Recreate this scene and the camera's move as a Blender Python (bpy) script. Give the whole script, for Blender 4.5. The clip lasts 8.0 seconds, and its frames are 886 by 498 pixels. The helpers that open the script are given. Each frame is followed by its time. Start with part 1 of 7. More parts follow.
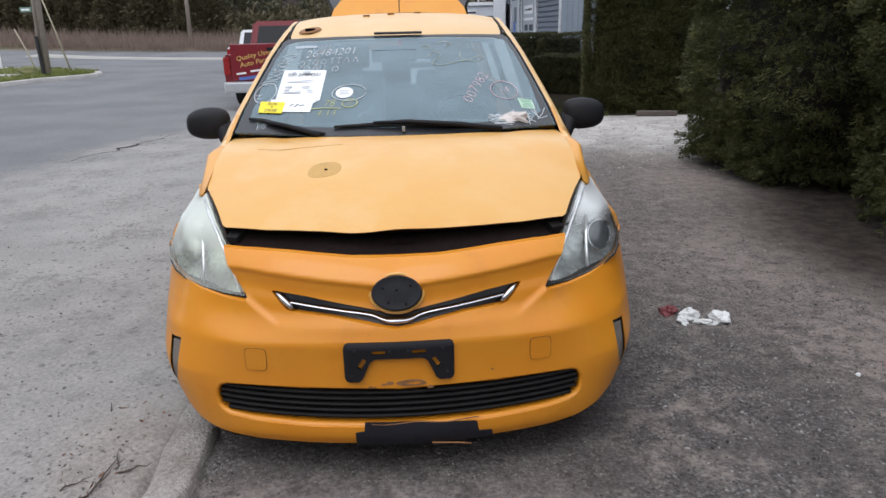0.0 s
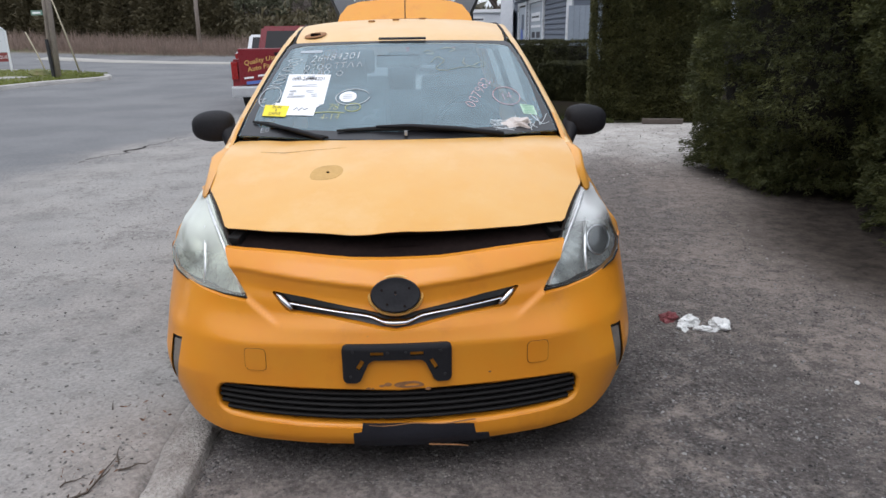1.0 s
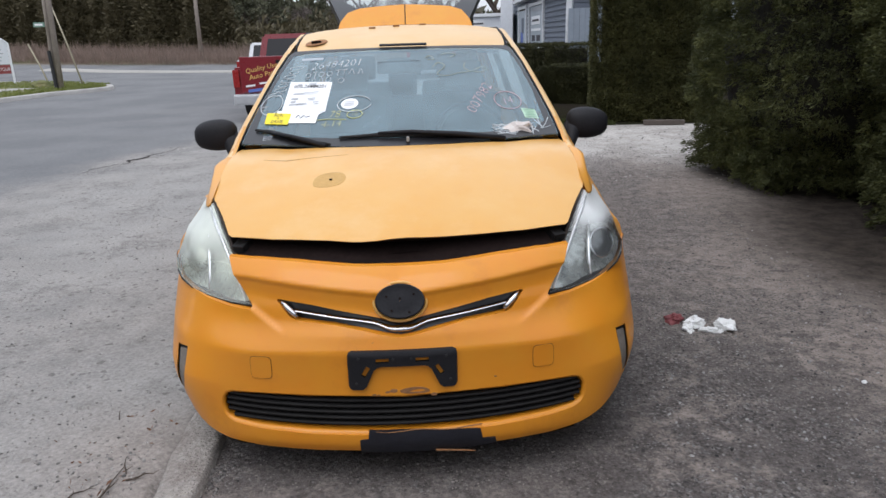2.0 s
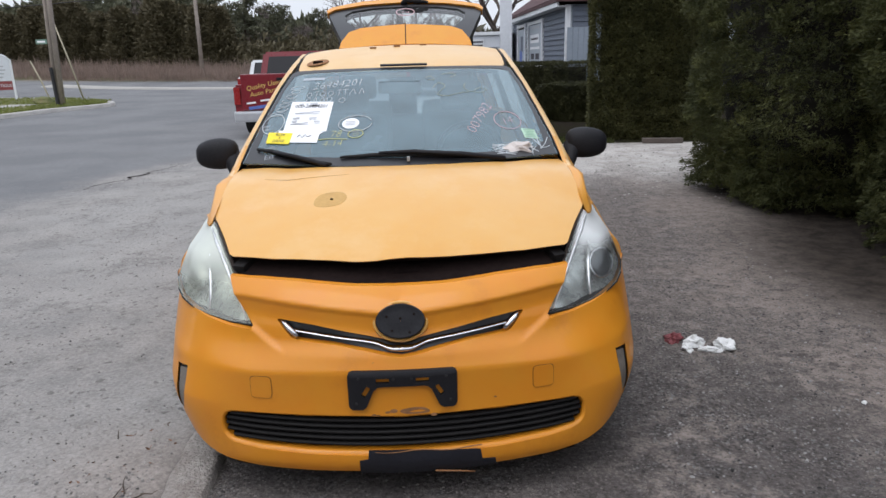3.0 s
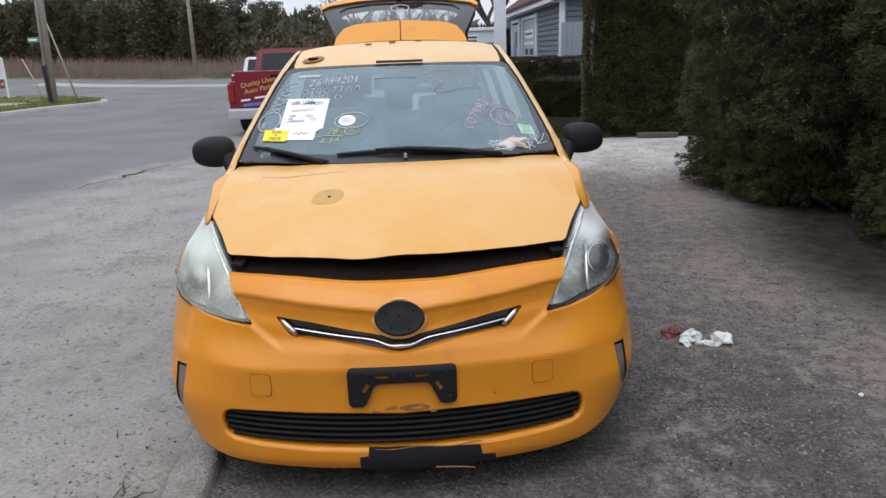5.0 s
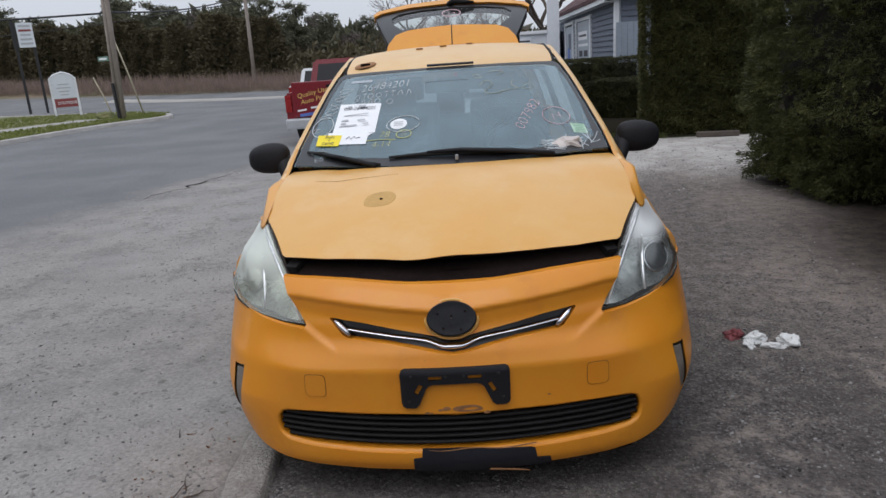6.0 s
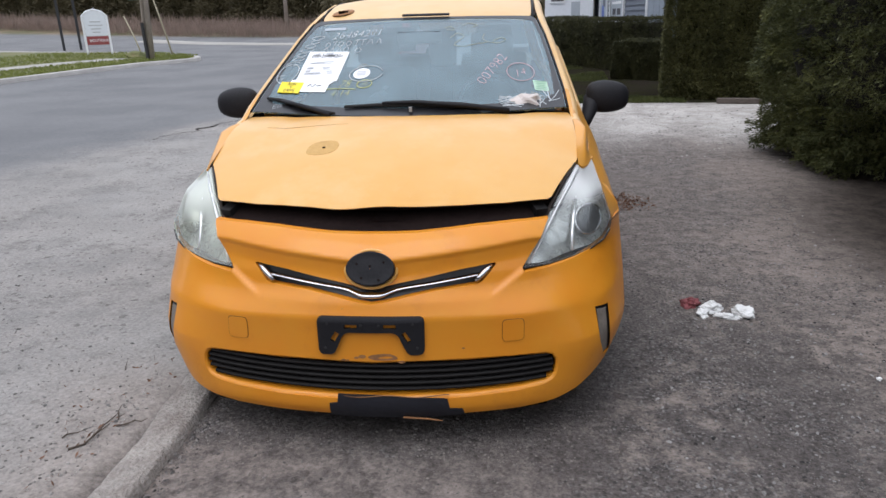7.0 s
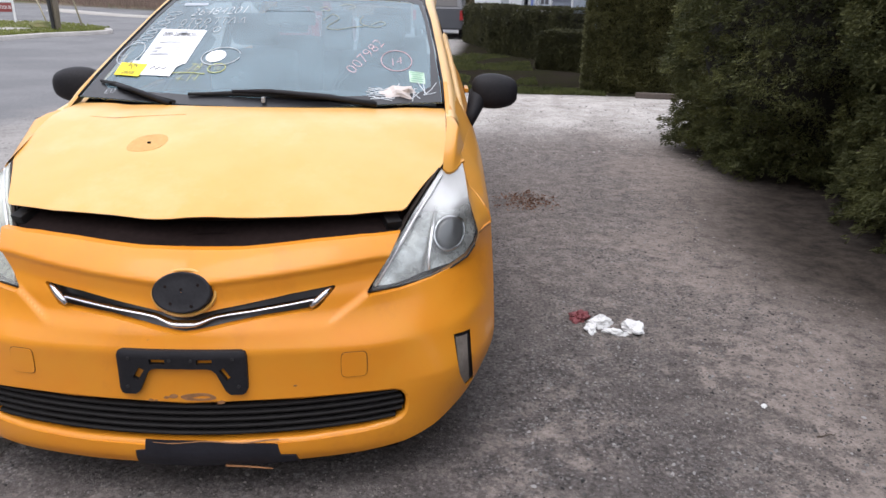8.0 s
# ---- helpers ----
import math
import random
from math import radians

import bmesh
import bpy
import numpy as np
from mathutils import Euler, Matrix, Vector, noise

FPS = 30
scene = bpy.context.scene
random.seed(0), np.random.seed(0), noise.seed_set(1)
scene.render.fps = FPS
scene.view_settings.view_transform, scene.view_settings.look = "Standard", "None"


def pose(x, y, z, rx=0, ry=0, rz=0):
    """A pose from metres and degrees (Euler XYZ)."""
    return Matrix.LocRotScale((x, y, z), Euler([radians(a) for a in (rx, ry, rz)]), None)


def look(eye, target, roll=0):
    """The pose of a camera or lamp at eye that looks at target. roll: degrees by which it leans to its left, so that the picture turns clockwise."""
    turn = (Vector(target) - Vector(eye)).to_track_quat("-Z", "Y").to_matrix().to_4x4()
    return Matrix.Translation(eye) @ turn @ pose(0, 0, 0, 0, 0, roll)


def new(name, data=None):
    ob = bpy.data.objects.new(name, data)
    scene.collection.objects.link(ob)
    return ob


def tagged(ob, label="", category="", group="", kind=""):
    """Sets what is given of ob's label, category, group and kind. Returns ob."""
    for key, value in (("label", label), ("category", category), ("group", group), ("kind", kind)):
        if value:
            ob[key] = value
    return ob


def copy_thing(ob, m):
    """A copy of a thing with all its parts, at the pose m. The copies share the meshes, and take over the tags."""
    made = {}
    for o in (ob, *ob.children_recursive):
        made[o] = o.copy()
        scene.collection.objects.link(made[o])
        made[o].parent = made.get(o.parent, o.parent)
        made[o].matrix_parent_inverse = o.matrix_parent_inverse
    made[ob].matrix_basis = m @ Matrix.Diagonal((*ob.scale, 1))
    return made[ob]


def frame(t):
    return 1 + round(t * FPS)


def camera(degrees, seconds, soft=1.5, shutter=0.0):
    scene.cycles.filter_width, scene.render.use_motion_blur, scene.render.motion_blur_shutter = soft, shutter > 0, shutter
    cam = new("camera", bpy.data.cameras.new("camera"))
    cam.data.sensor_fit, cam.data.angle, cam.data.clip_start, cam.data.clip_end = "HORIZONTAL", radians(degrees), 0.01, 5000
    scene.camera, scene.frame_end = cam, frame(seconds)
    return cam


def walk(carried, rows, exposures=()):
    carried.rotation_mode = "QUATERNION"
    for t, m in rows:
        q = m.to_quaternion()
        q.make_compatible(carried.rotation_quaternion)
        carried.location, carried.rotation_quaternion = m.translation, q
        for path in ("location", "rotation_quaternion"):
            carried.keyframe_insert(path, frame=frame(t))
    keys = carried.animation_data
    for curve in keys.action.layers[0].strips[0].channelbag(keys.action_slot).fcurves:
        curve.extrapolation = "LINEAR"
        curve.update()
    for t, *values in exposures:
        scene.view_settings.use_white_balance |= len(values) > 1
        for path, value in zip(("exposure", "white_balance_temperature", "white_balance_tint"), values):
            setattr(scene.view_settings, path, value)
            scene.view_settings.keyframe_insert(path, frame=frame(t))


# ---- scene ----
from mathutils import geometry

cam = camera(65.3, 8.0)
PATH = [
    (0, (0.21, -0.182, 1.464), (0.117, 1.722, 0.859), -1.3),
    (0.5, (0.224, -0.207, 1.464), (0.154, 1.713, 0.906), -0.2),
    (1, (0.233, -0.203, 1.46), (0.124, 1.705, 0.872), -0.8),
    (2.5, (0.232, -0.206, 1.472), (0.116, 1.712, 0.918), -1.9),
    (3, (0.229, -0.21, 1.48), (0.113, 1.714, 0.949), -1.6),
    (3.5, (0.226, -0.211, 1.474), (0.156, 1.715, 0.937), -1.5),
    (4, (0.224, -0.224, 1.478), (0.14, 1.697, 0.93), -1.7),
    (5.5, (0.218, -0.207, 1.483), (0.081, 1.716, 0.953), -2.4),
    (5.7, (0.234, -0.209, 1.472), (-0.09, 1.723, 1.069), -2.7),
    (5.8, (0.234, -0.207, 1.468), (-0.086, 1.720, 1.054), -3.1),
    (5.9, (0.233, -0.205, 1.463), (-0.059, 1.715, 1.015), -3.5),
    (6, (0.232, -0.203, 1.459), (-0.031, 1.711, 0.941), -3.9),
    (6.5, (0.319, -0.195, 1.442), (0.069, 1.713, 0.897), -4.4),
    (7, (0.588, -0.168, 1.435), (0.244, 1.697, 0.8), -1.6),
    (7.5, (0.756, -0.034, 1.423), (0.371, 1.844, 0.852), -3.0),
    (7.8, (0.871, 0.109, 1.411), (0.612, 1.98, 0.751), -0.0),
    (7.9, (0.85, 0.18, 1.432), (0.739, 2.052, 0.737), 3.8),
    (8, (0.823, 0.216, 1.425), (0.67, 2.092, 0.749), 1.0),
]
walk(cam, [(t, look(eye, target, roll)) for t, eye, target, roll in PATH], exposures=[(0.0, 0.02, 6150, 12), (1.0, 0.02, 6150, 12), (2.5, 0.02, 6150, 12), (3.5, -0.08, 6150, 12), (5.5, 0.0, 6150, 12), (5.6, 0.02, 6150, 12), (5.7, -0.18, 6200, 12), (6.0, -0.40, 6150, 12), (6.5, 0.23, 6150, 12), (7.0, 0.09, 6150, 13), (7.5, 0.03, 6250, 14), (8.0, 0.42, 6300, 16)])

# ---- light ----
world = bpy.data.worlds.new("sky")
scene.world = world
world.use_nodes = True
wn, wl = world.node_tree.nodes, world.node_tree.links
wn.clear()
sky = wn.new("ShaderNodeTexSky")
sky.sky_type, sky.sun_disc = "NISHITA", False
sky.sun_elevation, sky.sun_rotation = radians(52), radians(200)
sky.air_density, sky.dust_density = 1.0, 4.0
veil = wn.new("ShaderNodeMixRGB")
veil.inputs["Fac"].default_value = 0.8
veil.inputs["Color2"].default_value = (9.2, 9.5, 9.9, 1)
sky_out, wout = wn.new("ShaderNodeBackground"), wn.new("ShaderNodeOutputWorld")
sky_out.inputs["Strength"].default_value = 0.089
wl.new(sky.outputs[0], veil.inputs["Color1"])
# an overcast dome, brighter overhead than near the horizon
towards, height, dome, shade = wn.new("ShaderNodeTexCoord"), wn.new("ShaderNodeSeparateXYZ"), wn.new("ShaderNodeMapRange"), wn.new("ShaderNodeVectorMath")
wl.new(towards.outputs["Generated"], height.inputs[0])
wl.new(height.outputs["Z"], dome.inputs["Value"])
dome.inputs["From Min"].default_value, dome.inputs["From Max"].default_value = 0.0, 1.0
dome.inputs["To Min"].default_value, dome.inputs["To Max"].default_value = 1.14, 2.16
shade.operation = "SCALE"
wl.new(veil.outputs[0], shade.inputs[0])
wl.new(dome.outputs[0], shade.inputs["Scale"])
wl.new(shade.outputs[0], sky_out.inputs["Color"])
wl.new(sky_out.outputs[0], wout.inputs["Surface"])
sun_data = bpy.data.lights.new("sun", "SUN")
sun_data.energy, sun_data.angle, sun_data.color = 0.78, radians(30), (1.0, 0.97, 0.92)
sun = new("sun", sun_data)
sun.matrix_world = look((-2.5, -0.5, 16), (0, 3, 0))
scene.view_settings.exposure = 0.0


# ---- materials ----
def material(name, base, rough=0.6, metal=0.0, vary=0.0, size=6.0, fine=60.0, bump=0.0, bump_size=40.0, coat=0.0, tint=None, each=0.0, spec=0.5, coat_rough=0.28):
    """A surface with two scales of colour variation, fine relief, and a shift from piece to piece."""
    m = bpy.data.materials.new(name)
    m.use_nodes = True
    n, l = m.node_tree.nodes, m.node_tree.links
    p = n["Principled BSDF"]
    p.inputs["Base Color"].default_value = (*base, 1)
    p.inputs["Roughness"].default_value = rough
    p.inputs["Metallic"].default_value = metal
    p.inputs["Coat Weight"].default_value = coat
    p.inputs["Coat Roughness"].default_value = coat_rough
    p.inputs["Specular IOR Level"].default_value = spec
    where = n.new("ShaderNodeTexCoord")
    if vary:
        big, small = n.new("ShaderNodeTexNoise"), n.new("ShaderNodeTexNoise")
        big.inputs["Scale"].default_value, small.inputs["Scale"].default_value = size, fine
        big.inputs["Detail"].default_value = small.inputs["Detail"].default_value = 4
        add = n.new("ShaderNodeMath")
        l.new(where.outputs["Object"], big.inputs["Vector"])
        l.new(where.outputs["Object"], small.inputs["Vector"])
        l.new(big.outputs["Fac"], add.inputs[0])
        l.new(small.outputs["Fac"], add.inputs[1])
        ramp = n.new("ShaderNodeMapRange")
        ramp.inputs["From Min"].default_value, ramp.inputs["From Max"].default_value = 0.7, 1.3
        l.new(add.outputs[0], ramp.inputs["Value"])
        mix = n.new("ShaderNodeMixRGB")
        other = tint if tint else tuple(c * (1 - vary) for c in base)
        mix.inputs["Color1"].default_value = (*base, 1)
        mix.inputs["Color2"].default_value = (*other, 1)
        l.new(ramp.outputs[0], mix.inputs["Fac"])
        last = mix.outputs[0]
        if each:
            info, hue = n.new("ShaderNodeObjectInfo"), n.new("ShaderNodeHueSaturation")
            span = n.new("ShaderNodeMapRange")
            span.inputs["To Min"].default_value, span.inputs["To Max"].default_value = 1 - each, 1 + each
            l.new(info.outputs["Random"], span.inputs["Value"])
            l.new(span.outputs[0], hue.inputs["Value"])
            l.new(last, hue.inputs["Color"])
            last = hue.outputs[0]
        l.new(last, p.inputs["Base Color"])
        wear = n.new("ShaderNodeMapRange")
        wear.inputs["To Min"].default_value, wear.inputs["To Max"].default_value = max(0.02, rough - 0.08), min(1, rough + 0.12)
        l.new(small.outputs["Fac"], wear.inputs["Value"])
        l.new(wear.outputs[0], p.inputs["Roughness"])
    if bump:
        grain, relief = n.new("ShaderNodeTexNoise"), n.new("ShaderNodeBump")
        grain.inputs["Scale"].default_value, grain.inputs["Detail"].default_value = bump_size, 6
        relief.inputs["Strength"].default_value, relief.inputs["Distance"].default_value = bump, 0.02
        l.new(where.outputs["Object"], grain.inputs["Vector"])
        l.new(grain.outputs["Fac"], relief.inputs["Height"])
        l.new(relief.outputs[0], p.inputs["Normal"])
    return m


def stain(m, colour, scale, lo, hi, amount):
    """Blotches of another colour worn or splashed over a surface."""
    n, l = m.node_tree.nodes, m.node_tree.links
    p = n["Principled BSDF"]
    where, spots, span, mix = n.new("ShaderNodeTexCoord"), n.new("ShaderNodeTexNoise"), n.new("ShaderNodeMapRange"), n.new("ShaderNodeMixRGB")
    spots.inputs["Scale"].default_value, spots.inputs["Detail"].default_value, spots.inputs["Roughness"].default_value = scale, 8, 0.68
    span.inputs["From Min"].default_value, span.inputs["From Max"].default_value, span.inputs["To Max"].default_value = lo, hi, amount
    mix.inputs["Color2"].default_value = (*colour, 1)
    l.new(where.outputs["Object"], spots.inputs["Vector"])
    l.new(spots.outputs["Fac"], span.inputs["Value"])
    l.new(span.outputs[0], mix.inputs["Fac"])
    before = p.inputs["Base Color"].links[0].from_socket
    l.new(before, mix.inputs["Color1"])
    l.new(mix.outputs[0], p.inputs["Base Color"])
    return m


def leaf_material(name, low, high, through_light=0.25):
    """Leaves: colour by clump, and some light let through."""
    m = bpy.data.materials.new(name)
    m.use_nodes = True
    n, l = m.node_tree.nodes, m.node_tree.links
    p = n["Principled BSDF"]
    p.inputs["Roughness"].default_value = 0.6
    p.inputs["Specular IOR Level"].default_value = 0.25
    geo, mix, where, big = n.new("ShaderNodeNewGeometry"), n.new("ShaderNodeMixRGB"), n.new("ShaderNodeTexCoord"), n.new("ShaderNodeTexNoise")
    big.inputs["Scale"].default_value = 1.7
    add = n.new("ShaderNodeMath")
    add.operation = "MULTIPLY_ADD"
    add.inputs[1].default_value = 0.5
    l.new(geo.outputs["Random Per Island"], add.inputs[0])
    l.new(where.outputs["Object"], big.inputs["Vector"])
    shift = n.new("ShaderNodeMapRange")
    shift.inputs["From Min"].default_value, shift.inputs["From Max"].default_value = 0.3, 0.7
    shift.inputs["To Max"].default_value = 0.6
    l.new(big.outputs["Fac"], shift.inputs["Value"])
    l.new(shift.outputs[0], add.inputs[2])
    mix.inputs["Color1"].default_value, mix.inputs["Color2"].default_value = (*low, 1), (*high, 1)
    l.new(add.outputs[0], mix.inputs["Fac"])
    l.new(mix.outputs[0], p.inputs["Base Color"])
    thin, both = n.new("ShaderNodeBsdfTranslucent"), n.new("ShaderNodeMixShader")
    l.new(mix.outputs[0], thin.inputs["Color"])
    both.inputs["Fac"].default_value = through_light
    l.new(p.outputs[0], both.inputs[1])
    l.new(thin.outputs[0], both.inputs[2])
    l.new(both.outputs[0], n["Material Output"].inputs["Surface"])
    return m


def glass_material(name, tint, ior=1.5, rough=0.0, haze=0.0, haze_colour=(0.6, 0.6, 0.6), sky_sheen=None):
    """A thin pane: clear with a tint, a mirror by Fresnel, and a film for dust, haze and painted sheen."""
    m = bpy.data.materials.new(name)
    m.use_nodes = True
    n, l = m.node_tree.nodes, m.node_tree.links
    clear, shine, film = n.new("ShaderNodeBsdfTransparent"), n.new("ShaderNodeBsdfGlossy"), n.new("ShaderNodeBsdfDiffuse")
    clear.inputs["Color"].default_value = (*tint, 1)
    shine.inputs["Roughness"].default_value = rough
    film.inputs["Color"].default_value = (*haze_colour, 1)
    edge, a, b = n.new("ShaderNodeFresnel"), n.new("ShaderNodeMixShader"), n.new("ShaderNodeMixShader")
    edge.inputs["IOR"].default_value = ior
    l.new(edge.outputs[0], a.inputs["Fac"])
    l.new(clear.outputs[0], b.inputs[1])
    l.new(film.outputs[0], b.inputs[2])
    spots, span, where = n.new("ShaderNodeTexNoise"), n.new("ShaderNodeMapRange"), n.new("ShaderNodeTexCoord")
    spots.inputs["Scale"].default_value, spots.inputs["Detail"].default_value = 5.0, 5
    span.inputs["From Min"].default_value, span.inputs["From Max"].default_value = 0.3, 0.75
    span.inputs["To Min"].default_value, span.inputs["To Max"].default_value = haze * 0.75, haze * 1.2
    l.new(where.outputs["Object"], spots.inputs["Vector"])
    l.new(spots.outputs["Fac"], span.inputs["Value"])
    last = span.outputs[0]
    if sky_sheen:
        # sky reflection painted as white up the lens: from height, to height, how much
        xyz, up, more = n.new("ShaderNodeSeparateXYZ"), n.new("ShaderNodeMapRange"), n.new("ShaderNodeMath")
        up.interpolation_type = "SMOOTHSTEP"
        l.new(where.outputs["Object"], xyz.inputs[0])
        l.new(xyz.outputs["Z"], up.inputs["Value"])
        up.inputs["From Min"].default_value, up.inputs["From Max"].default_value, up.inputs["To Max"].default_value = sky_sheen
        l.new(up.outputs[0], more.inputs[0])
        l.new(last, more.inputs[1])
        last = more.outputs[0]
    l.new(last, b.inputs["Fac"])
    l.new(b.outputs[0], a.inputs[1])
    l.new(shine.outputs[0], a.inputs[2])
    l.new(a.outputs[0], n["Material Output"].inputs["Surface"])
    return m


PAINT = material("taxi_paint", (0.66, 0.256, 0.012), 0.46, vary=0.12, size=2.5, fine=9.0, tint=(0.66, 0.292, 0.020), coat=0.35, spec=0.3, coat_rough=0.15)
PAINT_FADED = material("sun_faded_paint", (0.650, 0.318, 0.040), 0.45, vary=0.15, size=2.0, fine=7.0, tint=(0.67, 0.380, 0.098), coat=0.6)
# shaded copy of the taxi paint, more orange for the upright bumper faces
PAINT_SHADED = material("shaded_taxi_paint", (0.66, 0.234, 0.011), 0.46, vary=0.12, size=3.0, fine=11.0, tint=(0.66, 0.262, 0.016), coat=0.35, spec=0.3, coat_rough=0.14)
FENDER_PAINT = material("fender_paint", (0.66, 0.285, 0.028), 0.46, vary=0.14, size=2.2, fine=8.0, tint=(0.66, 0.325, 0.060), coat=0.4, coat_rough=0.2)
PAINT_BLEACHED = material("bleached_paint", (0.66, 0.385, 0.115), 0.5, vary=0.15, size=2.2, fine=8.0, tint=(0.69, 0.46, 0.21), coat=0.4)
stain(PAINT_SHADED, (0.40, 0.125, 0.020), 4.0, 0.55, 0.74, 0.40)
stain(PAINT_SHADED, (0.30, 0.15, 0.06), 38.0, 0.67, 0.75, 0.6)
stain(PAINT_BLEACHED, (0.50, 0.27, 0.09), 6.0, 0.58, 0.74, 0.4)
stain(PAINT, (0.40, 0.135, 0.022), 4.0, 0.56, 0.74, 0.40)
stain(PAINT, (0.30, 0.16, 0.06), 38.0, 0.66, 0.74, 0.6)
stain(PAINT_FADED, (0.70, 0.44, 0.17), 2.6, 0.50, 0.68, 0.6)
stain(PAINT_FADED, (0.40, 0.22, 0.06), 45.0, 0.68, 0.76, 0.5)
SEAM = material("panel_seam", (0.14, 0.055, 0.012), 0.8, vary=0.3, size=20, fine=80)
PAINT_WORN = material("worn_paint", (0.33, 0.155, 0.06), 0.8, vary=0.4, size=25, fine=90)
BLACK = material("black_plastic", (0.013, 0.013, 0.016), 0.6, vary=0.3, size=10, fine=120, bump=0.05, bump_size=300, spec=0.28)
BLACK_GLOSS = material("gloss_black", (0.012, 0.012, 0.014), 0.3, vary=0.2, size=8, fine=80)
# near-black that puts deep shade into gaps, hollows and undersides
DARK = material("near_black", (0.017, 0.011, 0.010), 0.9, vary=0.4, size=14, fine=60, spec=0.08)
GRILLE = material("grille_plastic", (0.011, 0.010, 0.010), 0.6, vary=0.4, size=12, fine=90, spec=0.22)
GREY_PLASTIC = material("bare_grey_plastic", (0.19, 0.165, 0.14), 0.6, vary=0.3, size=20, fine=90)
CHROME = material("chrome", (0.66, 0.66, 0.69), 0.2, metal=1.0, vary=0.15, size=15, fine=80)
LAMP_BACK = material("lamp_reflector", (0.88, 0.90, 0.90), 0.30, metal=0.55, vary=0.3, size=12, fine=40)
LAMP_LENS_DULL = glass_material("yellowed_lamp_lens", (0.90, 0.93, 0.84), 1.5, 0.04, 0.24, (0.80, 0.84, 0.76), (0.69, 0.82, 0.45))
LAMP_LENS = glass_material("hazy_lamp_lens", (0.92, 0.94, 0.92), 1.5, 0.02, 0.05, (0.93, 0.94, 0.93), (0.755, 0.84, 0.50))
LAMP_BOWL = material("lamp_bowl_metal", (0.66, 0.68, 0.67), 0.26, metal=0.5, vary=0.55, size=16, fine=45)
LAMP_DARK = material("lamp_cover", (0.10, 0.11, 0.12), 0.16, metal=0.3, vary=0.3, size=14, fine=60)
KERB = material("kerb_concrete", (0.43, 0.40, 0.365), 0.95, vary=0.4, size=7.0, fine=75, tint=(0.215, 0.188, 0.168), bump=1.0, bump_size=85)
# blue-grey film paints the sky's reflection into the windshield
SCREEN = glass_material("windshield_glass", (0.48, 0.64, 0.70), 1.55, 0.0, 0.29, (0.37, 0.55, 0.63))
BACK_PANE = glass_material("rear_glass", (0.70, 0.76, 0.74), 1.5, 0.0, 0.04)
PANE = glass_material("tinted_glass", (0.14, 0.17, 0.17), 1.5, 0.0, 0.04)
HOUSE_GLASS = glass_material("house_glass", (0.45, 0.48, 0.5), 1.5, 0.0, 0.03)
RUBBER = material("tyre_rubber", (0.018, 0.018, 0.018), 0.85, vary=0.3, size=12, fine=90)
ALLOY = material("alloy_rim", (0.45, 0.45, 0.46), 0.35, metal=0.9, vary=0.2, size=12, fine=80)
SEAT = material("grey_seat_cloth", (0.13, 0.135, 0.14), 0.95, vary=0.3, size=8, fine=200, bump=0.1, bump_size=400)
DASH = material("dashboard", (0.07, 0.075, 0.08), 0.8, vary=0.25, size=6, fine=150)
TAPE = material("black_tape", (0.012, 0.013, 0.020), 0.42, vary=0.3, size=9, fine=60, bump=0.15, bump_size=25)
PAPER = material("paper", (0.82, 0.83, 0.84), 0.8, vary=0.05, size=5, fine=60)
INK = material("ink", (0.06, 0.06, 0.07), 0.8, vary=0.2, size=30, fine=90)
INK_PALE = material("faint_ink", (0.45, 0.46, 0.48), 0.8, vary=0.1, size=30, fine=90)
STICKER_YELLOW = material("yellow_sticker", (0.85, 0.68, 0.02), 0.6, vary=0.1, size=8, fine=60)
STICKER_GREEN = material("green_sticker", (0.50, 0.68, 0.52), 0.6, vary=0.15, size=30, fine=120)
CHALK_WHITE = material("white_paint_pen", (0.62, 0.66, 0.68), 0.9, vary=0.2, size=30, fine=160)
CHALK_YELLOW = material("yellow_paint_pen", (0.58, 0.60, 0.27), 0.9, vary=0.2, size=30, fine=160)
CHALK_FAINT = material("faint_paint_pen", (0.46, 0.49, 0.37), 0.9, vary=0.3, size=30, fine=160)
CHALK_PINK = material("pink_paint_pen", (0.72, 0.50, 0.53), 0.9, vary=0.2, size=30, fine=160)
CONCRETE = material("concrete", (0.46, 0.44, 0.415), 0.9, vary=0.35, size=3.0, fine=45, bump=0.5, bump_size=70)
PALE_WALK = material("pale_pavement", (0.36, 0.345, 0.315), 0.9, vary=0.25, size=0.6, fine=8)
GRASS = leaf_material("grass_blades", (0.095, 0.120, 0.024), (0.215, 0.235, 0.062))
TURF = material("turf", (0.075, 0.105, 0.026), 0.95, vary=0.4, size=1.2, fine=14, tint=(0.17, 0.15, 0.07), bump=0.6, bump_size=20)
REED = leaf_material("dry_reed", (0.125, 0.092, 0.080), (0.32, 0.240, 0.195))
DEAD_LEAF = leaf_material("dead_leaf", (0.075, 0.036, 0.022), (0.24, 0.125, 0.075))
STAKE = material("pale_stake_wood", (0.40, 0.36, 0.26), 0.9, vary=0.25, size=5, fine=40)
SILVER = material("dulled_silver", (0.62, 0.63, 0.65), 0.36, metal=0.55, vary=0.15, size=6, fine=50)
CEDAR = leaf_material("cedar_leaf", (0.038, 0.045, 0.018), (0.112, 0.118, 0.042), 0.2)
CEDAR_TIP = leaf_material("cedar_tip_leaf", (0.065, 0.074, 0.024), (0.150, 0.152, 0.052), 0.2)
BOX_LEAF = leaf_material("hedge_leaf", (0.034, 0.038, 0.015), (0.120, 0.116, 0.042), 0.18)
PINE = leaf_material("pine_needles", (0.060, 0.066, 0.042), (0.150, 0.150, 0.095), 0.15)
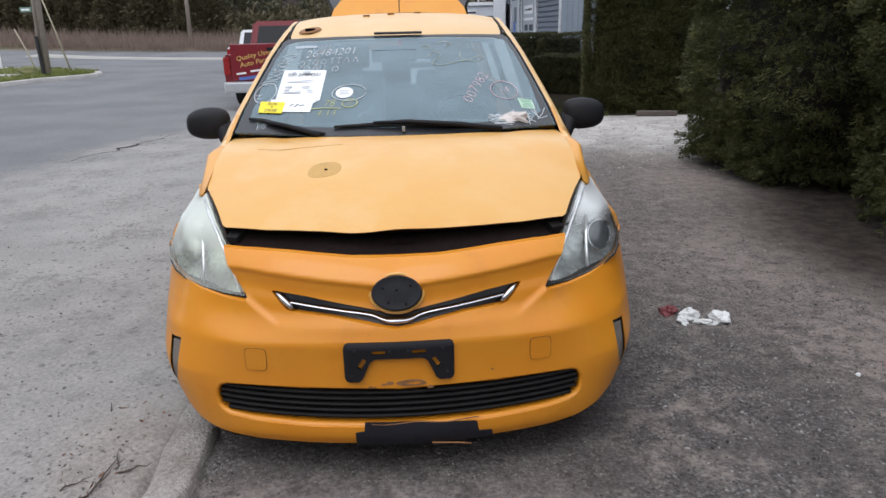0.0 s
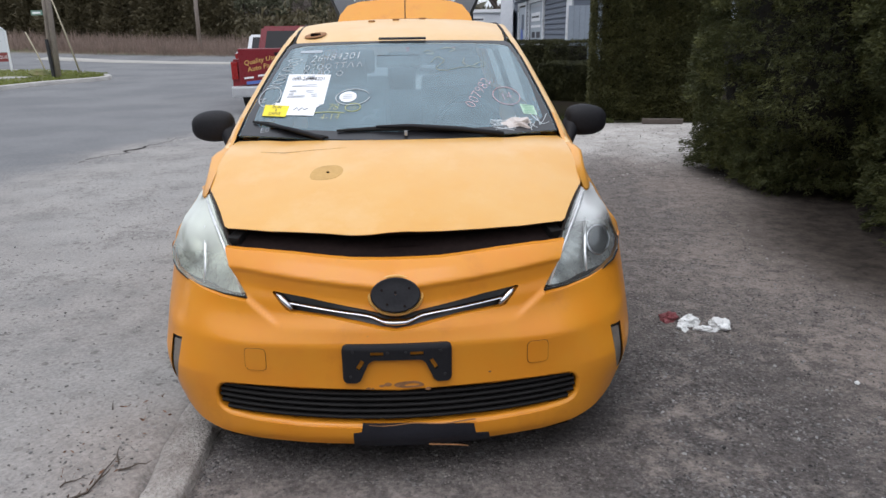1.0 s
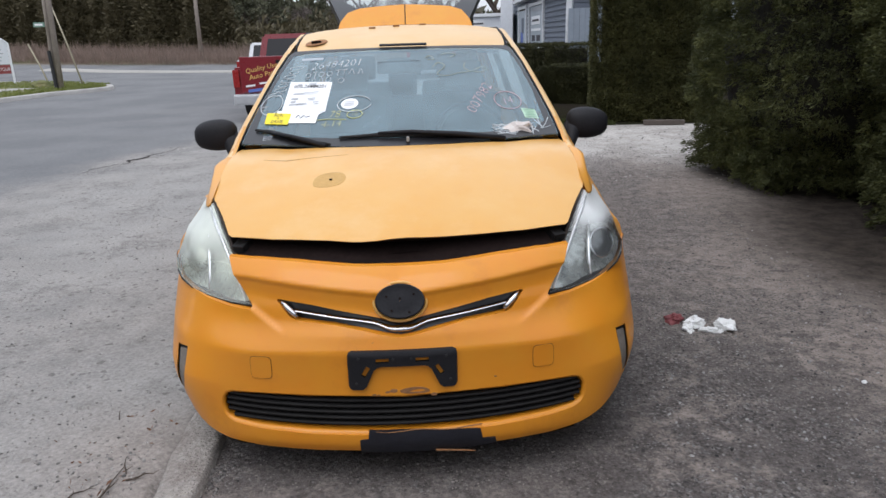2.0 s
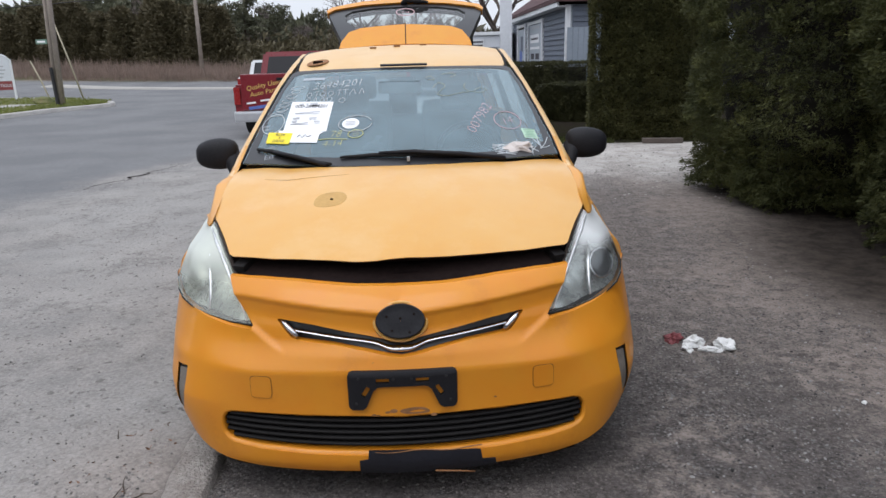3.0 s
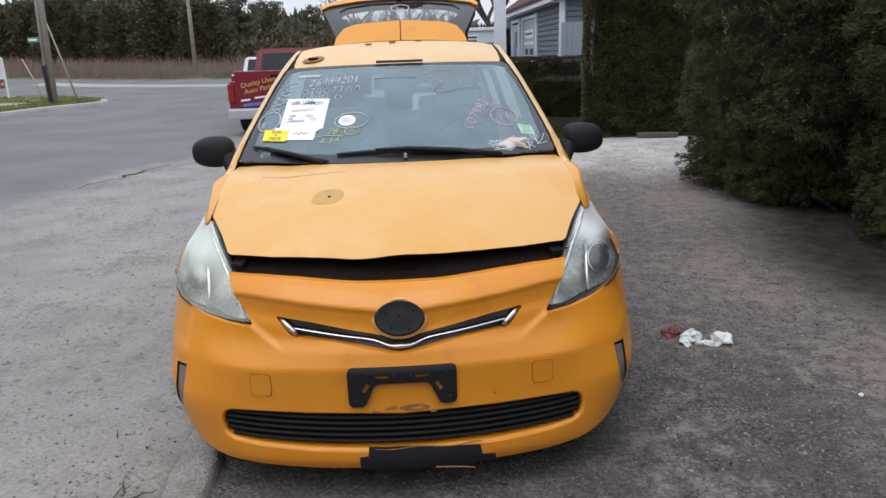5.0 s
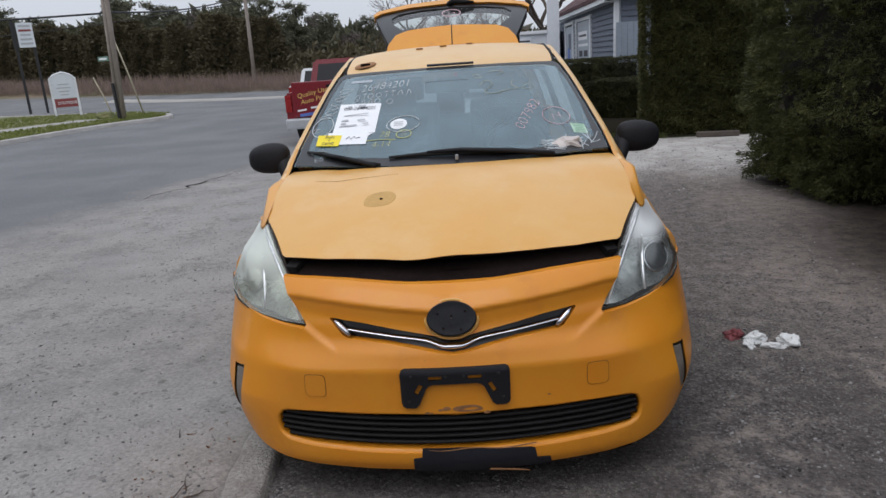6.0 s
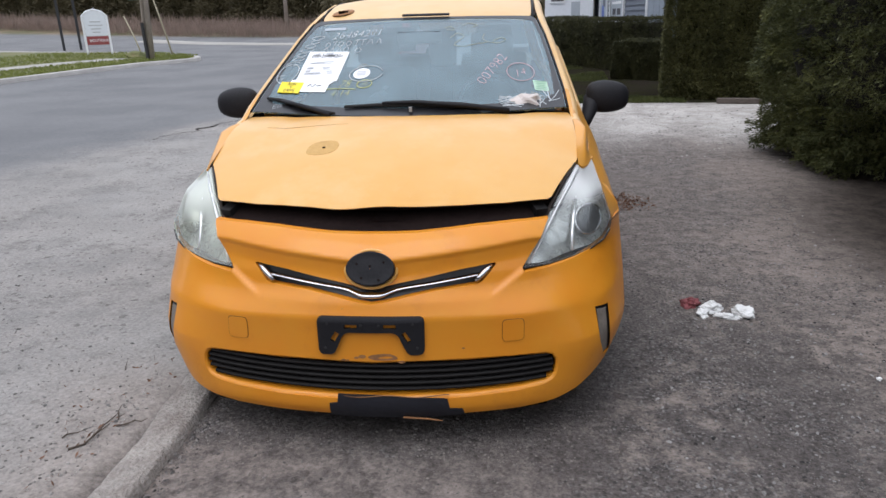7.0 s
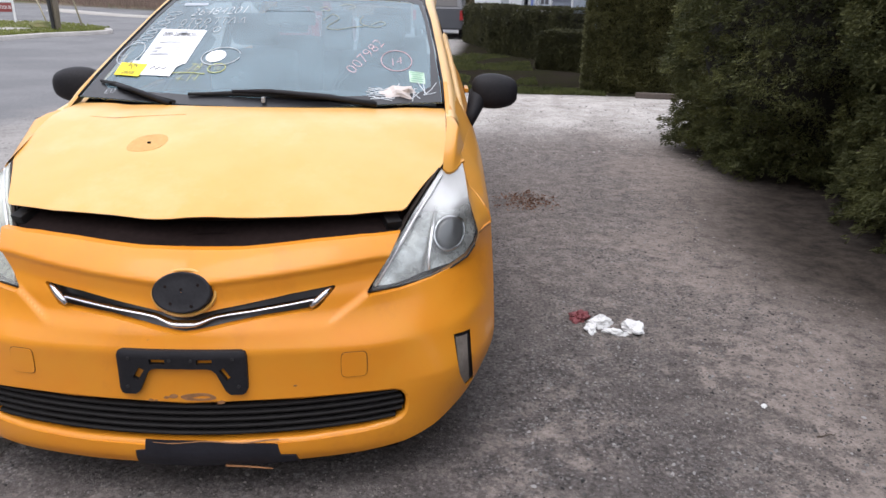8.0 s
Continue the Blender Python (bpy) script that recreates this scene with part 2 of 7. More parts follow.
PINE_BROWN = leaf_material("wintered_cedar", (0.070, 0.060, 0.034), (0.125, 0.106, 0.060), 0.2)
BOX_DARK = leaf_material("dense_hedge_leaf", (0.016, 0.018, 0.008), (0.068, 0.068, 0.026), 0.12)
# darker copy of the grass, with the hedges' shade in its colour
GRASS_SHADED = leaf_material("shaded_grass", (0.028, 0.038, 0.010), (0.085, 0.095, 0.026))
BARK = material("bark", (0.085, 0.065, 0.05), 0.95, vary=0.4, size=4, fine=30, bump=0.6, bump_size=30)
TWIG = material("bare_twig", (0.16, 0.13, 0.12), 0.95, vary=0.3, size=3, fine=20)
POLE = material("weathered_pole", (0.38, 0.325, 0.285), 0.9, vary=0.35, size=2.0, fine=30, bump=0.3, bump_size=40)
WOOD = material("grey_timber", (0.115, 0.094, 0.080), 0.9, vary=0.3, size=5, fine=40, bump=0.3, bump_size=50)
FENCE_BLUE = material("blue_grey_fence_paint", (0.25, 0.29, 0.34), 0.7, vary=0.15, size=2, fine=20)
SIDING = material("blue_grey_siding", (0.115, 0.135, 0.172), 0.65, vary=0.12, size=1.2, fine=14, each=0.05)
PANEL_PALE = material("pale_panel", (0.40, 0.44, 0.48), 0.7, vary=0.12, size=2, fine=20)
TRIM_WHITE = material("white_trim", (0.74, 0.76, 0.78), 0.55, vary=0.08, size=3, fine=30)
WALL_WHITE = material("white_wall", (0.70, 0.73, 0.77), 0.7, vary=0.1, size=1, fine=12)
SHINGLE = material("dark_red_shingles", (0.085, 0.040, 0.042), 0.9, vary=0.35, size=2, fine=30, bump=0.5, bump_size=30)
SIGN_RED = material("dark_red_sign", (0.26, 0.05, 0.05), 0.6, vary=0.15, size=4, fine=30)
METAL_BLACK = material("black_metal", (0.02, 0.02, 0.022), 0.6, vary=0.3, size=5, fine=40)
METAL_GREY = material("galvanised", (0.42, 0.43, 0.44), 0.5, metal=0.6, vary=0.2, size=6, fine=50)
SIGN_GREEN = material("street_sign_green", (0.16, 0.26, 0.21), 0.6, vary=0.1, size=6, fine=30)
TRUCK_RED = material("truck_red", (0.20, 0.012, 0.020), 0.28, vary=0.15, size=2, fine=30, coat=0.4)
LETTER_GOLD = material("gold_lettering", (0.72, 0.48, 0.14), 0.6, vary=0.1, size=10, fine=60)
LETTER_BLUE = material("blue_lettering", (0.10, 0.16, 0.45), 0.6, vary=0.1, size=10, fine=60)
LITTER_WHITE = material("white_plastic_litter", (0.74, 0.75, 0.74), 0.6, vary=0.12, size=14, fine=80)
LITTER_RED = material("red_wrapper", (0.20, 0.045, 0.05), 0.6, vary=0.35, size=20, fine=90)
CLOTH_PALE = material("crumpled_paper", (0.62, 0.56, 0.52), 0.9, vary=0.15, size=14, fine=90)
VAN_WHITE = material("white_vehicle_paint", (0.70, 0.71, 0.72), 0.4, vary=0.08, size=2, fine=20)
VAN_GREY = material("dark_grey_vehicle_paint", (0.07, 0.075, 0.085), 0.35, vary=0.15, size=2, fine=20)
TAIL_RED = material("tail_lamp", (0.30, 0.02, 0.02), 0.25, vary=0.15, size=8, fine=50)
CABLE = material("black_cable", (0.03, 0.03, 0.032), 0.7, vary=0.2, size=2, fine=20)


def ground_material():
    """Lot gravel, dusty street edge, asphalt and pale crushed stone, blended with ragged edges."""
    m = bpy.data.materials.new("ground_mix")
    m.use_nodes = True
    n, l = m.node_tree.nodes, m.node_tree.links
    p = n["Principled BSDF"]
    p.inputs["Roughness"].default_value = 0.92
    p.inputs["Specular IOR Level"].default_value = 0.14
    where, xyz = n.new("ShaderNodeTexCoord"), n.new("ShaderNodeSeparateXYZ")
    l.new(where.outputs["Object"], xyz.inputs[0])

    def tex(scale, detail=5, rough=0.6):
        t = n.new("ShaderNodeTexNoise")
        t.inputs["Scale"].default_value, t.inputs["Detail"].default_value, t.inputs["Roughness"].default_value = scale, detail, rough
        l.new(where.outputs["Object"], t.inputs["Vector"])
        return t.outputs["Fac"]

    def calc(op, a, b=None, c=None):
        k = n.new("ShaderNodeMath")
        k.operation = op
        for i, v in enumerate((a, b, c)):
            if isinstance(v, (int, float)):
                k.inputs[i].default_value = v
            elif v is not None:
                l.new(v, k.inputs[i])
        return k.outputs[0]

    def span(v, lo, hi, a=0.0, b=1.0):
        k = n.new("ShaderNodeMapRange")
        k.interpolation_type = "SMOOTHSTEP"
        for name, val in (("From Min", lo), ("From Max", hi), ("To Min", a), ("To Max", b)):
            k.inputs[name].default_value = val
        l.new(v, k.inputs["Value"])
        return k.outputs[0]

    def mix(f, a, b):
        k = n.new("ShaderNodeMixRGB")
        if isinstance(f, (int, float)):
            k.inputs["Fac"].default_value = f
        else:
            l.new(f, k.inputs["Fac"])
        for i, v in ((1, a), (2, b)):
            if isinstance(v, tuple):
                k.inputs[i].default_value = (*v, 1)
            else:
                l.new(v, k.inputs[i])
        return k.outputs[0]

    def chips(scale):
        t = n.new("ShaderNodeTexVoronoi")
        t.inputs["Scale"].default_value = scale
        l.new(where.outputs["Object"], t.inputs["Vector"])
        return t

    x, y = xyz.outputs["X"], xyz.outputs["Y"]
    ragged = calc("MULTIPLY_ADD", tex(0.9), 2.4, -1.2)
    fine = tex(55.0, 7, 0.8)
    blotch, patch, crumb = tex(1.6, 7, 0.7), tex(0.5, 4, 0.55), tex(9.0, 6, 0.72)
    stone, cobble = chips(95.0), chips(38.0)
    grey, coarse = n.new("ShaderNodeSeparateColor"), n.new("ShaderNodeSeparateColor")
    l.new(stone.outputs["Color"], grey.inputs[0])
    l.new(cobble.outputs["Color"], coarse.inputs[0])
    speck = span(grey.outputs[0], 0.72, 1.0)
    dark_speck = span(grey.outputs[1], 0.70, 1.0)
    # trodden brown dust with bare dark gravel showing through, more of it beside the car
    gravel = mix(span(calc("MULTIPLY_ADD", ragged, 0.4, y), 2.3, 4.2), mix(span(crumb, 0.34, 0.68), (0.086, 0.077, 0.073), (0.138, 0.122, 0.114)), mix(span(crumb, 0.34, 0.68), (0.140, 0.124, 0.114), (0.243, 0.214, 0.197)))
    dusted = span(calc("ADD", calc("MULTIPLY_ADD", x, 0.34, calc("MULTIPLY", span(patch, 0.36, 0.64), 0.35)), calc("ADD", calc("MULTIPLY", span(blotch, 0.36, 0.64), 0.40), calc("MULTIPLY_ADD", span(crumb, 0.34, 0.66), 0.34, -0.15))), 0.80, 1.26)
    dusted = calc("ADD", calc("MULTIPLY", dusted, span(y, 2.6, 4.6, 1.0, 0.75)), calc("MULTIPLY", span(calc("MULTIPLY_ADD", ragged, 0.35, x), 1.45, 2.2), calc("MULTIPLY", span(crumb, 0.30, 0.60, 0.25, 0.75), span(y, 3.2, 5.0, 1.0, 0.35))))
    dusted = calc("MINIMUM", dusted, 1.0)
    dusted = calc("MAXIMUM", dusted, calc("MULTIPLY", span(x, 0.25, 0.9, 1.0, 0.15), calc("MULTIPLY", span(calc("MULTIPLY_ADD", ragged, 0.12, y), 1.62, 2.0, 1.0, 0.0), span(crumb, 0.30, 0.62, 0.25, 0.8))))
    dust = mix(span(crumb, 0.3, 0.7), (0.178, 0.150, 0.133), (0.262, 0.224, 0.199))
    gravel = mix(calc("MULTIPLY", dusted, 0.85), gravel, dust)
    loose = calc("MULTIPLY", span(tex(1.3, 6, 0.7), 0.44, 0.60), span(dusted, 0.0, 0.9, 1.0, 0.15))
    gravel = mix(calc("MULTIPLY", calc("MULTIPLY", speck, loose), 0.55), gravel, (0.29, 0.28, 0.275))
    gravel = mix(calc("MULTIPLY", calc("MULTIPLY", dark_speck, loose), 0.85), gravel, (0.045, 0.043, 0.043))
    gravel = mix(calc("MULTIPLY", span(coarse.outputs[0], 0.90, 0.97), 0.45), gravel, (0.06, 0.052, 0.048))
    dusty = mix(span(blotch, 0.3, 0.7), (0.202, 0.195, 0.187), (0.282, 0.267, 0.250))
    dusty = mix(span(patch, 0.40, 0.62, 0.0, 0.45), dusty, (0.314, 0.305, 0.291))
    # swept dust, with grit left lying in drifts
    gritty = calc("MULTIPLY", span(tex(1.7, 8, 0.72), 0.50, 0.60), span(tex(11.0, 5, 0.7), 0.40, 0.58))
    dusty = mix(calc("MULTIPLY", gritty, 0.50), dusty, (0.165, 0.154, 0.146))
    dusty = mix(calc("MULTIPLY", calc("MULTIPLY", dark_speck, gritty), 0.6), dusty, (0.085, 0.08, 0.076))
    dusty = mix(calc("MULTIPLY", span(coarse.outputs[1], 0.955, 0.985), 0.6), dusty, (0.10, 0.092, 0.086))
    trodden = calc("MULTIPLY", span(calc("MULTIPLY_ADD", ragged, 0.35, x), -1.75, -1.0), span(calc("MULTIPLY_ADD", ragged, 0.3, y), 1.9, 2.6, 1.0, 0.0))
    dusty = mix(calc("MULTIPLY", trodden, 0.7), dusty, mix(span(crumb, 0.35, 0.65), (0.215, 0.186, 0.164), (0.292, 0.256, 0.229)))
    tar = mix(span(patch, 0.35, 0.65), (0.148, 0.150, 0.154), (0.192, 0.194, 0.196))
    tar = mix(span(tex(14.0, 6, 0.75), 0.36, 0.64, 0.0, 0.5), tar, (0.126, 0.127, 0.130))
    tar = mix(span(tex(0.22), 0.55, 0.75, 0.0, 0.35), tar, (0.20, 0.197, 0.19))
    pale = mix(span(blotch, 0.35, 0.65), (0.33, 0.308, 0.284), (0.50, 0.475, 0.445))
    pale = mix(calc("MULTIPLY", span(tex(7.0, 6, 0.7), 0.50, 0.62), 0.5), pale, (0.25, 0.226, 0.202))
    pale = mix(calc("MULTIPLY", dark_speck, 0.45), pale, (0.2, 0.19, 0.18))
    # where each lies
    left = span(calc("MULTIPLY_ADD", ragged, 0.05, x), -0.98, -0.86, 1.0, 0.0)
    behind = span(calc("MULTIPLY_ADD", ragged, 0.6, y), 2.6, 4.5)
    edge_line = calc("MULTIPLY_ADD", y, 0.16, -6.2)
    street = span(calc("SUBTRACT", calc("MULTIPLY_ADD", ragged, 0.9, x), edge_line), -0.8, 0.6, 1.0, 0.0)
    band = calc("MULTIPLY", span(calc("MULTIPLY_ADD", ragged, 0.9, y), 7.3, 9.2), span(x, -1.0, 0.6))
    side = calc("MAXIMUM", left, calc("MULTIPLY", behind, span(calc("MULTIPLY_ADD", ragged, 0.5, x), -1.0, 0.2, 1.0, 0.0)))
    colour = mix(side, gravel, dusty)
    colour = mix(street, colour, tar)
    colour = mix(band, colour, pale)
    # bed: dark brown under the bushes, their shade painted into the ground
    def round_shade(cx, cy, r0, r1):
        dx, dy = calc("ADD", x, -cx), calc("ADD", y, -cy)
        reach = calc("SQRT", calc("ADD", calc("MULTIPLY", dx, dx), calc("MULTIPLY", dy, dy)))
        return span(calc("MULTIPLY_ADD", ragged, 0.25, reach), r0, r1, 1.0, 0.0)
    bed = calc("MAXIMUM", round_shade(4.12, 7.1, 1.25, 1.75), calc("MAXIMUM", round_shade(4.8, 4.75, 2.0, 3.1), round_shade(5.0, 2.2, 1.9, 3.0)))
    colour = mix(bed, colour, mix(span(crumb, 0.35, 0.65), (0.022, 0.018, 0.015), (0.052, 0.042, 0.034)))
    # soil by the hedges, its colour lowered further for the shade they cast
    field = calc("MULTIPLY", span(calc("MULTIPLY_ADD", ragged, 0.25, y), 11.75, 11.95), span(x, -0.9, -0.3))
    colour = mix(field, colour, mix(span(blotch, 0.4, 0.6), (0.022, 0.022, 0.012), (0.022, 0.018, 0.015)))
    far = span(y, 42.0, 44.5)
    colour = mix(far, colour, mix(span(patch, 0.4, 0.6), (0.10, 0.10, 0.05), (0.17, 0.13, 0.09)))
    l.new(span(field, 0.0, 1.0, 0.14, 0.0), p.inputs["Specular IOR Level"])
    calm = calc("MAXIMUM", calc("MAXIMUM", calc("MULTIPLY", side, 0.92), calc("MULTIPLY", dusted, 0.80)), calc("MULTIPLY", street, 0.75))
    crumbs = calc("MULTIPLY_ADD", span(fine, 0.32, 0.68, -1.0, 1.0), span(calm, 0.0, 1.0, 0.46, 0.24), 1.0)
    both = n.new("ShaderNodeMixRGB")
    both.blend_type = "MULTIPLY"
    both.inputs["Fac"].default_value = 1.0
    l.new(colour, both.inputs[1])
    l.new(crumbs, both.inputs[2])
    l.new(both.outputs[0], p.inputs["Base Color"])
    clod = tex(22.0, 6, 0.72)
    height = calc("ADD", calc("MULTIPLY_ADD", clod, 1.5, fine), calc("ADD", calc("MULTIPLY", grey.outputs[2], 0.45), calc("MULTIPLY", calc("SUBTRACT", 1.0, cobble.outputs["Distance"]), 0.5)))
    relief = n.new("ShaderNodeBump")
    relief.inputs["Distance"].default_value = 0.02
    l.new(span(calm, 0.0, 1.0, 0.6, 0.22), relief.inputs["Strength"])
    l.new(height, relief.inputs["Height"])
    l.new(relief.outputs[0], p.inputs["Normal"])
    return m


# ---- building blocks ----
def link_mesh(name, verts, faces, mat, parent=None, label="", smooth=True):
    me = bpy.data.meshes.new(name)
    me.from_pydata([tuple(v) for v in verts], [], faces)
    me.materials.append(mat)
    me.update()
    if smooth:
        me.shade_smooth()
    ob = new(name, me)
    if parent:
        ob.parent = parent
    if label:
        ob["label"] = label
    return ob


def part(name, bm, mat, parent=None, label="", smooth=False, mirrored=False):
    if mirrored:
        bmesh.ops.scale(bm, vec=(-1, 1, 1), verts=bm.verts)
        bmesh.ops.reverse_faces(bm, faces=bm.faces)
    me = bpy.data.meshes.new(name)
    bm.to_mesh(me)
    bm.free()
    me.materials.append(mat)
    if smooth:
        me.shade_smooth()
    ob = new(name, me)
    if parent:
        ob.parent = parent
    if label:
        ob["label"] = label
    return ob


def empty(name, m, label, category, group="", kind=""):
    ob = new(name)
    ob.matrix_basis = m
    return tagged(ob, label, category, group, kind)


def box_bm(cx, cy, cz, sx, sy, sz, bevel=0.0, m=None, bm=None):
    """A box by its centre and full sizes, its edges rounded."""
    own = bmesh.new()
    bmesh.ops.create_cube(own, size=1)
    bmesh.ops.scale(own, vec=(sx, sy, sz), verts=own.verts)
    if bevel:
        bmesh.ops.bevel(own, geom=own.edges[:], offset=bevel, segments=2, profile=0.7, affect="EDGES")
    bmesh.ops.transform(own, matrix=Matrix.Translation((cx, cy, cz)) @ (m or Matrix()), verts=own.verts)
    if bm is None:
        return own
    me = bpy.data.meshes.new("tmp")
    own.to_mesh(me)
    own.free()
    bm.from_mesh(me)
    bpy.data.meshes.remove(me)
    return bm


def tube(points, radii, sides=8, bm=None, cap=True):
    """A tapered tube along points."""
    bm = bm or bmesh.new()
    rings, pts = [], [Vector(p) for p in points]
    radii = radii if isinstance(radii, (list, tuple)) else [radii] * len(pts)
    for i, p in enumerate(pts):
        d = (pts[min(i + 1, len(pts) - 1)] - pts[max(i - 1, 0)]).normalized()
        a = d.orthogonal().normalized() if abs(d.z) > 0.95 else d.cross(Vector((0, 0, 1))).normalized()
        b = d.cross(a)
        rings.append([bm.verts.new(p + radii[i] * (math.cos(k * 2 * math.pi / sides) * a + math.sin(k * 2 * math.pi / sides) * b)) for k in range(sides)])
    for r, s in zip(rings, rings[1:]):
        for k in range(sides):
            bm.faces.new((r[k], r[(k + 1) % sides], s[(k + 1) % sides], s[k]))
    if cap:
        bm.faces.new(rings[0][::-1]), bm.faces.new(rings[-1])
    bmesh.ops.recalc_face_normals(bm, faces=bm.faces)
    return bm


def inside(p, poly):
    hit = False
    for i in range(len(poly)):
        (x0, y0), (x1, y1) = poly[i - 1], poly[i]
        if (y0 > p[1]) != (y1 > p[1]) and p[0] < (x1 - x0) * (p[1] - y0) / (y1 - y0) + x0:
            hit = not hit
    return hit


def dense(poly, step):
    out = []
    for i in range(len(poly)):
        a, b = Vector(poly[i]), Vector(poly[(i + 1) % len(poly)])
        k = max(1, math.ceil((b - a).length / step))
        out += [tuple(a.lerp(b, j / k)) for j in range(k)]
    return out


def soften(poly, rounds=2):
    """Cuts the corners of an outline."""
    for _ in range(rounds):
        poly = [q for i in range(len(poly)) for q in
                ((0.75 * poly[i][0] + 0.25 * poly[(i + 1) % len(poly)][0], 0.75 * poly[i][1] + 0.25 * poly[(i + 1) % len(poly)][1]),
                 (0.25 * poly[i][0] + 0.75 * poly[(i + 1) % len(poly)][0], 0.25 * poly[i][1] + 0.75 * poly[(i + 1) % len(poly)][1]))]
    return poly


def panel(name, outline, place, mat, parent, label="", holes=(), step=0.03, back=(0, 0.012, 0), flip=False):
    """A sheet cut to an outline, with holes, laid on a curved surface by place(a, b), its rims turned inwards by back."""
    loops = [dense(outline, step)] + [dense(h, step) for h in holes]
    pts, edges = [], []
    for loop in loops:
        k = len(pts)
        pts += loop
        edges += [(k + i, k + (i + 1) % len(loop)) for i in range(len(loop))]
    xs, ys = [p[0] for p in outline], [p[1] for p in outline]
    rim = np.array(pts)
    for i in range(int((max(xs) - min(xs)) / step) + 2):
        for j in range(int((max(ys) - min(ys)) / step) + 2):
            p = (min(xs) + (i + 0.5 * (j % 2)) * step, min(ys) + j * step)
            if inside(p, outline) and not any(inside(p, h) for h in holes) and ((rim - p) ** 2).sum(1).min() > (0.45 * step) ** 2:
                pts.append(p)
    out = geometry.delaunay_2d_cdt([Vector(p) for p in pts], edges, [], 0, 1e-6)
    flat = [tuple(v) for v in out[0]]
    faces = []
    for f in out[2]:
        c = (sum(flat[i][0] for i in f) / len(f), sum(flat[i][1] for i in f) / len(f))
        if inside(c, loops[0]) and not any(inside(c, h) for h in loops[1:]):
            faces.append(tuple(f))
    verts = [Vector(place(*p)) for p in flat]
    normal = Vector((0, 0, 0))
    for f in faces:
        normal += (verts[f[1]] - verts[f[0]]).cross(verts[f[2]] - verts[f[0]])
    if normal.dot(Vector(back)) > 0:
        faces = [f[::-1] for f in faces]
    count = {}
    for f in faces:
        for i in range(len(f)):
            count[(f[i], f[(i + 1) % len(f)])] = 1
    off = Vector(back)
    for a, b in [e for e in count if (e[1], e[0]) not in count]:
        k = len(verts)
        verts += [verts[a], verts[b], verts[b] + off, verts[a] + off]
        faces.append((k + 1, k, k + 3, k + 2))
    return link_mesh(name, verts, faces, mat, parent, label)


def strip(name, rows, mat, parent, label="", flip=False):
    """A skin through rows of points of equal length."""
    k = len(rows[0])
    faces = [(i * k + j, i * k + j + 1, (i + 1) * k + j + 1, (i + 1) * k + j) for i in range(len(rows) - 1) for j in range(k - 1)]
    if flip:
        faces = [f[::-1] for f in faces]
    return link_mesh(name, [p for r in rows for p in r], faces, mat, parent, label)


def letters(text, size, mat, parent, place, name="lettering", thin=0.0, slant=0.0, align="CENTER"):
    """Words in the built-in font, laid on a surface by place(x, y)."""
    data = bpy.data.curves.new(name, "FONT")
    data.body, data.size, data.offset, data.shear, data.align_x, data.resolution_u = text, size, thin, slant, align, 2
    tmp = new("tmp", data)
    me = bpy.data.meshes.new_from_object(tmp.evaluated_get(bpy.context.evaluated_depsgraph_get()))
    bpy.data.objects.remove(tmp)
    bpy.data.curves.remove(data)
    for v in me.vertices:
        v.co = place(v.co.x, v.co.y)
    me.materials.clear()
    me.materials.append(mat)
    me.name = name
    ob = new(name, me)
    if parent:
        ob.parent = parent
    return ob


def sprays(name, spots, mat, parent, size, seed=1, blades=5, droop=0.2, long=2.2, label="", wide_share=0.35, spread=0.6):
    """A crown of small leaf sprays: at each spot a fan of narrow blades pointing outwards. spots: place, outward way, scale."""
    rng = random.Random(seed)
    verts, faces = [], []
    for p, d, s in spots:
        p, d = Vector(p), Vector(d)
        for _ in range(blades):
            way = (d + Vector((rng.gauss(0, spread), rng.gauss(0, spread), rng.gauss(0, 0.85 * spread) - droop))).normalized()
            wide = way.cross(Vector((rng.gauss(0, 1), rng.gauss(0, 1), rng.gauss(0, 1)))).normalized()
            r = size * s * rng.uniform(0.6, 1.3)
            o = p + Vector((rng.gauss(0, 1), rng.gauss(0, 1), rng.gauss(0, 1))) * size * 0.6
            k = len(verts)
            verts += [o, o + way * r * long * 0.5 + wide * r * wide_share, o + way * r * long, o + way * r * long * 0.5 - wide * r * wide_share]
            faces.append((k, k + 1, k + 2, k + 3))
    return link_mesh(name, verts, faces, mat, parent, label, smooth=False)


# ---- shapes of the car body, in metres from its nose: u across, v back, w up ----
CAR_X, CAR_Y, CAR_YAW = -0.043, 1.868, 5.2


def ease(a, b, x):
    k = min(1.0, max(0.0, (x - a) / (b - a)))
    return k * k * (3 - 2 * k)


def along(x, table):
    """Smooth curve through a short table of (x, y)."""
    if x <= table[0][0]:
        return table[0][1]
    for i in range(len(table) - 1):
        (x0, y0), (x1, y1) = table[i], table[i + 1]
        if x <= x1:
            ya, xa = (table[i - 1][1], table[i - 1][0]) if i else (y0, x0)
            yb, xb = (table[i + 2][1], table[i + 2][0]) if i + 2 < len(table) else (y1, x1)
            h = x1 - x0
            m0, m1 = (y1 - ya) / (x1 - xa), (yb - y0) / (xb - x0)
            k = (x - x0) / h
            return (2 * k**3 - 3 * k * k + 1) * y0 + (k**3 - 2 * k * k + k) * h * m0 + (3 * k * k - 2 * k**3) * y1 + (k**3 - k * k) * h * m1
    return table[-1][1]


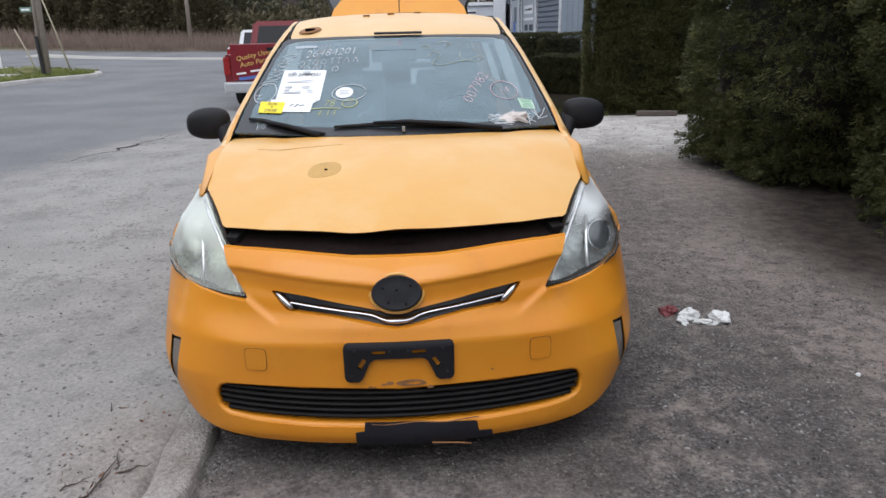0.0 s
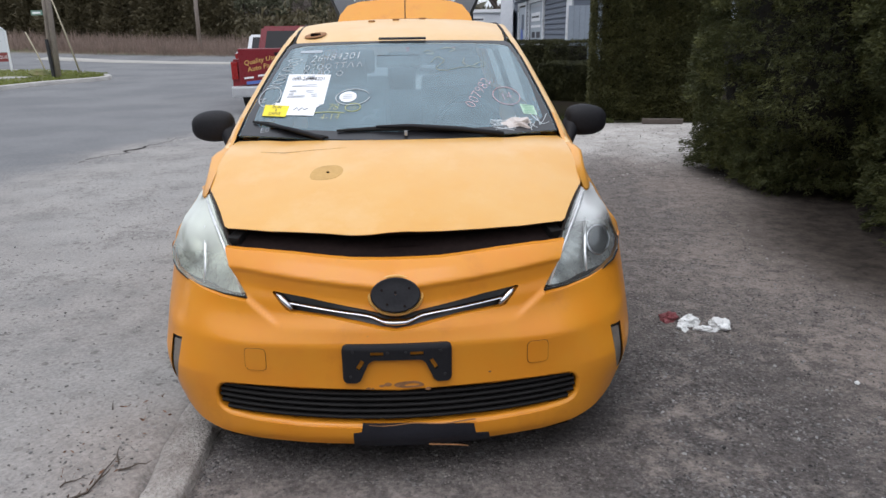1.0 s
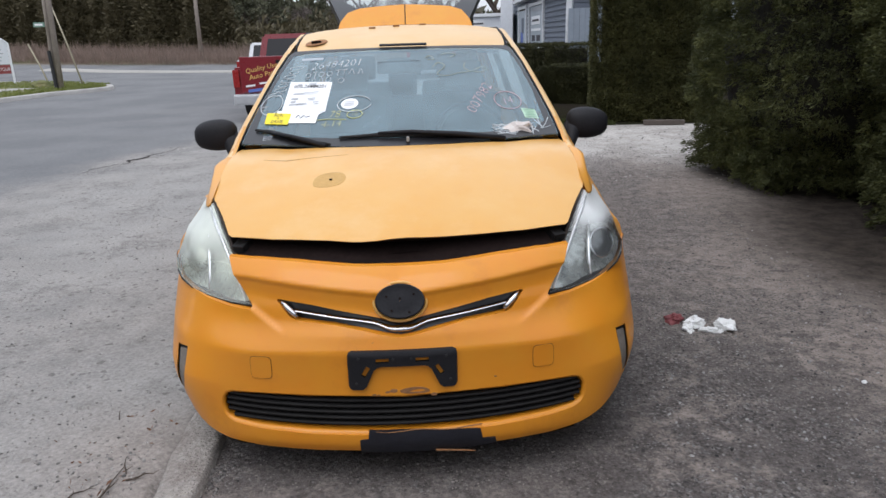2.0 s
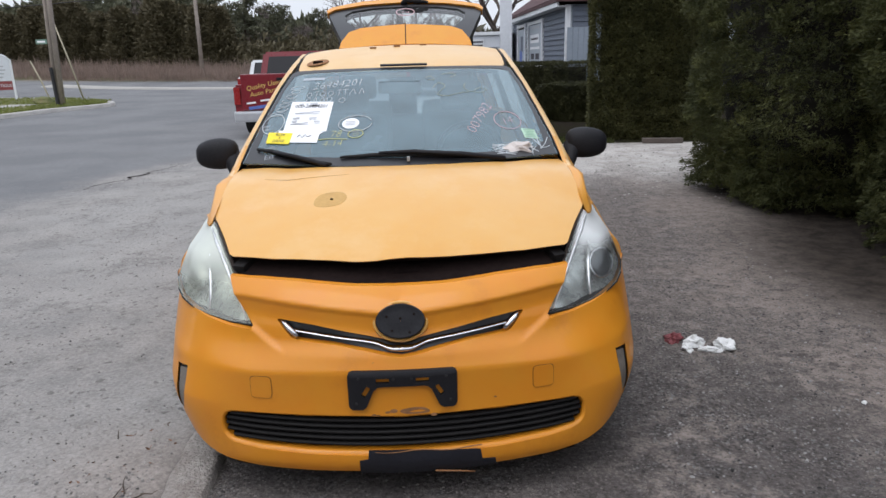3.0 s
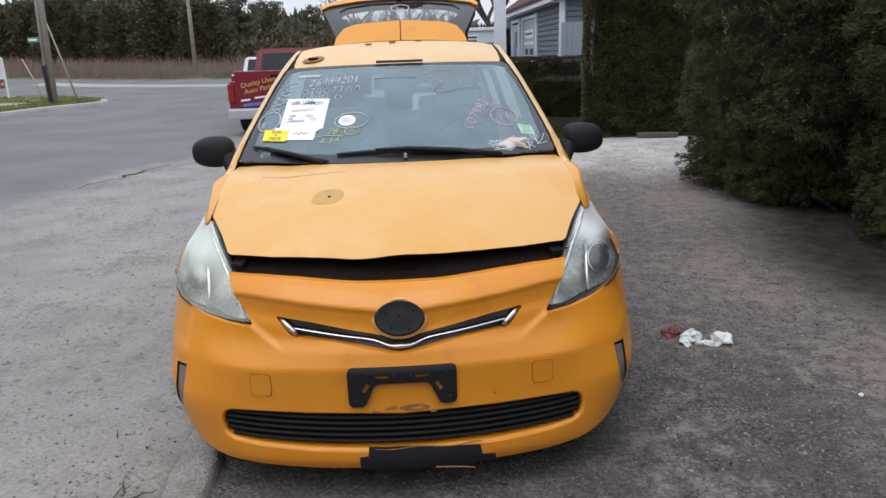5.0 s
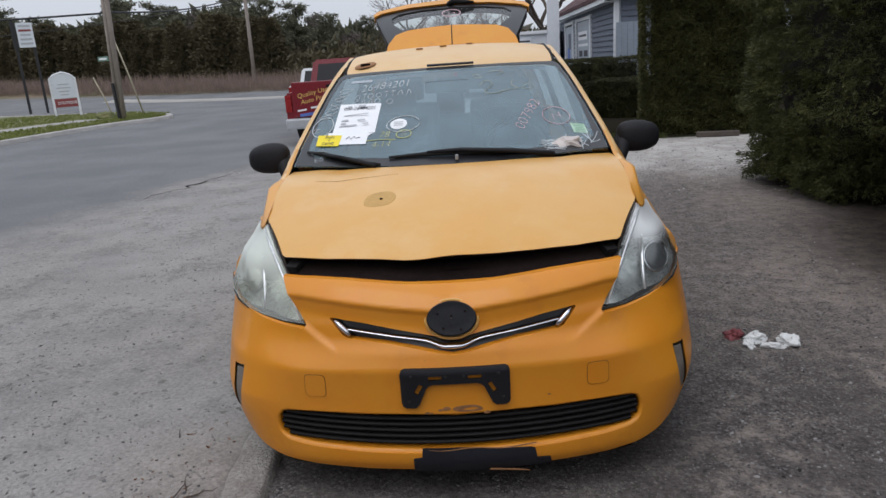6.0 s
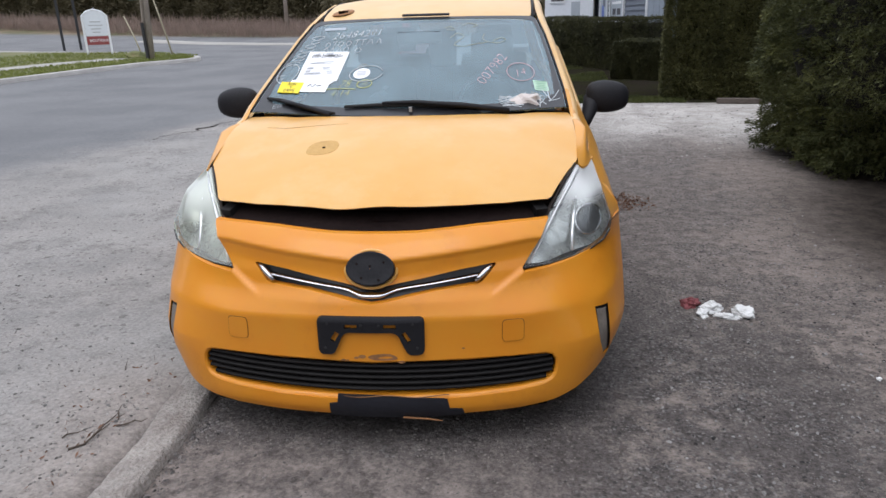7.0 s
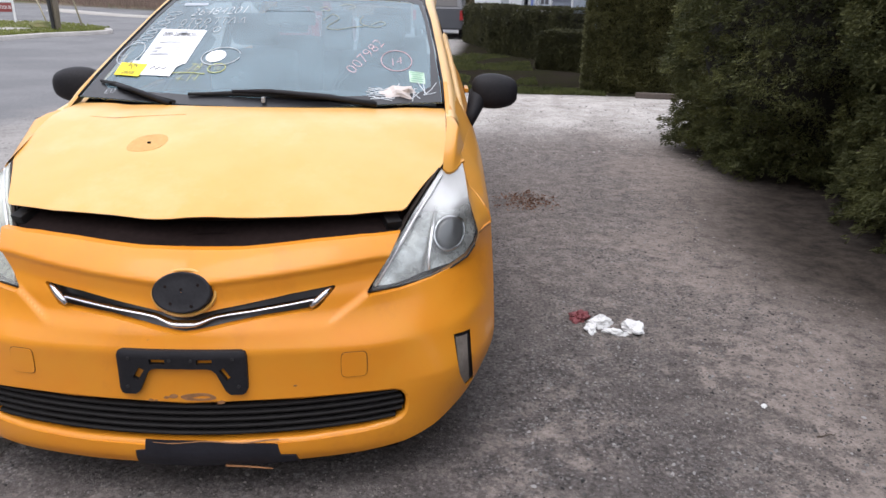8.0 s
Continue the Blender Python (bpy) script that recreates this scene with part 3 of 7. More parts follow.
NOSE = [(0.10, 0.0), (0.135, -0.018), (0.16, -0.028), (0.20, -0.027), (0.28, -0.014), (0.36, -0.003), (0.44, 0.003), (0.476, 0.0040), (0.484, 0.0048), (0.490, 0.0066), (0.497, 0.0098), (0.506, 0.0138),
        (0.55, 0.031), (0.58, 0.044), (0.605, 0.054), (0.642, 0.0575), (0.651, 0.0590), (0.657, 0.0635), (0.672, 0.0775), (0.71, 0.125), (0.75, 0.20), (0.80, 0.31)]


CHEEK = [(0.10, 0.0), (0.16, -0.018), (0.28, -0.008), (0.40, 0.0), (0.50, 0.018), (0.60, 0.045), (0.66, 0.070), (0.80, 0.20)]


def nose_v(u, w):
    """Depth of the bumper skin behind the nose tip: creased in the middle, smooth on the cheeks."""
    a = abs(u)
    b = a / (0.93 + 0.07 * ease(0.13, 0.34, w))
    lift = 0.10 * min(a, 0.52) * ease(0.52, 0.62, w)
    scoop = 0.015 * ease(0.0, 0.014, 0.56 * (0.520 - a) - 0.83 * (0.612 - w)) * ease(0.528, 0.572, w) * (1 - ease(0.648, 0.662, w - lift))
    k = ease(0.48, 0.80, a) * (1 - ease(0.62, 0.70, w))
    bow = 0.21 + 0.17 * (ease(0.47, 0.60, w) * (1 - k) + min(1.0, max(0.0, (w - 0.36) / 0.27)) * k)
    return (along(w - lift, NOSE) + scoop) * (1 - k) + along(w, CHEEK) * k + bow * b * b + 0.16 * (b / 0.868) ** 11 - 0.012 * math.exp(-((a - 0.82) / 0.07) ** 2 - ((w - 0.487) / 0.032) ** 2)


def hood_w(u, v):
    x = v - 0.2
    return 0.785 + 0.545 * x - 0.29 * x * x - 0.10 * u * u - 0.10 * max(0.0, abs(u) - 0.55) ** 2 + 0.055 * u * u * ease(0.62, 0.92, v)


def glass_w(u, v):
    x = v - 0.95
    return 1.018 + 0.425 * x - 0.012 * x * x - 0.075 * u * u


def crown_w(u, v):
    """Inner edge of the fender: level with the hood, rising into the windshield pillar."""
    k = ease(0.90, 1.14, v)
    return hood_w(u, min(v, 1.1)) * (1 - k) + glass_w(u, max(v, 1.0)) * k


ROOF = [(1.85, 1.385), (2.0, 1.445), (2.2, 1.505), (2.5, 1.555), (2.9, 1.578), (3.4, 1.572), (3.9, 1.545), (4.3, 1.50)]


def roof_w(u, v):
    return along(v, ROOF) - 0.075 * u * u - 0.25 * max(0.0, abs(u) - 0.42) ** 2


def lamp_v(u, w):
    a = abs(u)
    return 0.155 + 0.50 * (a - 0.512) + 0.92 * (w - 0.615) + 0.6 * max(0.0, a - 0.62) ** 2 + 0.02 * (a / 0.862) ** 24 - 0.06 * math.exp(-((a - 0.805) / 0.10) ** 2 - ((w - 0.775) / 0.075) ** 2) + max(0.0, w - 0.815) * (0.5 + 2.7 * ease(0.72, 0.81, a)) + 0.045 * ease(0.765, 0.815, a) * ease(0.70, 0.76, w) * (1 - ease(0.84, 0.87, w))

# ---- ground ----
RISE = [(0, 0.0), (15, 0.0), (27, 0.13), (43, 0.34), (50, 0.72), (60, 1.3), (90, 2.4), (200, 4.0), (400, 5.0)]


def terrain(x, y):
    """Height of the ground: the lot is level, the street climbs gently away from it."""
    d = math.hypot(x, y)
    z = along(d, RISE) * (1 - 0.8 * ease(-6, 6, x)) if d > 15 else 0.0
    step = 0.035 * (1 - ease(-0.95, -0.86, x)) * (1 - ease(2.2, 4.5, y))
    rough = 0.010 * noise.noise((x * 0.9, y * 0.9, 0)) + 0.004 * noise.noise((x * 4, y * 4, 3)) if d < 14 else 0.0
    return z + step + rough


def spaced(lo, hi, step, end, grow=1.22):
    out, s = [lo + i * step for i in range(int((hi - lo) / step) + 1)], step
    a, b = [out[0]], [out[-1]]
    while a[-1] > -end or b[-1] < end:
        s *= grow
        a.append(max(-end - 1, a[-1] - s))
        b.append(min(end + 1, b[-1] + s))
    return sorted(set(a[1:] + out + b[1:]))


gx, gy = spaced(-5, 4.2, 0.06, 420), spaced(-1, 9, 0.07, 420)
ground = link_mesh("ground", [(x, y, terrain(x, y)) for y in gy for x in gx],
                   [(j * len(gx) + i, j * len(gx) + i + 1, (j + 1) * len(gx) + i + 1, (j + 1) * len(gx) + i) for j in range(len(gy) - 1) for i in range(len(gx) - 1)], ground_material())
tagged(ground, "grey-brown gravel lot running into a worn asphalt street", "ground", kind="structure")

# concrete kerb strip that runs under the front bumper
rng = random.Random(5)
rows = []
for i in range(241):
    y = -2.2 + 4.75 * i / 240
    xl, xr = -0.965 + 0.10 * ease(0.0, 1.0, (2.35 - y) / 0.9) + 0.012 * noise.noise((0, y * 6, 1)), -0.785 + 0.060 * ease(0.0, 1.0, (2.25 - y) / 0.9) + 0.014 * noise.noise((0, y * 7, 5)) + 0.006 * noise.noise((0, y * 25, 2))
    base = terrain(-1.02, y)
    row = [(xl - 0.012, y, -0.06)]
    for k in range(13):
        q = k / 12
        x = xl + (xr - xl) * q
        z = base + 0.012 - 0.020 * max(0, abs(q - 0.5) * 2 - 0.72) ** 2 * 8 + 0.009 * noise.noise((x * 22, y * 16, 0)) + 0.006 * noise.noise((x * 60, y * 60, 4))
        row.append((x, y, z))
    rows.append(row + [(xr + 0.014, y, -0.06)])
kerb = strip("kerb", rows, KERB, None)
tagged(kerb, "worn concrete kerb strip, chipped along its edge", "kerb", kind="structure")

# ---- the taxi ----
taxi = empty("car", pose(CAR_X, CAR_Y, 0, 0, 0, CAR_YAW), "faded yellow taxi with hood ajar and tailgate open, parked on gravel", "car")


def on_nose(u, w):
    return (u, nose_v(u, w), w)


def on_glass(u, v):
    return (u, v, glass_w(u, v))


def side_u(v, w):
    roll = along(v, [(0.60, 6.0), (0.70, 5.2), (0.80, 3.7), (0.89, 2.5), (1.02, 1.8), (1.18, 1.1), (1.3, 1.1)])
    return 0.904 + 0.008 * ease(0.45, 1.05, v) - roll * max(0.0, w - 0.68) ** 2 - 0.20 * max(0.0, 0.40 - w) ** 2 - 0.10 * max(0.0, v - 3.9) ** 2 - 0.012 * math.exp(-((w - 0.50) / 0.07) ** 2)


def cabin_u(v, w):
    return 0.805 - 0.30 * (w - 1.0) - 0.14 * max(0.0, w - 1.0) ** 2 - 0.05 * max(0.0, v - 3.4)


def both_sides(half):
    """A closed outline from its right half, listed from the bottom middle to the top middle."""
    return half + [(-u, w) for u, w in reversed(half) if abs(u) > 1e-6]


# bumper skin
LOW_GRILLE = both_sides([(0.0, 0.207), (0.32, 0.213), (0.50, 0.223), (0.590, 0.234), (0.608, 0.243), (0.619, 0.256), (0.623, 0.285), (0.620, 0.306), (0.608, 0.322), (0.592, 0.327), (0.33, 0.326), (0.0, 0.319)])
def swollen(poly, d):
    """An outline moved outwards by d."""
    out = []
    for i in range(len(poly)):
        (x0, y0), (x1, y1) = poly[i - 1], poly[(i + 1) % len(poly)]
        n = Vector((y1 - y0, x0 - x1)).normalized()
        out.append((poly[i][0] + n.x * d, poly[i][1] + n.y * d))
    return out


LOW_HOLE = swollen(LOW_GRILLE, 0.013)
SLOT = both_sides([(0.0, 0.529), (0.045, 0.535), (0.12, 0.549), (0.22, 0.565), (0.353, 0.577), (0.372, 0.583), (0.420, 0.636), (0.416, 0.642), (0.30, 0.628), (0.20, 0.610), (0.10, 0.592), (0.045, 0.580), (0.0, 0.574)])
bumper_half = [(0.0, 0.131), (0.31, 0.131), (0.50, 0.137), (0.62, 0.150), (0.71, 0.172), (0.775, 0.200), (0.840, 0.224), (0.884, 0.260), (0.910, 0.306), (0.917, 0.36), (0.915, 0.50), (0.908, 0.640), (0.900, 0.690), (0.876, 0.700), (0.851, 0.700), (0.833, 0.668), (0.807, 0.651),
               (0.758, 0.636), (0.69, 0.622), (0.60, 0.610), (0.517, 0.605), (0.508, 0.615), (0.56, 0.690), (0.600, 0.761), (0.48, 0.761), (0.35, 0.755), (0.15, 0.739), (0.0, 0.733)]
FOG = [(0.768, 0.452), (0.822, 0.440), (0.839, 0.246), (0.813, 0.246), (0.790, 0.325)]
panel("front_bumper", both_sides(bumper_half), on_nose, PAINT_SHADED, taxi, "faded yellow bumper skin with scuffs",
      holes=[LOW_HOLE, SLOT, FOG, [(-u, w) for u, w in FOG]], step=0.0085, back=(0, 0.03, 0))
# near-black sheets added behind the skin, so its gaps fall into shade
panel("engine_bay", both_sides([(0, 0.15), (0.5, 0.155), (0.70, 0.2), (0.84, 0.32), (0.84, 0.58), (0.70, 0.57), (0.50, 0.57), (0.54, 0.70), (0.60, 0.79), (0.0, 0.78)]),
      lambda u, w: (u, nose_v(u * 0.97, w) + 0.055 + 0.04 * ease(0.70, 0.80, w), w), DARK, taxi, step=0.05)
strip("hood_gap_shade", [[(u, 0.26 + 0.30 * abs(u) ** 2 + k * 0.22, 0.742 + 0.055 * k + 0.03 * abs(u) + (0.01 if abs(u * 10 % 2) < 1 else 0)) for u in [(-0.66 + 0.066 * i) for i in range(21)]] for k in (0, 1, 2.5)],
      DARK, taxi, "black sheet put as shade under the raised hood edge")
for sgn in (-1, 1):
    part("brace", box_bm(sgn * 0.56, 0.36, 0.775, 0.05, 0.10, 0.05, 0.008, pose(0, 0, 0, 20, 0, sgn * 25)), GRILLE, taxi)

rings = []
for d, back in ((0.013, -0.0004), (0.009, 0.0015), (0.004, 0.007), (0.001, 0.016), (-0.002, 0.045)):
    loop = [(u, nose_v(u, w) + back, w) for u, w in swollen(LOW_GRILLE, d)]
    rings.append(loop + loop[:1])
strip("grille_surround", rings, PAINT_SHADED, taxi, "rounded yellow lip round the lower grille")
# lower grille: slats
low_grille = panel("lower_grille", [(u * 0.985, 0.27 + (w - 0.27) * 0.96) for u, w in LOW_GRILLE], lambda u, w: (u, nose_v(u, w) + 0.045, w), DARK, taxi, "black slatted lower grille", step=0.05)
for k in range(5):
    rows = []
    reach = max(u for u in [0.45 + 0.004 * q for q in range(44)] if inside((u, 0.228 + 0.0200 * k + 0.015 * (u / 0.6) ** 2 - 0.004), LOW_GRILLE))
    for i in range(41):
        u = (reach - 0.004) * (i - 20) / 20
        w = 0.228 + 0.0200 * k + 0.015 * (u / 0.6) ** 2
        v = nose_v(u, w)
        rows.append([(u, v + 0.040, w + 0.008), (u, v + 0.012, w + 0.006), (u, v + 0.008, w + 0.001), (u, v + 0.012, w - 0.004), (u, v + 0.040, w - 0.005)])
    strip("slat", rows, GRILLE, low_grille)
# upper slot with its chrome wing
panel("upper_grille", [(u * 0.99, w) for u, w in SLOT], lambda u, w: (u, nose_v(u, w) + 0.028, w), BLACK_GLOSS, taxi, "narrow black upper grille", step=0.04)


def wing_w(u):
    return along(abs(u), [(0.0, 0.548), (0.035, 0.550), (0.09, 0.568), (0.20, 0.583), (0.36, 0.604)])


rows = []
for i in range(49):
    u = -0.365 + 0.73 * i / 48
    h = 0.0044 if abs(u) > 0.1 else 0.0044 + 0.0064 * (1 - abs(u) / 0.1)
    w, v = wing_w(u), nose_v(u, wing_w(u)) + 0.006
    rows.append([(u, v + 0.018, w + h), (u, v + 0.002, w + h * 0.8), (u, v - 0.006, w), (u, v + 0.002, w - h * 0.8), (u, v + 0.018, w - h)])
strip("chrome_wing", rows, CHROME, taxi, "chrome grille strip bent in a shallow V")
for sgn in (-1, 1):
    pts = [(sgn * (0.350 + 0.056 * k), 0, 0.586 + 0.048 * k) for k in (0, 0.25, 0.5, 0.75, 1)]
    part("chrome_end", tube([(u, nose_v(u, w) + 0.004, w) for u, _, w in pts], [0.008, 0.0100, 0.011, 0.009, 0.005], 8), CHROME, taxi, smooth=True)

# emblem: a plain black oval
badge = lambda x, y, lift: (x, 0.066 + 0.46 * y - 0.9 * lift, 0.641 + y + 0.4 * lift)
rows = [[badge(0.083 * r * math.cos(a), 0.053 * r * math.sin(a), d + 0.006) for a in [i * 2 * math.pi / 40 for i in range(41)]] for r, d in ((1.0, -0.03), (1.0, 0.004), (0.965, 0.008), (0.90, 0.006), (0.5, 0.008), (0.01, 0.009))]
emblem = strip("emblem_base", rows, BLACK, taxi, "blank black oval badge base with holes", flip=True)
# raised rim in the paler paint, its lit edge put into the colour
part("emblem_rim", tube([badge(0.088 * math.cos(a), 0.058 * math.sin(a), -0.012) for a in [i * 2 * math.pi / 40 for i in range(41)]], 0.006, 6, cap=False), PAINT_FADED, emblem, "yellow moulded rim", smooth=True)
for u, w in ((-0.045, 0.655), (0.0, 0.648), (-0.028, 0.612), (0.030, 0.606), (0.046, 0.66)):
    part("pin_hole", tube([badge(u, w - 0.641, 0.010), badge(u, w - 0.641, 0.0150)], 0.0045, 8), DARK, emblem)

# tow caps
for sgn in (-1, 1):
    sq = [(sgn * 0.478 + 0.036 * (abs(math.cos(a)) ** 0.35) * (1 if math.cos(a) > 0 else -1), 0.430 + 0.038 * (abs(math.sin(a)) ** 0.35) * (1 if math.sin(a) > 0 else -1)) for a in [(i + 0.5) * 2 * math.pi / 32 for i in range(32)]]
    panel("tow_cap_seam", [(sgn * 0.478 + (u - sgn * 0.478) * 1.045, 0.430 + (w - 0.430) * 1.045) for u, w in sq], lambda u, w: (u, nose_v(u, w) - 0.0012, w), SEAM, taxi, step=0.02, back=(0, 0.004, 0))
    panel("tow_cap", sq, lambda u, w: (u, nose_v(u, w) - 0.003, w), PAINT_SHADED, taxi, step=0.02, back=(0, 0.004, 0))

# number-plate bracket, empty
bracket_half = [(0.0, 0.441), (0.072, 0.441), (0.084, 0.438), (0.096, 0.428), (0.112, 0.392), (0.122, 0.371), (0.134, 0.362), (0.166, 0.362), (0.176, 0.366), (0.181, 0.376), (0.182, 0.476), (0.178, 0.488), (0.167, 0.493), (0.0, 0.493)]
bracket = both_sides(bracket_half)


def slot_hole(cu, cw, lu, lw, turn):
    c, s = math.cos(radians(turn)), math.sin(radians(turn))
    return [(cu + a * lu * c - b * lw * s, cw + a * lu * s + b * lw * c) for a, b in ((-1, -1), (1, -1), (1, 1), (-1, 1))]


holes = [slot_hole(sgn * 0.066, 0.462, 0.022, 0.008, 0) for sgn in (-1, 1)] + [slot_hole(sgn * 0.122, 0.424, 0.019, 0.008, -sgn * 58) for sgn in (-1, 1)]
plate = panel("plate_bracket", bracket, lambda u, w: (u, nose_v(u, w) - 0.016 + 0.005 * ease(0.168, 0.182, abs(u)) + 0.004 * ease(0.484, 0.493, w), w), BLACK, taxi, "empty black number-plate bracket", holes=holes, step=0.010, back=(0, 0.014, 0))
for u, w in ((-0.145, 0.472), (0.145, 0.472), (-0.155, 0.385), (0.158, 0.388), (-0.03, 0.468), (0.03, 0.468)):
    part("screw", tube([(u, nose_v(u, w) - 0.020, w), (u, nose_v(u, w) - 0.013, w)], 0.0048, 8), METAL_BLACK, plate)
# torn paint under the bracket
panel("paint_scar", soften([(-0.02, 0.352), (0.05, 0.362), (0.085, 0.352), (0.09, 0.338), (0.0, 0.336)], 2), lambda u, w: (u, nose_v(u, w) - 0.0016, w), PAINT_WORN, taxi, "scraped bare patch", step=0.02, back=(0, 0.002, 0),
      holes=[soften([(0.01, 0.343), (0.045, 0.352), (0.07, 0.350), (0.072, 0.343)], 1)])
for u, w, r in ((-0.035, 0.349, 0.010), (-0.10, 0.336, 0.006), (-0.055, 0.345, 0.006), (0.10, 0.331, 0.008), (0.31, 0.375, 0.004), (-0.085, 0.335, 0.004)):
    panel("paint_chip", soften([(u - r * 1.6, w - r * 0.4), (u + r, w - r * 0.7), (u + r * 1.7, w + r * 0.3), (u - r * 0.3, w + r * 0.8)], 1), lambda a, b: (a, nose_v(a, b) - 0.0016, b), PAINT_WORN, taxi, step=0.02, back=(0, 0.002, 0))

# tape over the broken lip
panel("tape_patch", [(-0.155, 0.128), (0.02, 0.124), (0.20, 0.127), (0.312, 0.130), (0.306, 0.160), (0.262, 0.163), (0.255, 0.200), (0.05, 0.214), (-0.122, 0.218), (-0.126, 0.186), (-0.155, 0.181)],
      lambda u, w: (u, nose_v(u, w) - 0.004 - 0.003 * noise.noise((u * 14, w * 30, 0)), w - 0.002), TAPE, taxi, "black tape patched over the broken bumper lip", step=0.015, back=(0, 0.006, 0))
part("torn_strip", tube([(0.10, nose_v(0.1, 0.128) - 0.006, 0.125), (0.19, nose_v(0.19, 0.128) - 0.014, 0.121), (0.235, nose_v(0.23, 0.128) - 0.006, 0.108)], [0.004, 0.003, 0.002], 5), PAINT_WORN, taxi)
part("lip_edge", tube([(u, nose_v(u, 0.208) - 0.003, 0.2105 + 0.004 * math.sin(u * 31)) for u in [-0.10 + 0.0225 * i for i in range(17)]], 0.0022, 5), PAINT_WORN, taxi)
# near-black panel added to put shade under the lip
strip("lip_shade", [[(u, nose_v(u, 0.131) + k, 0.128 + 0.05 * k + 0.12 * max(0, abs(u) - 0.62)) for u in [-0.60 + 0.06 * i for i in range(21)]] for k in (0.01, 0.25, 0.9)], DARK, taxi)
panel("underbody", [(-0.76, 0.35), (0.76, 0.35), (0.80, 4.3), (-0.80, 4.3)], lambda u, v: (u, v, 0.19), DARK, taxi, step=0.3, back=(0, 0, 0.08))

# marker lamps in the bumper corners
for sgn in (-1, 1):
    quad = [(sgn * u, w) for u, w in FOG]
    corner = panel("corner_lamp", quad, lambda u, w: (u, nose_v(u, w) + 0.016, w), BLACK, taxi, "narrow corner lamp in a black recess", step=0.02)
    cx, cz = sum(u for u, w in quad) / 5, sum(w for u, w in quad) / 5
    panel("lens", [(cx - sgn * 0.005 + (u - cx) * 0.70, cz + (w - cz) * 0.86) for u, w in quad], lambda u, w: (u, nose_v(u, w) + 0.008, w), GREY_PLASTIC, corner, "dull grey lens", step=0.02, back=(0, 0.006, 0))

# headlamps
LAMP = [(0.514, 0.611), (0.575, 0.702), (0.632, 0.785), (0.680, 0.842), (0.724, 0.889), (0.742, 0.876), (0.758, 0.870), (0.774, 0.871), (0.789, 0.877), (0.798, 0.879), (0.803, 0.868), (0.808, 0.848), (0.812, 0.826), (0.816, 0.805), (0.825, 0.776),
        (0.837, 0.740), (0.845, 0.710), (0.837, 0.680), (0.810, 0.652), (0.758, 0.635), (0.688, 0.623), (0.622, 0.614), (0.564, 0.611)]
for sgn in (-1, 1):
    lamp = panel("headlamp", [(sgn * u, w) for u, w in LAMP], lambda u, w: (u, lamp_v(u, w) + 0.003 - 0.004 * math.exp(-((abs(u) - 0.74) / 0.09) ** 2 - ((w - 0.73) / 0.09) ** 2), w), LAMP_LENS_DULL if sgn < 0 else LAMP_LENS, taxi,
                 "hazy yellowed headlamp lens" if sgn < 0 else "headlamp lens, clearer at its projector", step=0.02, back=(0, 0.012, 0))
    mid = (0.70, 0.735)
    panel("lamp_bowl", [(sgn * (mid[0] + (u - mid[0]) * 0.965), mid[1] + (w - mid[1]) * 0.965) for u, w in LAMP],
          lambda u, w: (u, lamp_v(u, w) + 0.036 - 0.014 * math.cos((abs(u) - 0.68) * 30) * math.cos((w - 0.72) * 26), w), LAMP_BOWL, lamp, "silver reflector bowl", step=0.02)
    cu, cw = sgn * 0.752, 0.727
    cv = lamp_v(cu, cw)
    on_bowl = lambda r, a, deep: (cu + r * math.cos(a), lamp_v(cu + r * math.cos(a), cw + r * math.sin(a)) + deep, cw + r * math.sin(a))
    turns = [i * 2 * math.pi / 24 for i in range(25)]
    if sgn > 0:
        part("projector_ring", tube([on_bowl(0.048, a, 0.010) for a in turns], 0.0055, 6, cap=False), CHROME if sgn > 0 else LAMP_BACK, lamp, smooth=True)
    strip("projector_lens", [[on_bowl(r, a, d) for a in turns] for r, d in ((0.049, 0.024), (0.044, 0.016), (0.030, 0.011), (0.014, 0.008), (0.0005, 0.007))], LAMP_BOWL if sgn < 0 else LAMP_DARK, lamp, flip=True)
    divider = [(sgn * u, lamp_v(u, w) + 0.007, w) for u, w in ((0.686, 0.638), (0.690, 0.69), (0.697, 0.74), (0.708, 0.80))]
    part("lamp_divider", tube(divider, [0.005, 0.007, 0.008, 0.005], 6), LAMP_BACK, lamp, smooth=True)
    panel("side_reflector", [(sgn * u, w) for u, w in ((0.760, 0.800), (0.786, 0.798), (0.792, 0.845), (0.770, 0.860), (0.756, 0.850))], lambda u, w: (u, lamp_v(u, w) + 0.014, w), LAMP_BACK, lamp, "bright side reflector", step=0.02, back=(0, 0.012, 0))
    inner = [(sgn * (u + 0.010), lamp_v(u, w) - 0.001, w - 0.003) for u, w in ((0.522, 0.628), (0.575, 0.699), (0.632, 0.781), (0.680, 0.838), (0.718, 0.880))]
    part("lamp_edge", tube(inner, [0.003, 0.005, 0.006, 0.006, 0.003], 6), LAMP_BACK, lamp, smooth=True)
    seal = [(sgn * u, lamp_v(u, w) + 0.001, w - 0.004) for u, w in ((0.510, 0.616), (0.60, 0.616), (0.69, 0.625), (0.758, 0.637), (0.810, 0.655), (0.836, 0.680))]
    part("lamp_seal", tube(seal, 0.0030, 6), BLACK, lamp, smooth=True)
    gapline = [(sgn * u, lamp_v(u, w) + 0.004, w) for u, w in ((0.510, 0.618), (0.562, 0.694), (0.618, 0.786), (0.668, 0.846), (0.716, 0.894))]
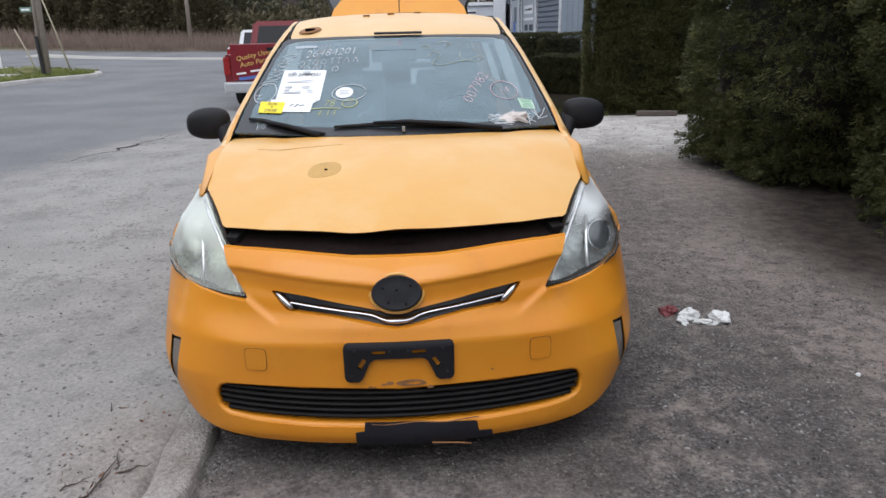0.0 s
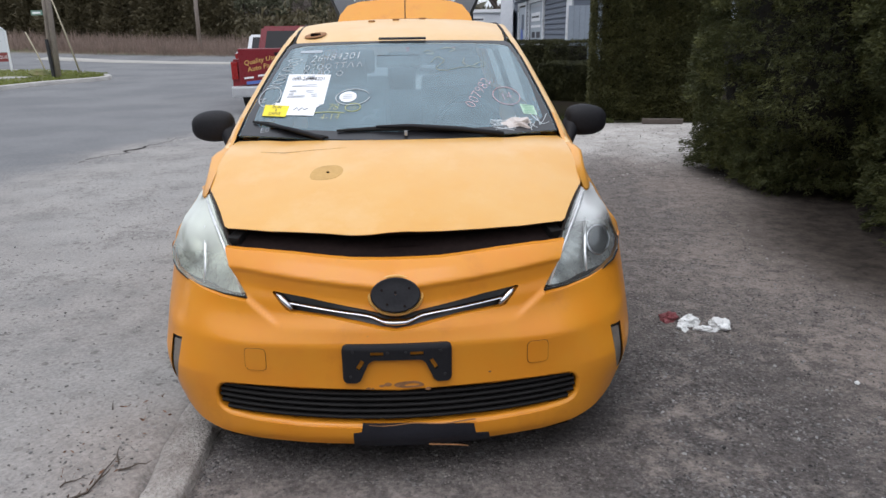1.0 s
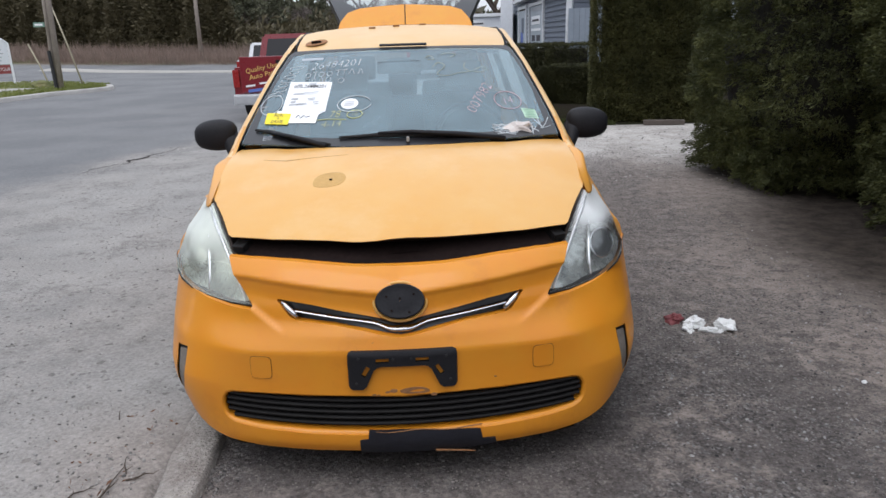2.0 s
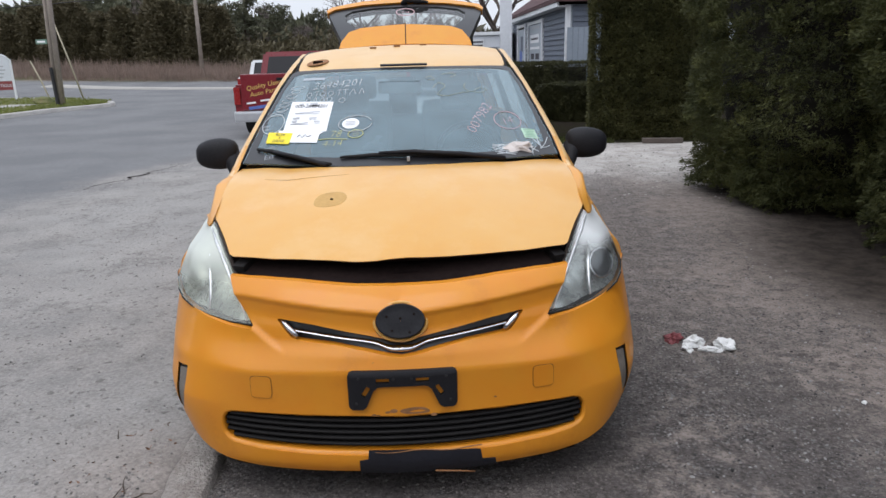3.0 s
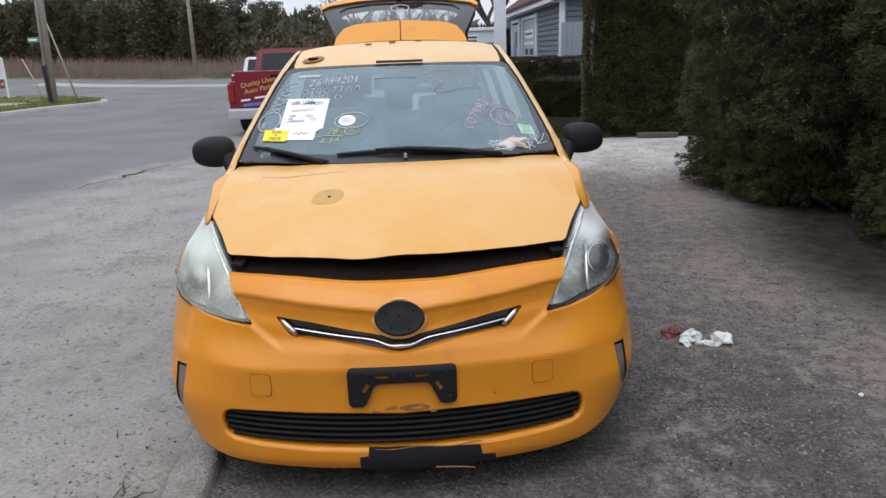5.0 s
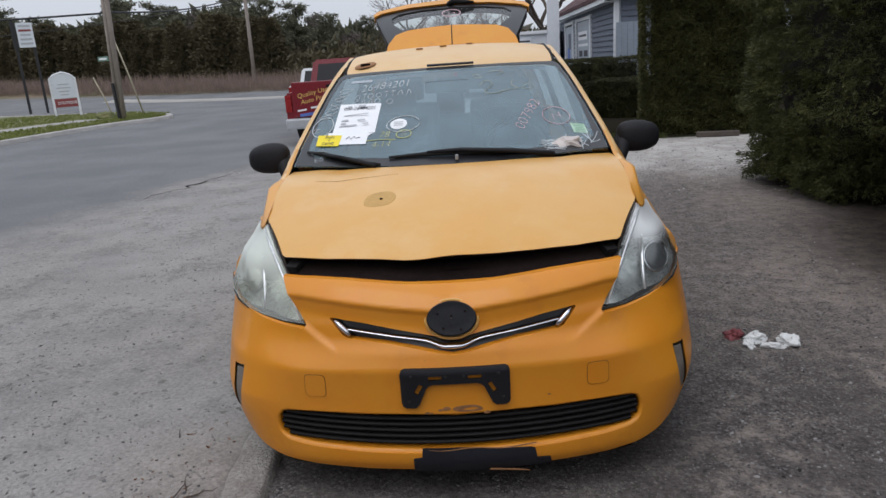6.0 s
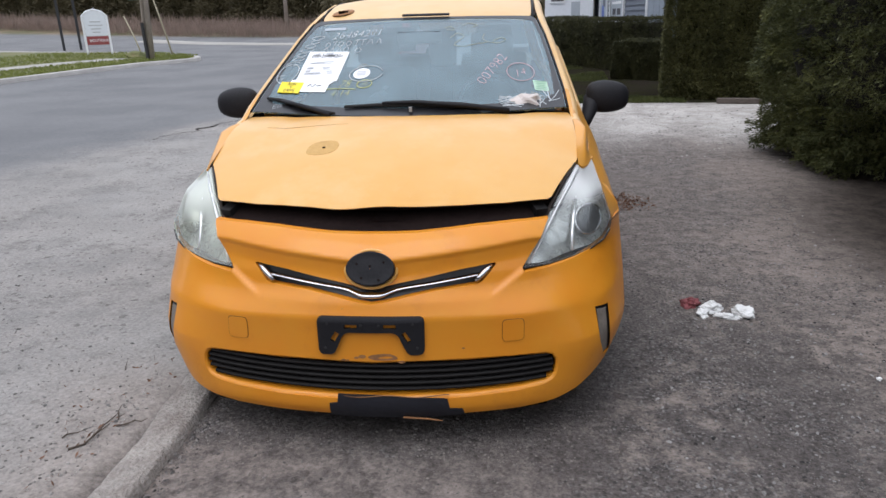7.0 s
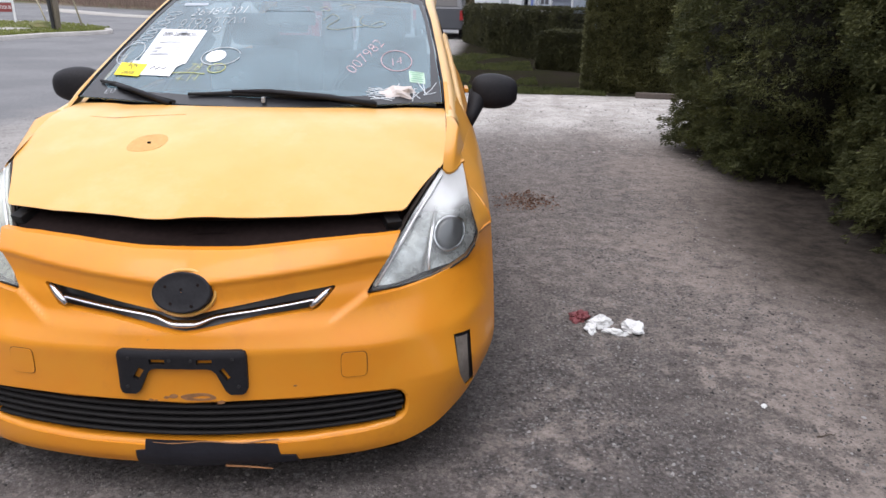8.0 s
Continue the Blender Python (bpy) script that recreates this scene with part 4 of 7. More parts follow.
    part("lamp_bezel", tube(gapline, [0.004, 0.006, 0.007, 0.006, 0.003], 6), material("dark_seal", (0.035, 0.024, 0.018), 0.8, vary=0.3, size=20, fine=90), lamp, smooth=True)

# hood
hood_half = [(0.0, 0.238), (0.08, 0.239), (0.16, 0.246), (0.30, 0.262), (0.45, 0.287), (0.602, 0.328), (0.616, 0.343), (0.652, 0.43), (0.690, 0.515), (0.722, 0.580), (0.736, 0.625), (0.739, 0.70), (0.739, 0.90), (0.738, 1.05), (0.733, 1.115),
             (0.70, 1.092), (0.45, 1.000), (0.20, 0.957), (0.0, 0.945)]


def popped(u, v):
    """The hood, its front edge sprung up a little and dented beside the middle."""
    edge = 1 - ease(0.24, 0.60, v)
    return (u, v, hood_w(u, v) + edge * (0.006 * math.exp(-((u - 0.03) / 0.10) ** 2) - 0.007 * math.exp(-((u + 0.15) / 0.09) ** 2)) - 0.004 * math.exp(-((abs(u) - 0.50) / 0.05) ** 2) * ease(0.35, 0.6, v))


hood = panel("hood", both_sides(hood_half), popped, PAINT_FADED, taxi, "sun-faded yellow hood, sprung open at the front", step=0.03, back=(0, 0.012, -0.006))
panel("hood_lining", [(u * 0.95, 0.58 + (v - 0.58) * 0.88) for u, v in both_sides(hood_half)], lambda u, v: (u, v, hood_w(u, v) - 0.03), DARK, hood, step=0.06, back=(0, 0, -0.01))
panel("worn_spot", soften([(-0.345, 0.575), (-0.29, 0.555), (-0.225, 0.57), (-0.205, 0.63), (-0.24, 0.68), (-0.33, 0.665)], 2), lambda u, v: (u, v, popped(u, v)[2] + 0.0008), material("bare_patch", (0.55, 0.325, 0.095), 0.6, vary=0.15, size=14, fine=70), hood, "worn bare spot on the hood", step=0.03, back=(0, 0, -0.0008))
part("rivet", tube([(-0.270, 0.612, hood_w(-0.27, 0.612)), (-0.270, 0.612, hood_w(-0.27, 0.612) + 0.005)], 0.006, 8), DARK, hood)
part("scratch", tube([(u, v, hood_w(u, v) + 0.0005) for u, v in ((-0.58, 0.86), (-0.48, 0.83), (-0.35, 0.84), (-0.22, 0.85))], [0.0005, 0.0010, 0.0010, 0.0005], 4), material("scratched_paint", (0.42, 0.25, 0.08), 0.7, vary=0.3, size=30, fine=90), hood)

# cowl and windshield
strip("cowl", [[(u, 0.935 + 0.24 * u * u + k * 0.10, hood_w(u, 0.94) - 0.035 + k * 0.045) for u in [-0.74 + 0.074 * i for i in range(21)]] for k in (0, 0.5, 1.0)], BLACK, taxi, "black cowl trim below the windshield")
screen_half = [(0.0, 0.965), (0.25, 0.985), (0.50, 1.035), (0.725, 1.095), (0.716, 1.25), (0.690, 1.50), (0.655, 1.80), (0.622, 1.985), (0.60, 2.012), (0.40, 1.99), (0.20, 1.972), (0.0, 1.965)]
screen = panel("windshield", both_sides(screen_half), on_glass, SCREEN, taxi, "tinted windshield with a painted blue-grey sky sheen, covered in paint-pen writing", step=0.05, back=(0, 0.003, -0.005))
screen.visible_shadow = False
inner_half = [(0.0, 1.030), (0.25, 1.050), (0.48, 1.095), (0.63, 1.140), (0.678, 1.20), (0.668, 1.50), (0.637, 1.78), (0.604, 1.945), (0.55, 1.968), (0.30, 1.950), (0.0, 1.940)]
panel("glass_border", both_sides([(u * 0.995, v) for u, v in screen_half]), lambda u, v: (u, v, glass_w(u, v) + 0.0015), BLACK_GLOSS, screen, "black printed border", holes=[both_sides(inner_half)], step=0.05, back=(0, 0.001, -0.002))
for sgn in (-1, 1):
    part("glass_seal", tube([(sgn * (u + 0.006), v, glass_w(u, v) + 0.001) for u, v in ((0.725, 1.095), (0.718, 1.25), (0.692, 1.50), (0.657, 1.80), (0.626, 1.985))], 0.0045, 6), BLACK, screen, smooth=True)


def wiper(pts, blade):
    arm = part("wiper", tube([(u, v, glass_w(u, v) + h) for u, v, h in pts], [0.011, 0.012, 0.010, 0.007], 8), BLACK, taxi, "black wiper lying low on the glass", smooth=True)
    part("wiper_blade", tube([(u, v, glass_w(u, v) + 0.010) for u, v in blade], [0.006, 0.010, 0.011, 0.010, 0.006], 6), RUBBER, arm, smooth=True)


wiper([(0.47, 1.005, 0.015), (0.28, 1.012, 0.026), (0.05, 1.030, 0.028), (-0.10, 1.042, 0.020)], [(-0.275, 1.045), (-0.12, 1.046), (0.05, 1.040), (0.25, 1.034), (0.46, 1.030)])
wiper([(-0.33, 0.985, 0.010), (-0.40, 1.016, 0.020), (-0.50, 1.072, 0.022), (-0.59, 1.130, 0.016)], [(-0.675, 1.185), (-0.60, 1.15), (-0.52, 1.100), (-0.44, 1.050), (-0.31, 0.995)])
part("washer_jet", box_bm(0.034, 0.99, glass_w(0.03, 0.99) + 0.018, 0.014, 0.02, 0.022, 0.004), METAL_GREY, taxi)

# writing on the glass
def on_screen(u0, v0, turn=0.0, stretch=1.9):
    c, s = math.cos(radians(turn)), math.sin(radians(turn))

    def place(x, y):
        a, b = c * x - s * y, s * x + c * y
        u, v = u0 + a, v0 + b * stretch
        return (u, v, glass_w(u, v) + 0.003)
    return place


def loop_on_glass(name, u0, v0, ru, rv, mat, turns=1.0, start=0.0, r=0.0022):
    k = 28
    part(name, tube([(u0 + ru * math.cos(start + a) , v0 + rv * math.sin(start + a), glass_w(u0 + ru * math.cos(start + a), v0 + rv * math.sin(start + a)) + 0.003) for a in [i * 2 * math.pi * turns / k for i in range(k + 1)]], r, 4, cap=False), mat, screen)


def scribble(name, pts, mat, r=0.002):
    ts = [(i, p) for i, p in enumerate(pts)]
    pts = [(along(k / 5, [(i, p[0]) for i, p in ts]), along(k / 5, [(i, p[1]) for i, p in ts])) for k in range(5 * (len(ts) - 1) + 1)]
    part(name, tube([(u, v, glass_w(u, v) + 0.003) for u, v in pts], r, 4), mat, screen)


letters("26484201", 0.068, CHALK_WHITE, screen, on_screen(-0.345, 1.755, 1, 1.7), "pen_number", -0.0016, 0.2)
rng = random.Random(3)
for v0, u0, u1 in ((1.688, -0.50, -0.21), (1.622, -0.50, -0.36), (1.60, -0.325, -0.29)):
    u = u0
    while u < u1:
        wide = rng.uniform(0.022, 0.034)
        kind, lean = rng.randrange(4), rng.uniform(-0.004, 0.006)
        if kind == 0:
            scribble("pen_bar", [(u + wide * 0.5, v0 - 0.03), (u + wide * 0.5 + lean, v0 + 0.03)], CHALK_WHITE, 0.0013)
            scribble("pen_bar", [(u, v0 + 0.030), (u + wide, v0 + 0.034)], CHALK_WHITE, 0.0013)
        elif kind == 1:
            loop_on_glass("pen_loop", u + wide * 0.5, v0, wide * 0.48, 0.026, CHALK_WHITE, 0.95, rng.uniform(0, 6), 0.0015)
        elif kind == 2:
            scribble("pen_bar", [(u, v0 + 0.03), (u + wide * 0.5, v0 + 0.002), (u + wide, v0 + 0.032)], CHALK_WHITE, 0.0013)
            scribble("pen_bar", [(u + wide * 0.5, v0), (u + wide * 0.4, v0 - 0.03)], CHALK_WHITE, 0.0013)
        else:
            scribble("pen_bar", [(u, v0 - 0.03), (u + wide * 0.5 + lean, v0 + 0.03), (u + wide, v0 - 0.028)], CHALK_WHITE, 0.0013)
        u += wide * rng.uniform(1.2, 1.6)
for i in range(7):
    loop_on_glass("pen_loop", -0.634 + 0.012 * i + 0.006 * (i % 2), 1.515 + 0.046 * i, 0.036 - 0.006 * (i % 3), 0.018, CHALK_WHITE, 0.9 + 0.05 * (i % 3), 0.8 * i, r=0.0014)
letters("14", 0.055, CHALK_WHITE, screen, on_screen(-0.648, 1.385, 90, 1.0), "pen_number", -0.0014)
loop_on_glass("pen_circle", -0.636, 1.418, 0.052, 0.095, CHALK_WHITE)
loop_on_glass("pen_circle", -0.225, 1.350, 0.082, 0.075, CHALK_WHITE, 0.93, 0.3)
letters("78", 0.055, CHALK_YELLOW, screen, on_screen(-0.315, 1.235, 0, 1.6), "pen_number", -0.0014, 0.2)
letters("4-14", 0.052, CHALK_YELLOW, screen, on_screen(-0.325, 1.155, 0, 1.5), "pen_number", -0.0014, 0.2)
scribble("pen_line", [(-0.40, 1.225), (-0.33, 1.222), (-0.255, 1.208)], CHALK_YELLOW)
loop_on_glass("pen_circle", -0.218, 1.252, 0.036, 0.036, CHALK_YELLOW)
letters("10", 0.032, CHALK_YELLOW, screen, on_screen(-0.218, 1.235, 0, 1.5), "pen_number", -0.0008)
scribble("pen_digit", [(0.165, 1.70), (0.20, 1.76), (0.235, 1.72), (0.19, 1.63), (0.24, 1.61), (0.30, 1.64), (0.36, 1.66)], CHALK_FAINT, 0.0013)
scribble("pen_digit", [(0.345, 1.76), (0.335, 1.71), (0.36, 1.67), (0.42, 1.66), (0.455, 1.70), (0.43, 1.72), (0.39, 1.68)], CHALK_FAINT, 0.0013)
scribble("pen_mark", [(0.22, 1.86), (0.26, 1.88), (0.30, 1.86), (0.27, 1.83)], CHALK_FAINT, 0.0012)
scribble("pen_mark", [(0.13, 1.82), (0.16, 1.84), (0.18, 1.80), (0.14, 1.80)], CHALK_FAINT, 0.0012)
letters("007982", 0.080, CHALK_PINK, screen, on_screen(0.412, 1.372, 62, 1.35), "pen_number", -0.0024, 0.1)
letters("14", 0.06, CHALK_PINK, screen, on_screen(0.528, 1.335, 25, 1.5), "pen_number", -0.0015, 0.3)
loop_on_glass("pen_circle", 0.526, 1.372, 0.066, 0.085, CHALK_PINK, 1.0, r=0.0017)
letters("E0", 0.045, CHALK_WHITE, screen, on_screen(-0.61, 1.095, 0, 1.2), "pen_number", -0.0012)

# roof
roof_half = [(0.0, 1.985), (0.20, 1.992), (0.40, 2.01), (0.585, 2.035), (0.60, 2.10), (0.612, 2.6), (0.615, 3.2), (0.60, 4.25), (0.30, 4.30), (0.0, 4.31)]


def buckled(u, v):
    return (u, v, roof_w(u, v) + 0.006 * math.exp(-((v - 2.45) / 0.12) ** 2) * math.sin(u * 9) + 0.004 * math.exp(-((v - 2.6) / 0.08) ** 2))


roof = panel("roof", both_sides(roof_half), buckled, PAINT_BLEACHED, taxi, "faded yellow roof with bolt holes of a removed roof sign", step=0.05, back=(0, 0, -0.02))
for u, v in ((-0.188, 2.53), (-0.036, 2.55), (0.132, 2.58)):
    part("roof_bolt", box_bm(u, v, buckled(u, v)[2] + 0.003, 0.042, 0.028, 0.012, 0.005), PAINT_WORN, roof)
rows = [[(-0.494 + r * math.cos(a), 2.155 + r * 1.15 * math.sin(a), buckled(-0.494 + r * math.cos(a), 2.155)[2] + 0.20 * r * math.sin(a) + h) for a in [i * 2 * math.pi / 24 for i in range(25)]] for r, h in ((0.066, 0.0), (0.060, 0.006), (0.045, 0.005), (0.030, 0.0))]
strip("sign_socket", rows, PAINT_WORN, roof, "rusty ring left by the removed roof sign", flip=True)
part("socket_hole", tube([(-0.494, 2.155, buckled(-0.494, 2.155)[2] - 0.02), (-0.494, 2.155, buckled(-0.494, 2.155)[2] + 0.012)], 0.030, 14), DARK, roof)
part("screen_clip", box_bm(0.012, 1.972, glass_w(0, 1.972) + 0.012, 0.265, 0.022, 0.008, 0.003, pose(0, 0, 0, 20, 0, 0)), BLACK, taxi, "black strip at the top of the windshield")
for sgn in (-1, 1):
    rail = [(sgn * along(v, [(2.03, 0.606), (2.6, 0.622), (3.3, 0.622), (4.2, 0.606)]), v, roof_w(0.612, v) + 0.004) for v in (2.03, 2.3, 2.7, 3.2, 3.7, 4.2)]
    part("roof_moulding", tube(rail, 0.007, 6), BLACK, taxi, smooth=True)
    # pillar and roof side, from the fender to the tail
    inner_line = [(0.741, 0.96), (0.739, 1.05), (0.736, 1.15), (0.722, 1.30), (0.700, 1.50), (0.682, 1.65), (0.662, 1.82), (0.638, 2.00), (0.628, 2.2), (0.634, 2.6), (0.636, 3.2), (0.62, 3.8), (0.612, 4.25)]
    rows = []
    for u, v in inner_line:
        w = crown_w(u, v) if v < 1.95 else roof_w(0.61, v) * ease(1.95, 2.1, v) + glass_w(u, min(v, 2.05)) * (1 - ease(1.95, 2.1, v))
        k = ease(1.0, 1.5, v)
        rows.append([(sgn * u, v, w - 0.004), (sgn * (u + 0.018), v + 0.012, w + 0.003), (sgn * (u + 0.036), v + 0.03, w - 0.008), (sgn * (u + 0.050), v + 0.05, w - 0.030), (sgn * (u + 0.058), v + 0.06, w - 0.060 - 0.02 * k)])
    strip("pillar", rows, PAINT_BLEACHED, taxi, flip=sgn > 0)
    frame_rows = []
    for u, v in inner_line[2:7]:
        w = crown_w(u, v)
        frame_rows.append([(sgn * (u + 0.060), v + 0.075, w - 0.085), (sgn * (u + 0.070), v + 0.085, w - 0.070), (sgn * (u + 0.086), v + 0.12, w - 0.085), (sgn * (u + 0.096), v + 0.17, w - 0.13)])
    strip("door_frame", frame_rows, PAINT_BLEACHED, taxi, flip=sgn > 0)

# fenders and sides
def fender_edge(v):
    return along(v, [(0.56, 0.800), (0.66, 0.836), (0.80, 0.868), (1.0, 0.905), (1.25, 0.938)])


def arch(cv, r, a0, a1, k=14):
    return [(cv + r * math.cos(radians(a0 + (a1 - a0) * i / k)), 0.33 + r * math.sin(radians(a0 + (a1 - a0) * i / k))) for i in range(k + 1)]


for sgn in (-1, 1):
    def section(v):
        """Across the fender: a nearly level strip beside the hood, then a rounded crest that rolls over to the side."""
        ui = along(v, [(0.62, 0.738), (0.80, 0.741), (1.0, 0.741), (1.25, 0.728)])
        wi, wo = crown_w(ui, v) - 0.002, fender_edge(v)
        uo = side_u(v, wo)
        uc = ui + along(v, [(0.86, 0.046), (0.93, 0.034), (1.02, 0.020), (1.25, 0.018)])
        out = []
        for j in range(13):
            q = j / 12
            c, flat = max(0.0, (q - 0.40) / 0.60), min(1.0, q / 0.40)
            out.append(Vector((ui + (uc - ui) * flat + (uo - uc) * c ** 0.95, v, wi + 0.003 * math.sin(flat * math.pi) - (wi - wo) * c ** 1.15)))
        return out

    # the fender starts as a rounded tongue lying on the top of the lamp
    tongue = []
    for j in range(13):
        u, w = 0.729 + 0.080 * j / 12, along(j / 12, [(0.0, 0.889), (0.15, 0.875), (0.35, 0.868), (0.60, 0.867), (0.80, 0.873), (1.0, 0.876)])
        tongue.append(Vector((u, lamp_v(u, w) - 0.004, w + 0.004)))
    first = section(0.86)
    rows = [[p + Vector((0, 0.014, -0.012)) for p in tongue]] + [[p.lerp(q, t) for p, q in zip(tongue, first)] for t in (0.0, 0.04, 0.12, 0.25, 0.42, 0.60, 0.80)]
    rows += [section(v) for v in (0.86, 0.92, 0.98, 1.04, 1.10, 1.17, 1.25)]
    rows = [[(sgn * p.x, p.y, p.z) for p in row] for row in rows]
    strip("fender_top", rows, FENDER_PAINT, taxi, flip=sgn > 0)
    at_side = lambda v, w: (sgn * side_u(v, w), v, w)
    rows = []
    for i in range(13):
        w = 0.662 + 0.210 * i / 12
        ul = along(w, [(0.662, 0.822), (0.680, 0.838), (0.710, 0.847), (0.740, 0.838), (0.776, 0.826), (0.805, 0.817), (0.826, 0.813), (0.848, 0.809), (0.872, 0.803)])
        v0 = lamp_v(ul, w) + 0.004
        v1 = max(v0 + 0.03, along(w, [(0.65, 0.60), (0.672, 0.645), (0.745, 0.66), (0.80, 0.70), (0.835, 0.78), (0.86, 0.83), (0.872, 0.855)]))
        uo = side_u(v1, w) - 0.002
        rows.append([(sgn * (ul + (uo - ul) * q ** 1.1), v0 + (v1 - v0) * q, w) for q in (0, 0.08, 0.2, 0.35, 0.55, 0.8, 1.0)])
    strip("fender_return", rows, FENDER_PAINT, taxi, flip=sgn < 0)
    part("panel_gap", tube([(sgn * u, nose_v(u, w) - 0.001, w) for u, w in ((0.849, 0.699), (0.862, 0.7005), (0.876, 0.7005), (0.889, 0.695), (0.900, 0.690))], 0.0022, 6), SEAM, taxi, smooth=True)
    fender = [(0.44, 0.345), (0.475, 0.42), (0.525, 0.50), (0.59, 0.58), (0.635, 0.655), (0.645, 0.690), (0.645, 0.745), (0.685, 0.80), (0.765, 0.835), (0.825, 0.862), (0.86, 0.879), (1.0, 0.905), (1.225, 0.935), (1.235, 0.21), (1.31, 0.21)][:-1] + arch(0.925, 0.365, -12, 192) + [(0.50, 0.27), (0.44, 0.30)]
    panel("front_fender", fender, at_side, FENDER_PAINT, taxi, step=0.05, back=(-sgn * 0.02, 0, 0))
    door_a = [(1.245, 0.235), (2.255, 0.235), (2.255, 0.985), (1.245, 0.937)]
    door_b = [(2.265, 0.235), (3.15, 0.235), (3.30, 0.50), (3.32, 1.02), (2.265, 0.986)]
    for d, hv in ((door_a, 2.08), (door_b, 3.10)):
        door = panel("door", d, at_side, PAINT, taxi, step=0.08, back=(-sgn * 0.02, 0, 0))
        part("door_handle", box_bm(sgn * (side_u(hv, 0.86) + 0.02), hv, 0.86, 0.025, 0.19, 0.028, 0.008), PAINT, door)
    quarter = [(3.16, 0.235), (3.34, 0.235)] + arch(3.705, 0.365, 192, -12)[0:0] + [(3.345, 0.30)] + arch(3.705, 0.365, 180, 0) + [(4.08, 0.30), (4.35, 0.30), (4.46, 0.36), (4.50, 0.60), (4.46, 1.05), (4.10, 1.06), (3.33, 1.022), (3.31, 0.50)]
    panel("rear_quarter", quarter, at_side, PAINT, taxi, step=0.08, back=(-sgn * 0.02, 0, 0))
    part("sill", box_bm(sgn * 0.835, 2.2, 0.205, 0.07, 1.9, 0.07, 0.02), BLACK, taxi)
    at_cabin = lambda v, w: (sgn * cabin_u(v, w), v, w)
    top = lambda v: roof_w(0.61, v) - 0.085
    belt = lambda v: along(v, [(1.0, 0.945), (2.25, 0.985), (3.3, 1.02), (4.4, 1.07)])
    shoulder = [[(sgn * side_u(v, belt(v) - 0.01), v, belt(v) - 0.012), (sgn * (side_u(v, belt(v)) - 0.015), v, belt(v) + 0.006), (sgn * (cabin_u(v, belt(v)) + 0.004), v, belt(v) + 0.012)] for v in (1.2, 1.5, 2.0, 2.5, 3.0, 3.5, 4.0, 4.4)]
    strip("belt_moulding", shoulder, PAINT, taxi, flip=sgn > 0)
    windows = [[(1.42, 0.97), (2.20, 0.99), (2.20, top(2.2)), (2.10, 1.395), (1.80, 1.25), (1.55, 1.10)], [(2.30, 0.995), (3.22, 1.025), (3.22, top(3.2)), (2.30, top(2.3))], [(3.32, 1.03), (4.05, 1.06), (3.95, top(3.95)), (3.32, top(3.3))]]
    for w in windows:
        pane = panel("side_window", w, at_cabin, PANE, taxi, step=0.12, back=(-sgn * 0.004, 0, 0))
        pane.visible_shadow = False
    for a, b in ((2.19, 2.31), (3.21, 3.33)):
        panel("window_post", [(a, belt(a)), (b, belt(b)), (b, top(b) + 0.01), (a, top(a) + 0.01)], lambda v, w: (sgn * (cabin_u(v, w) + 0.004), v, w), BLACK, taxi, step=0.1, back=(-sgn * 0.02, 0, 0))
    panel("tail_pillar", [(4.0, belt(4.0)), (4.42, 1.06), (4.30, 1.30), (4.18, top(4.18)), (3.94, top(3.94))], lambda v, w: (sgn * (cabin_u(v, w) + 0.003), v, w), PAINT, taxi, step=0.1, back=(-sgn * 0.03, 0, 0))
    panel("mirror_corner", [(1.22, 0.95), (1.43, 0.96), (1.56, 1.105)], lambda v, w: (sgn * (cabin_u(v, w) + 0.004), v, w), BLACK, taxi, step=0.08, back=(-sgn * 0.02, 0, 0))
    # mirror: rounded housing on a foot
    rows = []
    for i in range(13):
        a = math.pi * i / 12
        s = math.sin(a) ** 0.55
        uc = 0.972 - 0.108 * math.cos(a)
        hw = (0.081 - 0.016 * math.cos(a) * -1 * 0.4) * s
        rows.append([(sgn * uc, 1.575 + 0.068 * s * (abs(math.cos(b)) ** 0.8) * (1 if math.cos(b) > 0 else -1) + 0.03 * (uc - 0.83), 1.030 - 0.02 * (uc - 0.95) + hw * (abs(math.sin(b)) ** 0.8) * (1 if math.sin(b) > 0 else -1)) for b in [j * 2 * math.pi / 20 for j in range(21)]])
    mirror = strip("mirror", rows, BLACK, taxi, "black door mirror housing", flip=sgn > 0)
    part("mirror_foot", tube([(sgn * 0.852, 1.47, 0.890), (sgn * 0.866, 1.50, 0.930), (sgn * 0.884, 1.54, 0.975), (sgn * 0.902, 1.575, 1.015)], [0.020, 0.030, 0.040, 0.052], 12), BLACK, mirror, smooth=True)
    # wheels
    for cv in (0.925, 3.705):
        rows = [[(sgn * (0.77 + dx), cv + r * math.cos(a), 0.325 + r * math.sin(a)) for a in [j * 2 * math.pi / 32 for j in range(33)]] for dx, r in ((-0.10, 0.20), (-0.11, 0.28), (-0.095, 0.31), (-0.06, 0.322), (0.06, 0.322), (0.095, 0.31), (0.105, 0.27), (0.09, 0.215))]
        wheel = strip("wheel", rows, RUBBER, taxi, "black road tyre", flip=sgn < 0)
        disc = [[(sgn * (0.77 + dx), cv + r * math.cos(a), 0.325 + r * math.sin(a)) for a in [j * 2 * math.pi / 32 for j in range(33)]] for dx, r in ((0.09, 0.216), (0.075, 0.20), (0.065, 0.14), (0.07, 0.05), (0.075, 0.0))]
        strip("rim", disc, ALLOY, wheel, flip=sgn < 0)
        part("wheel_well", tube([(sgn * 0.60, cv, 0.33), (sgn * 0.865, cv, 0.33)], 0.375, 24, cap=False), DARK, taxi)
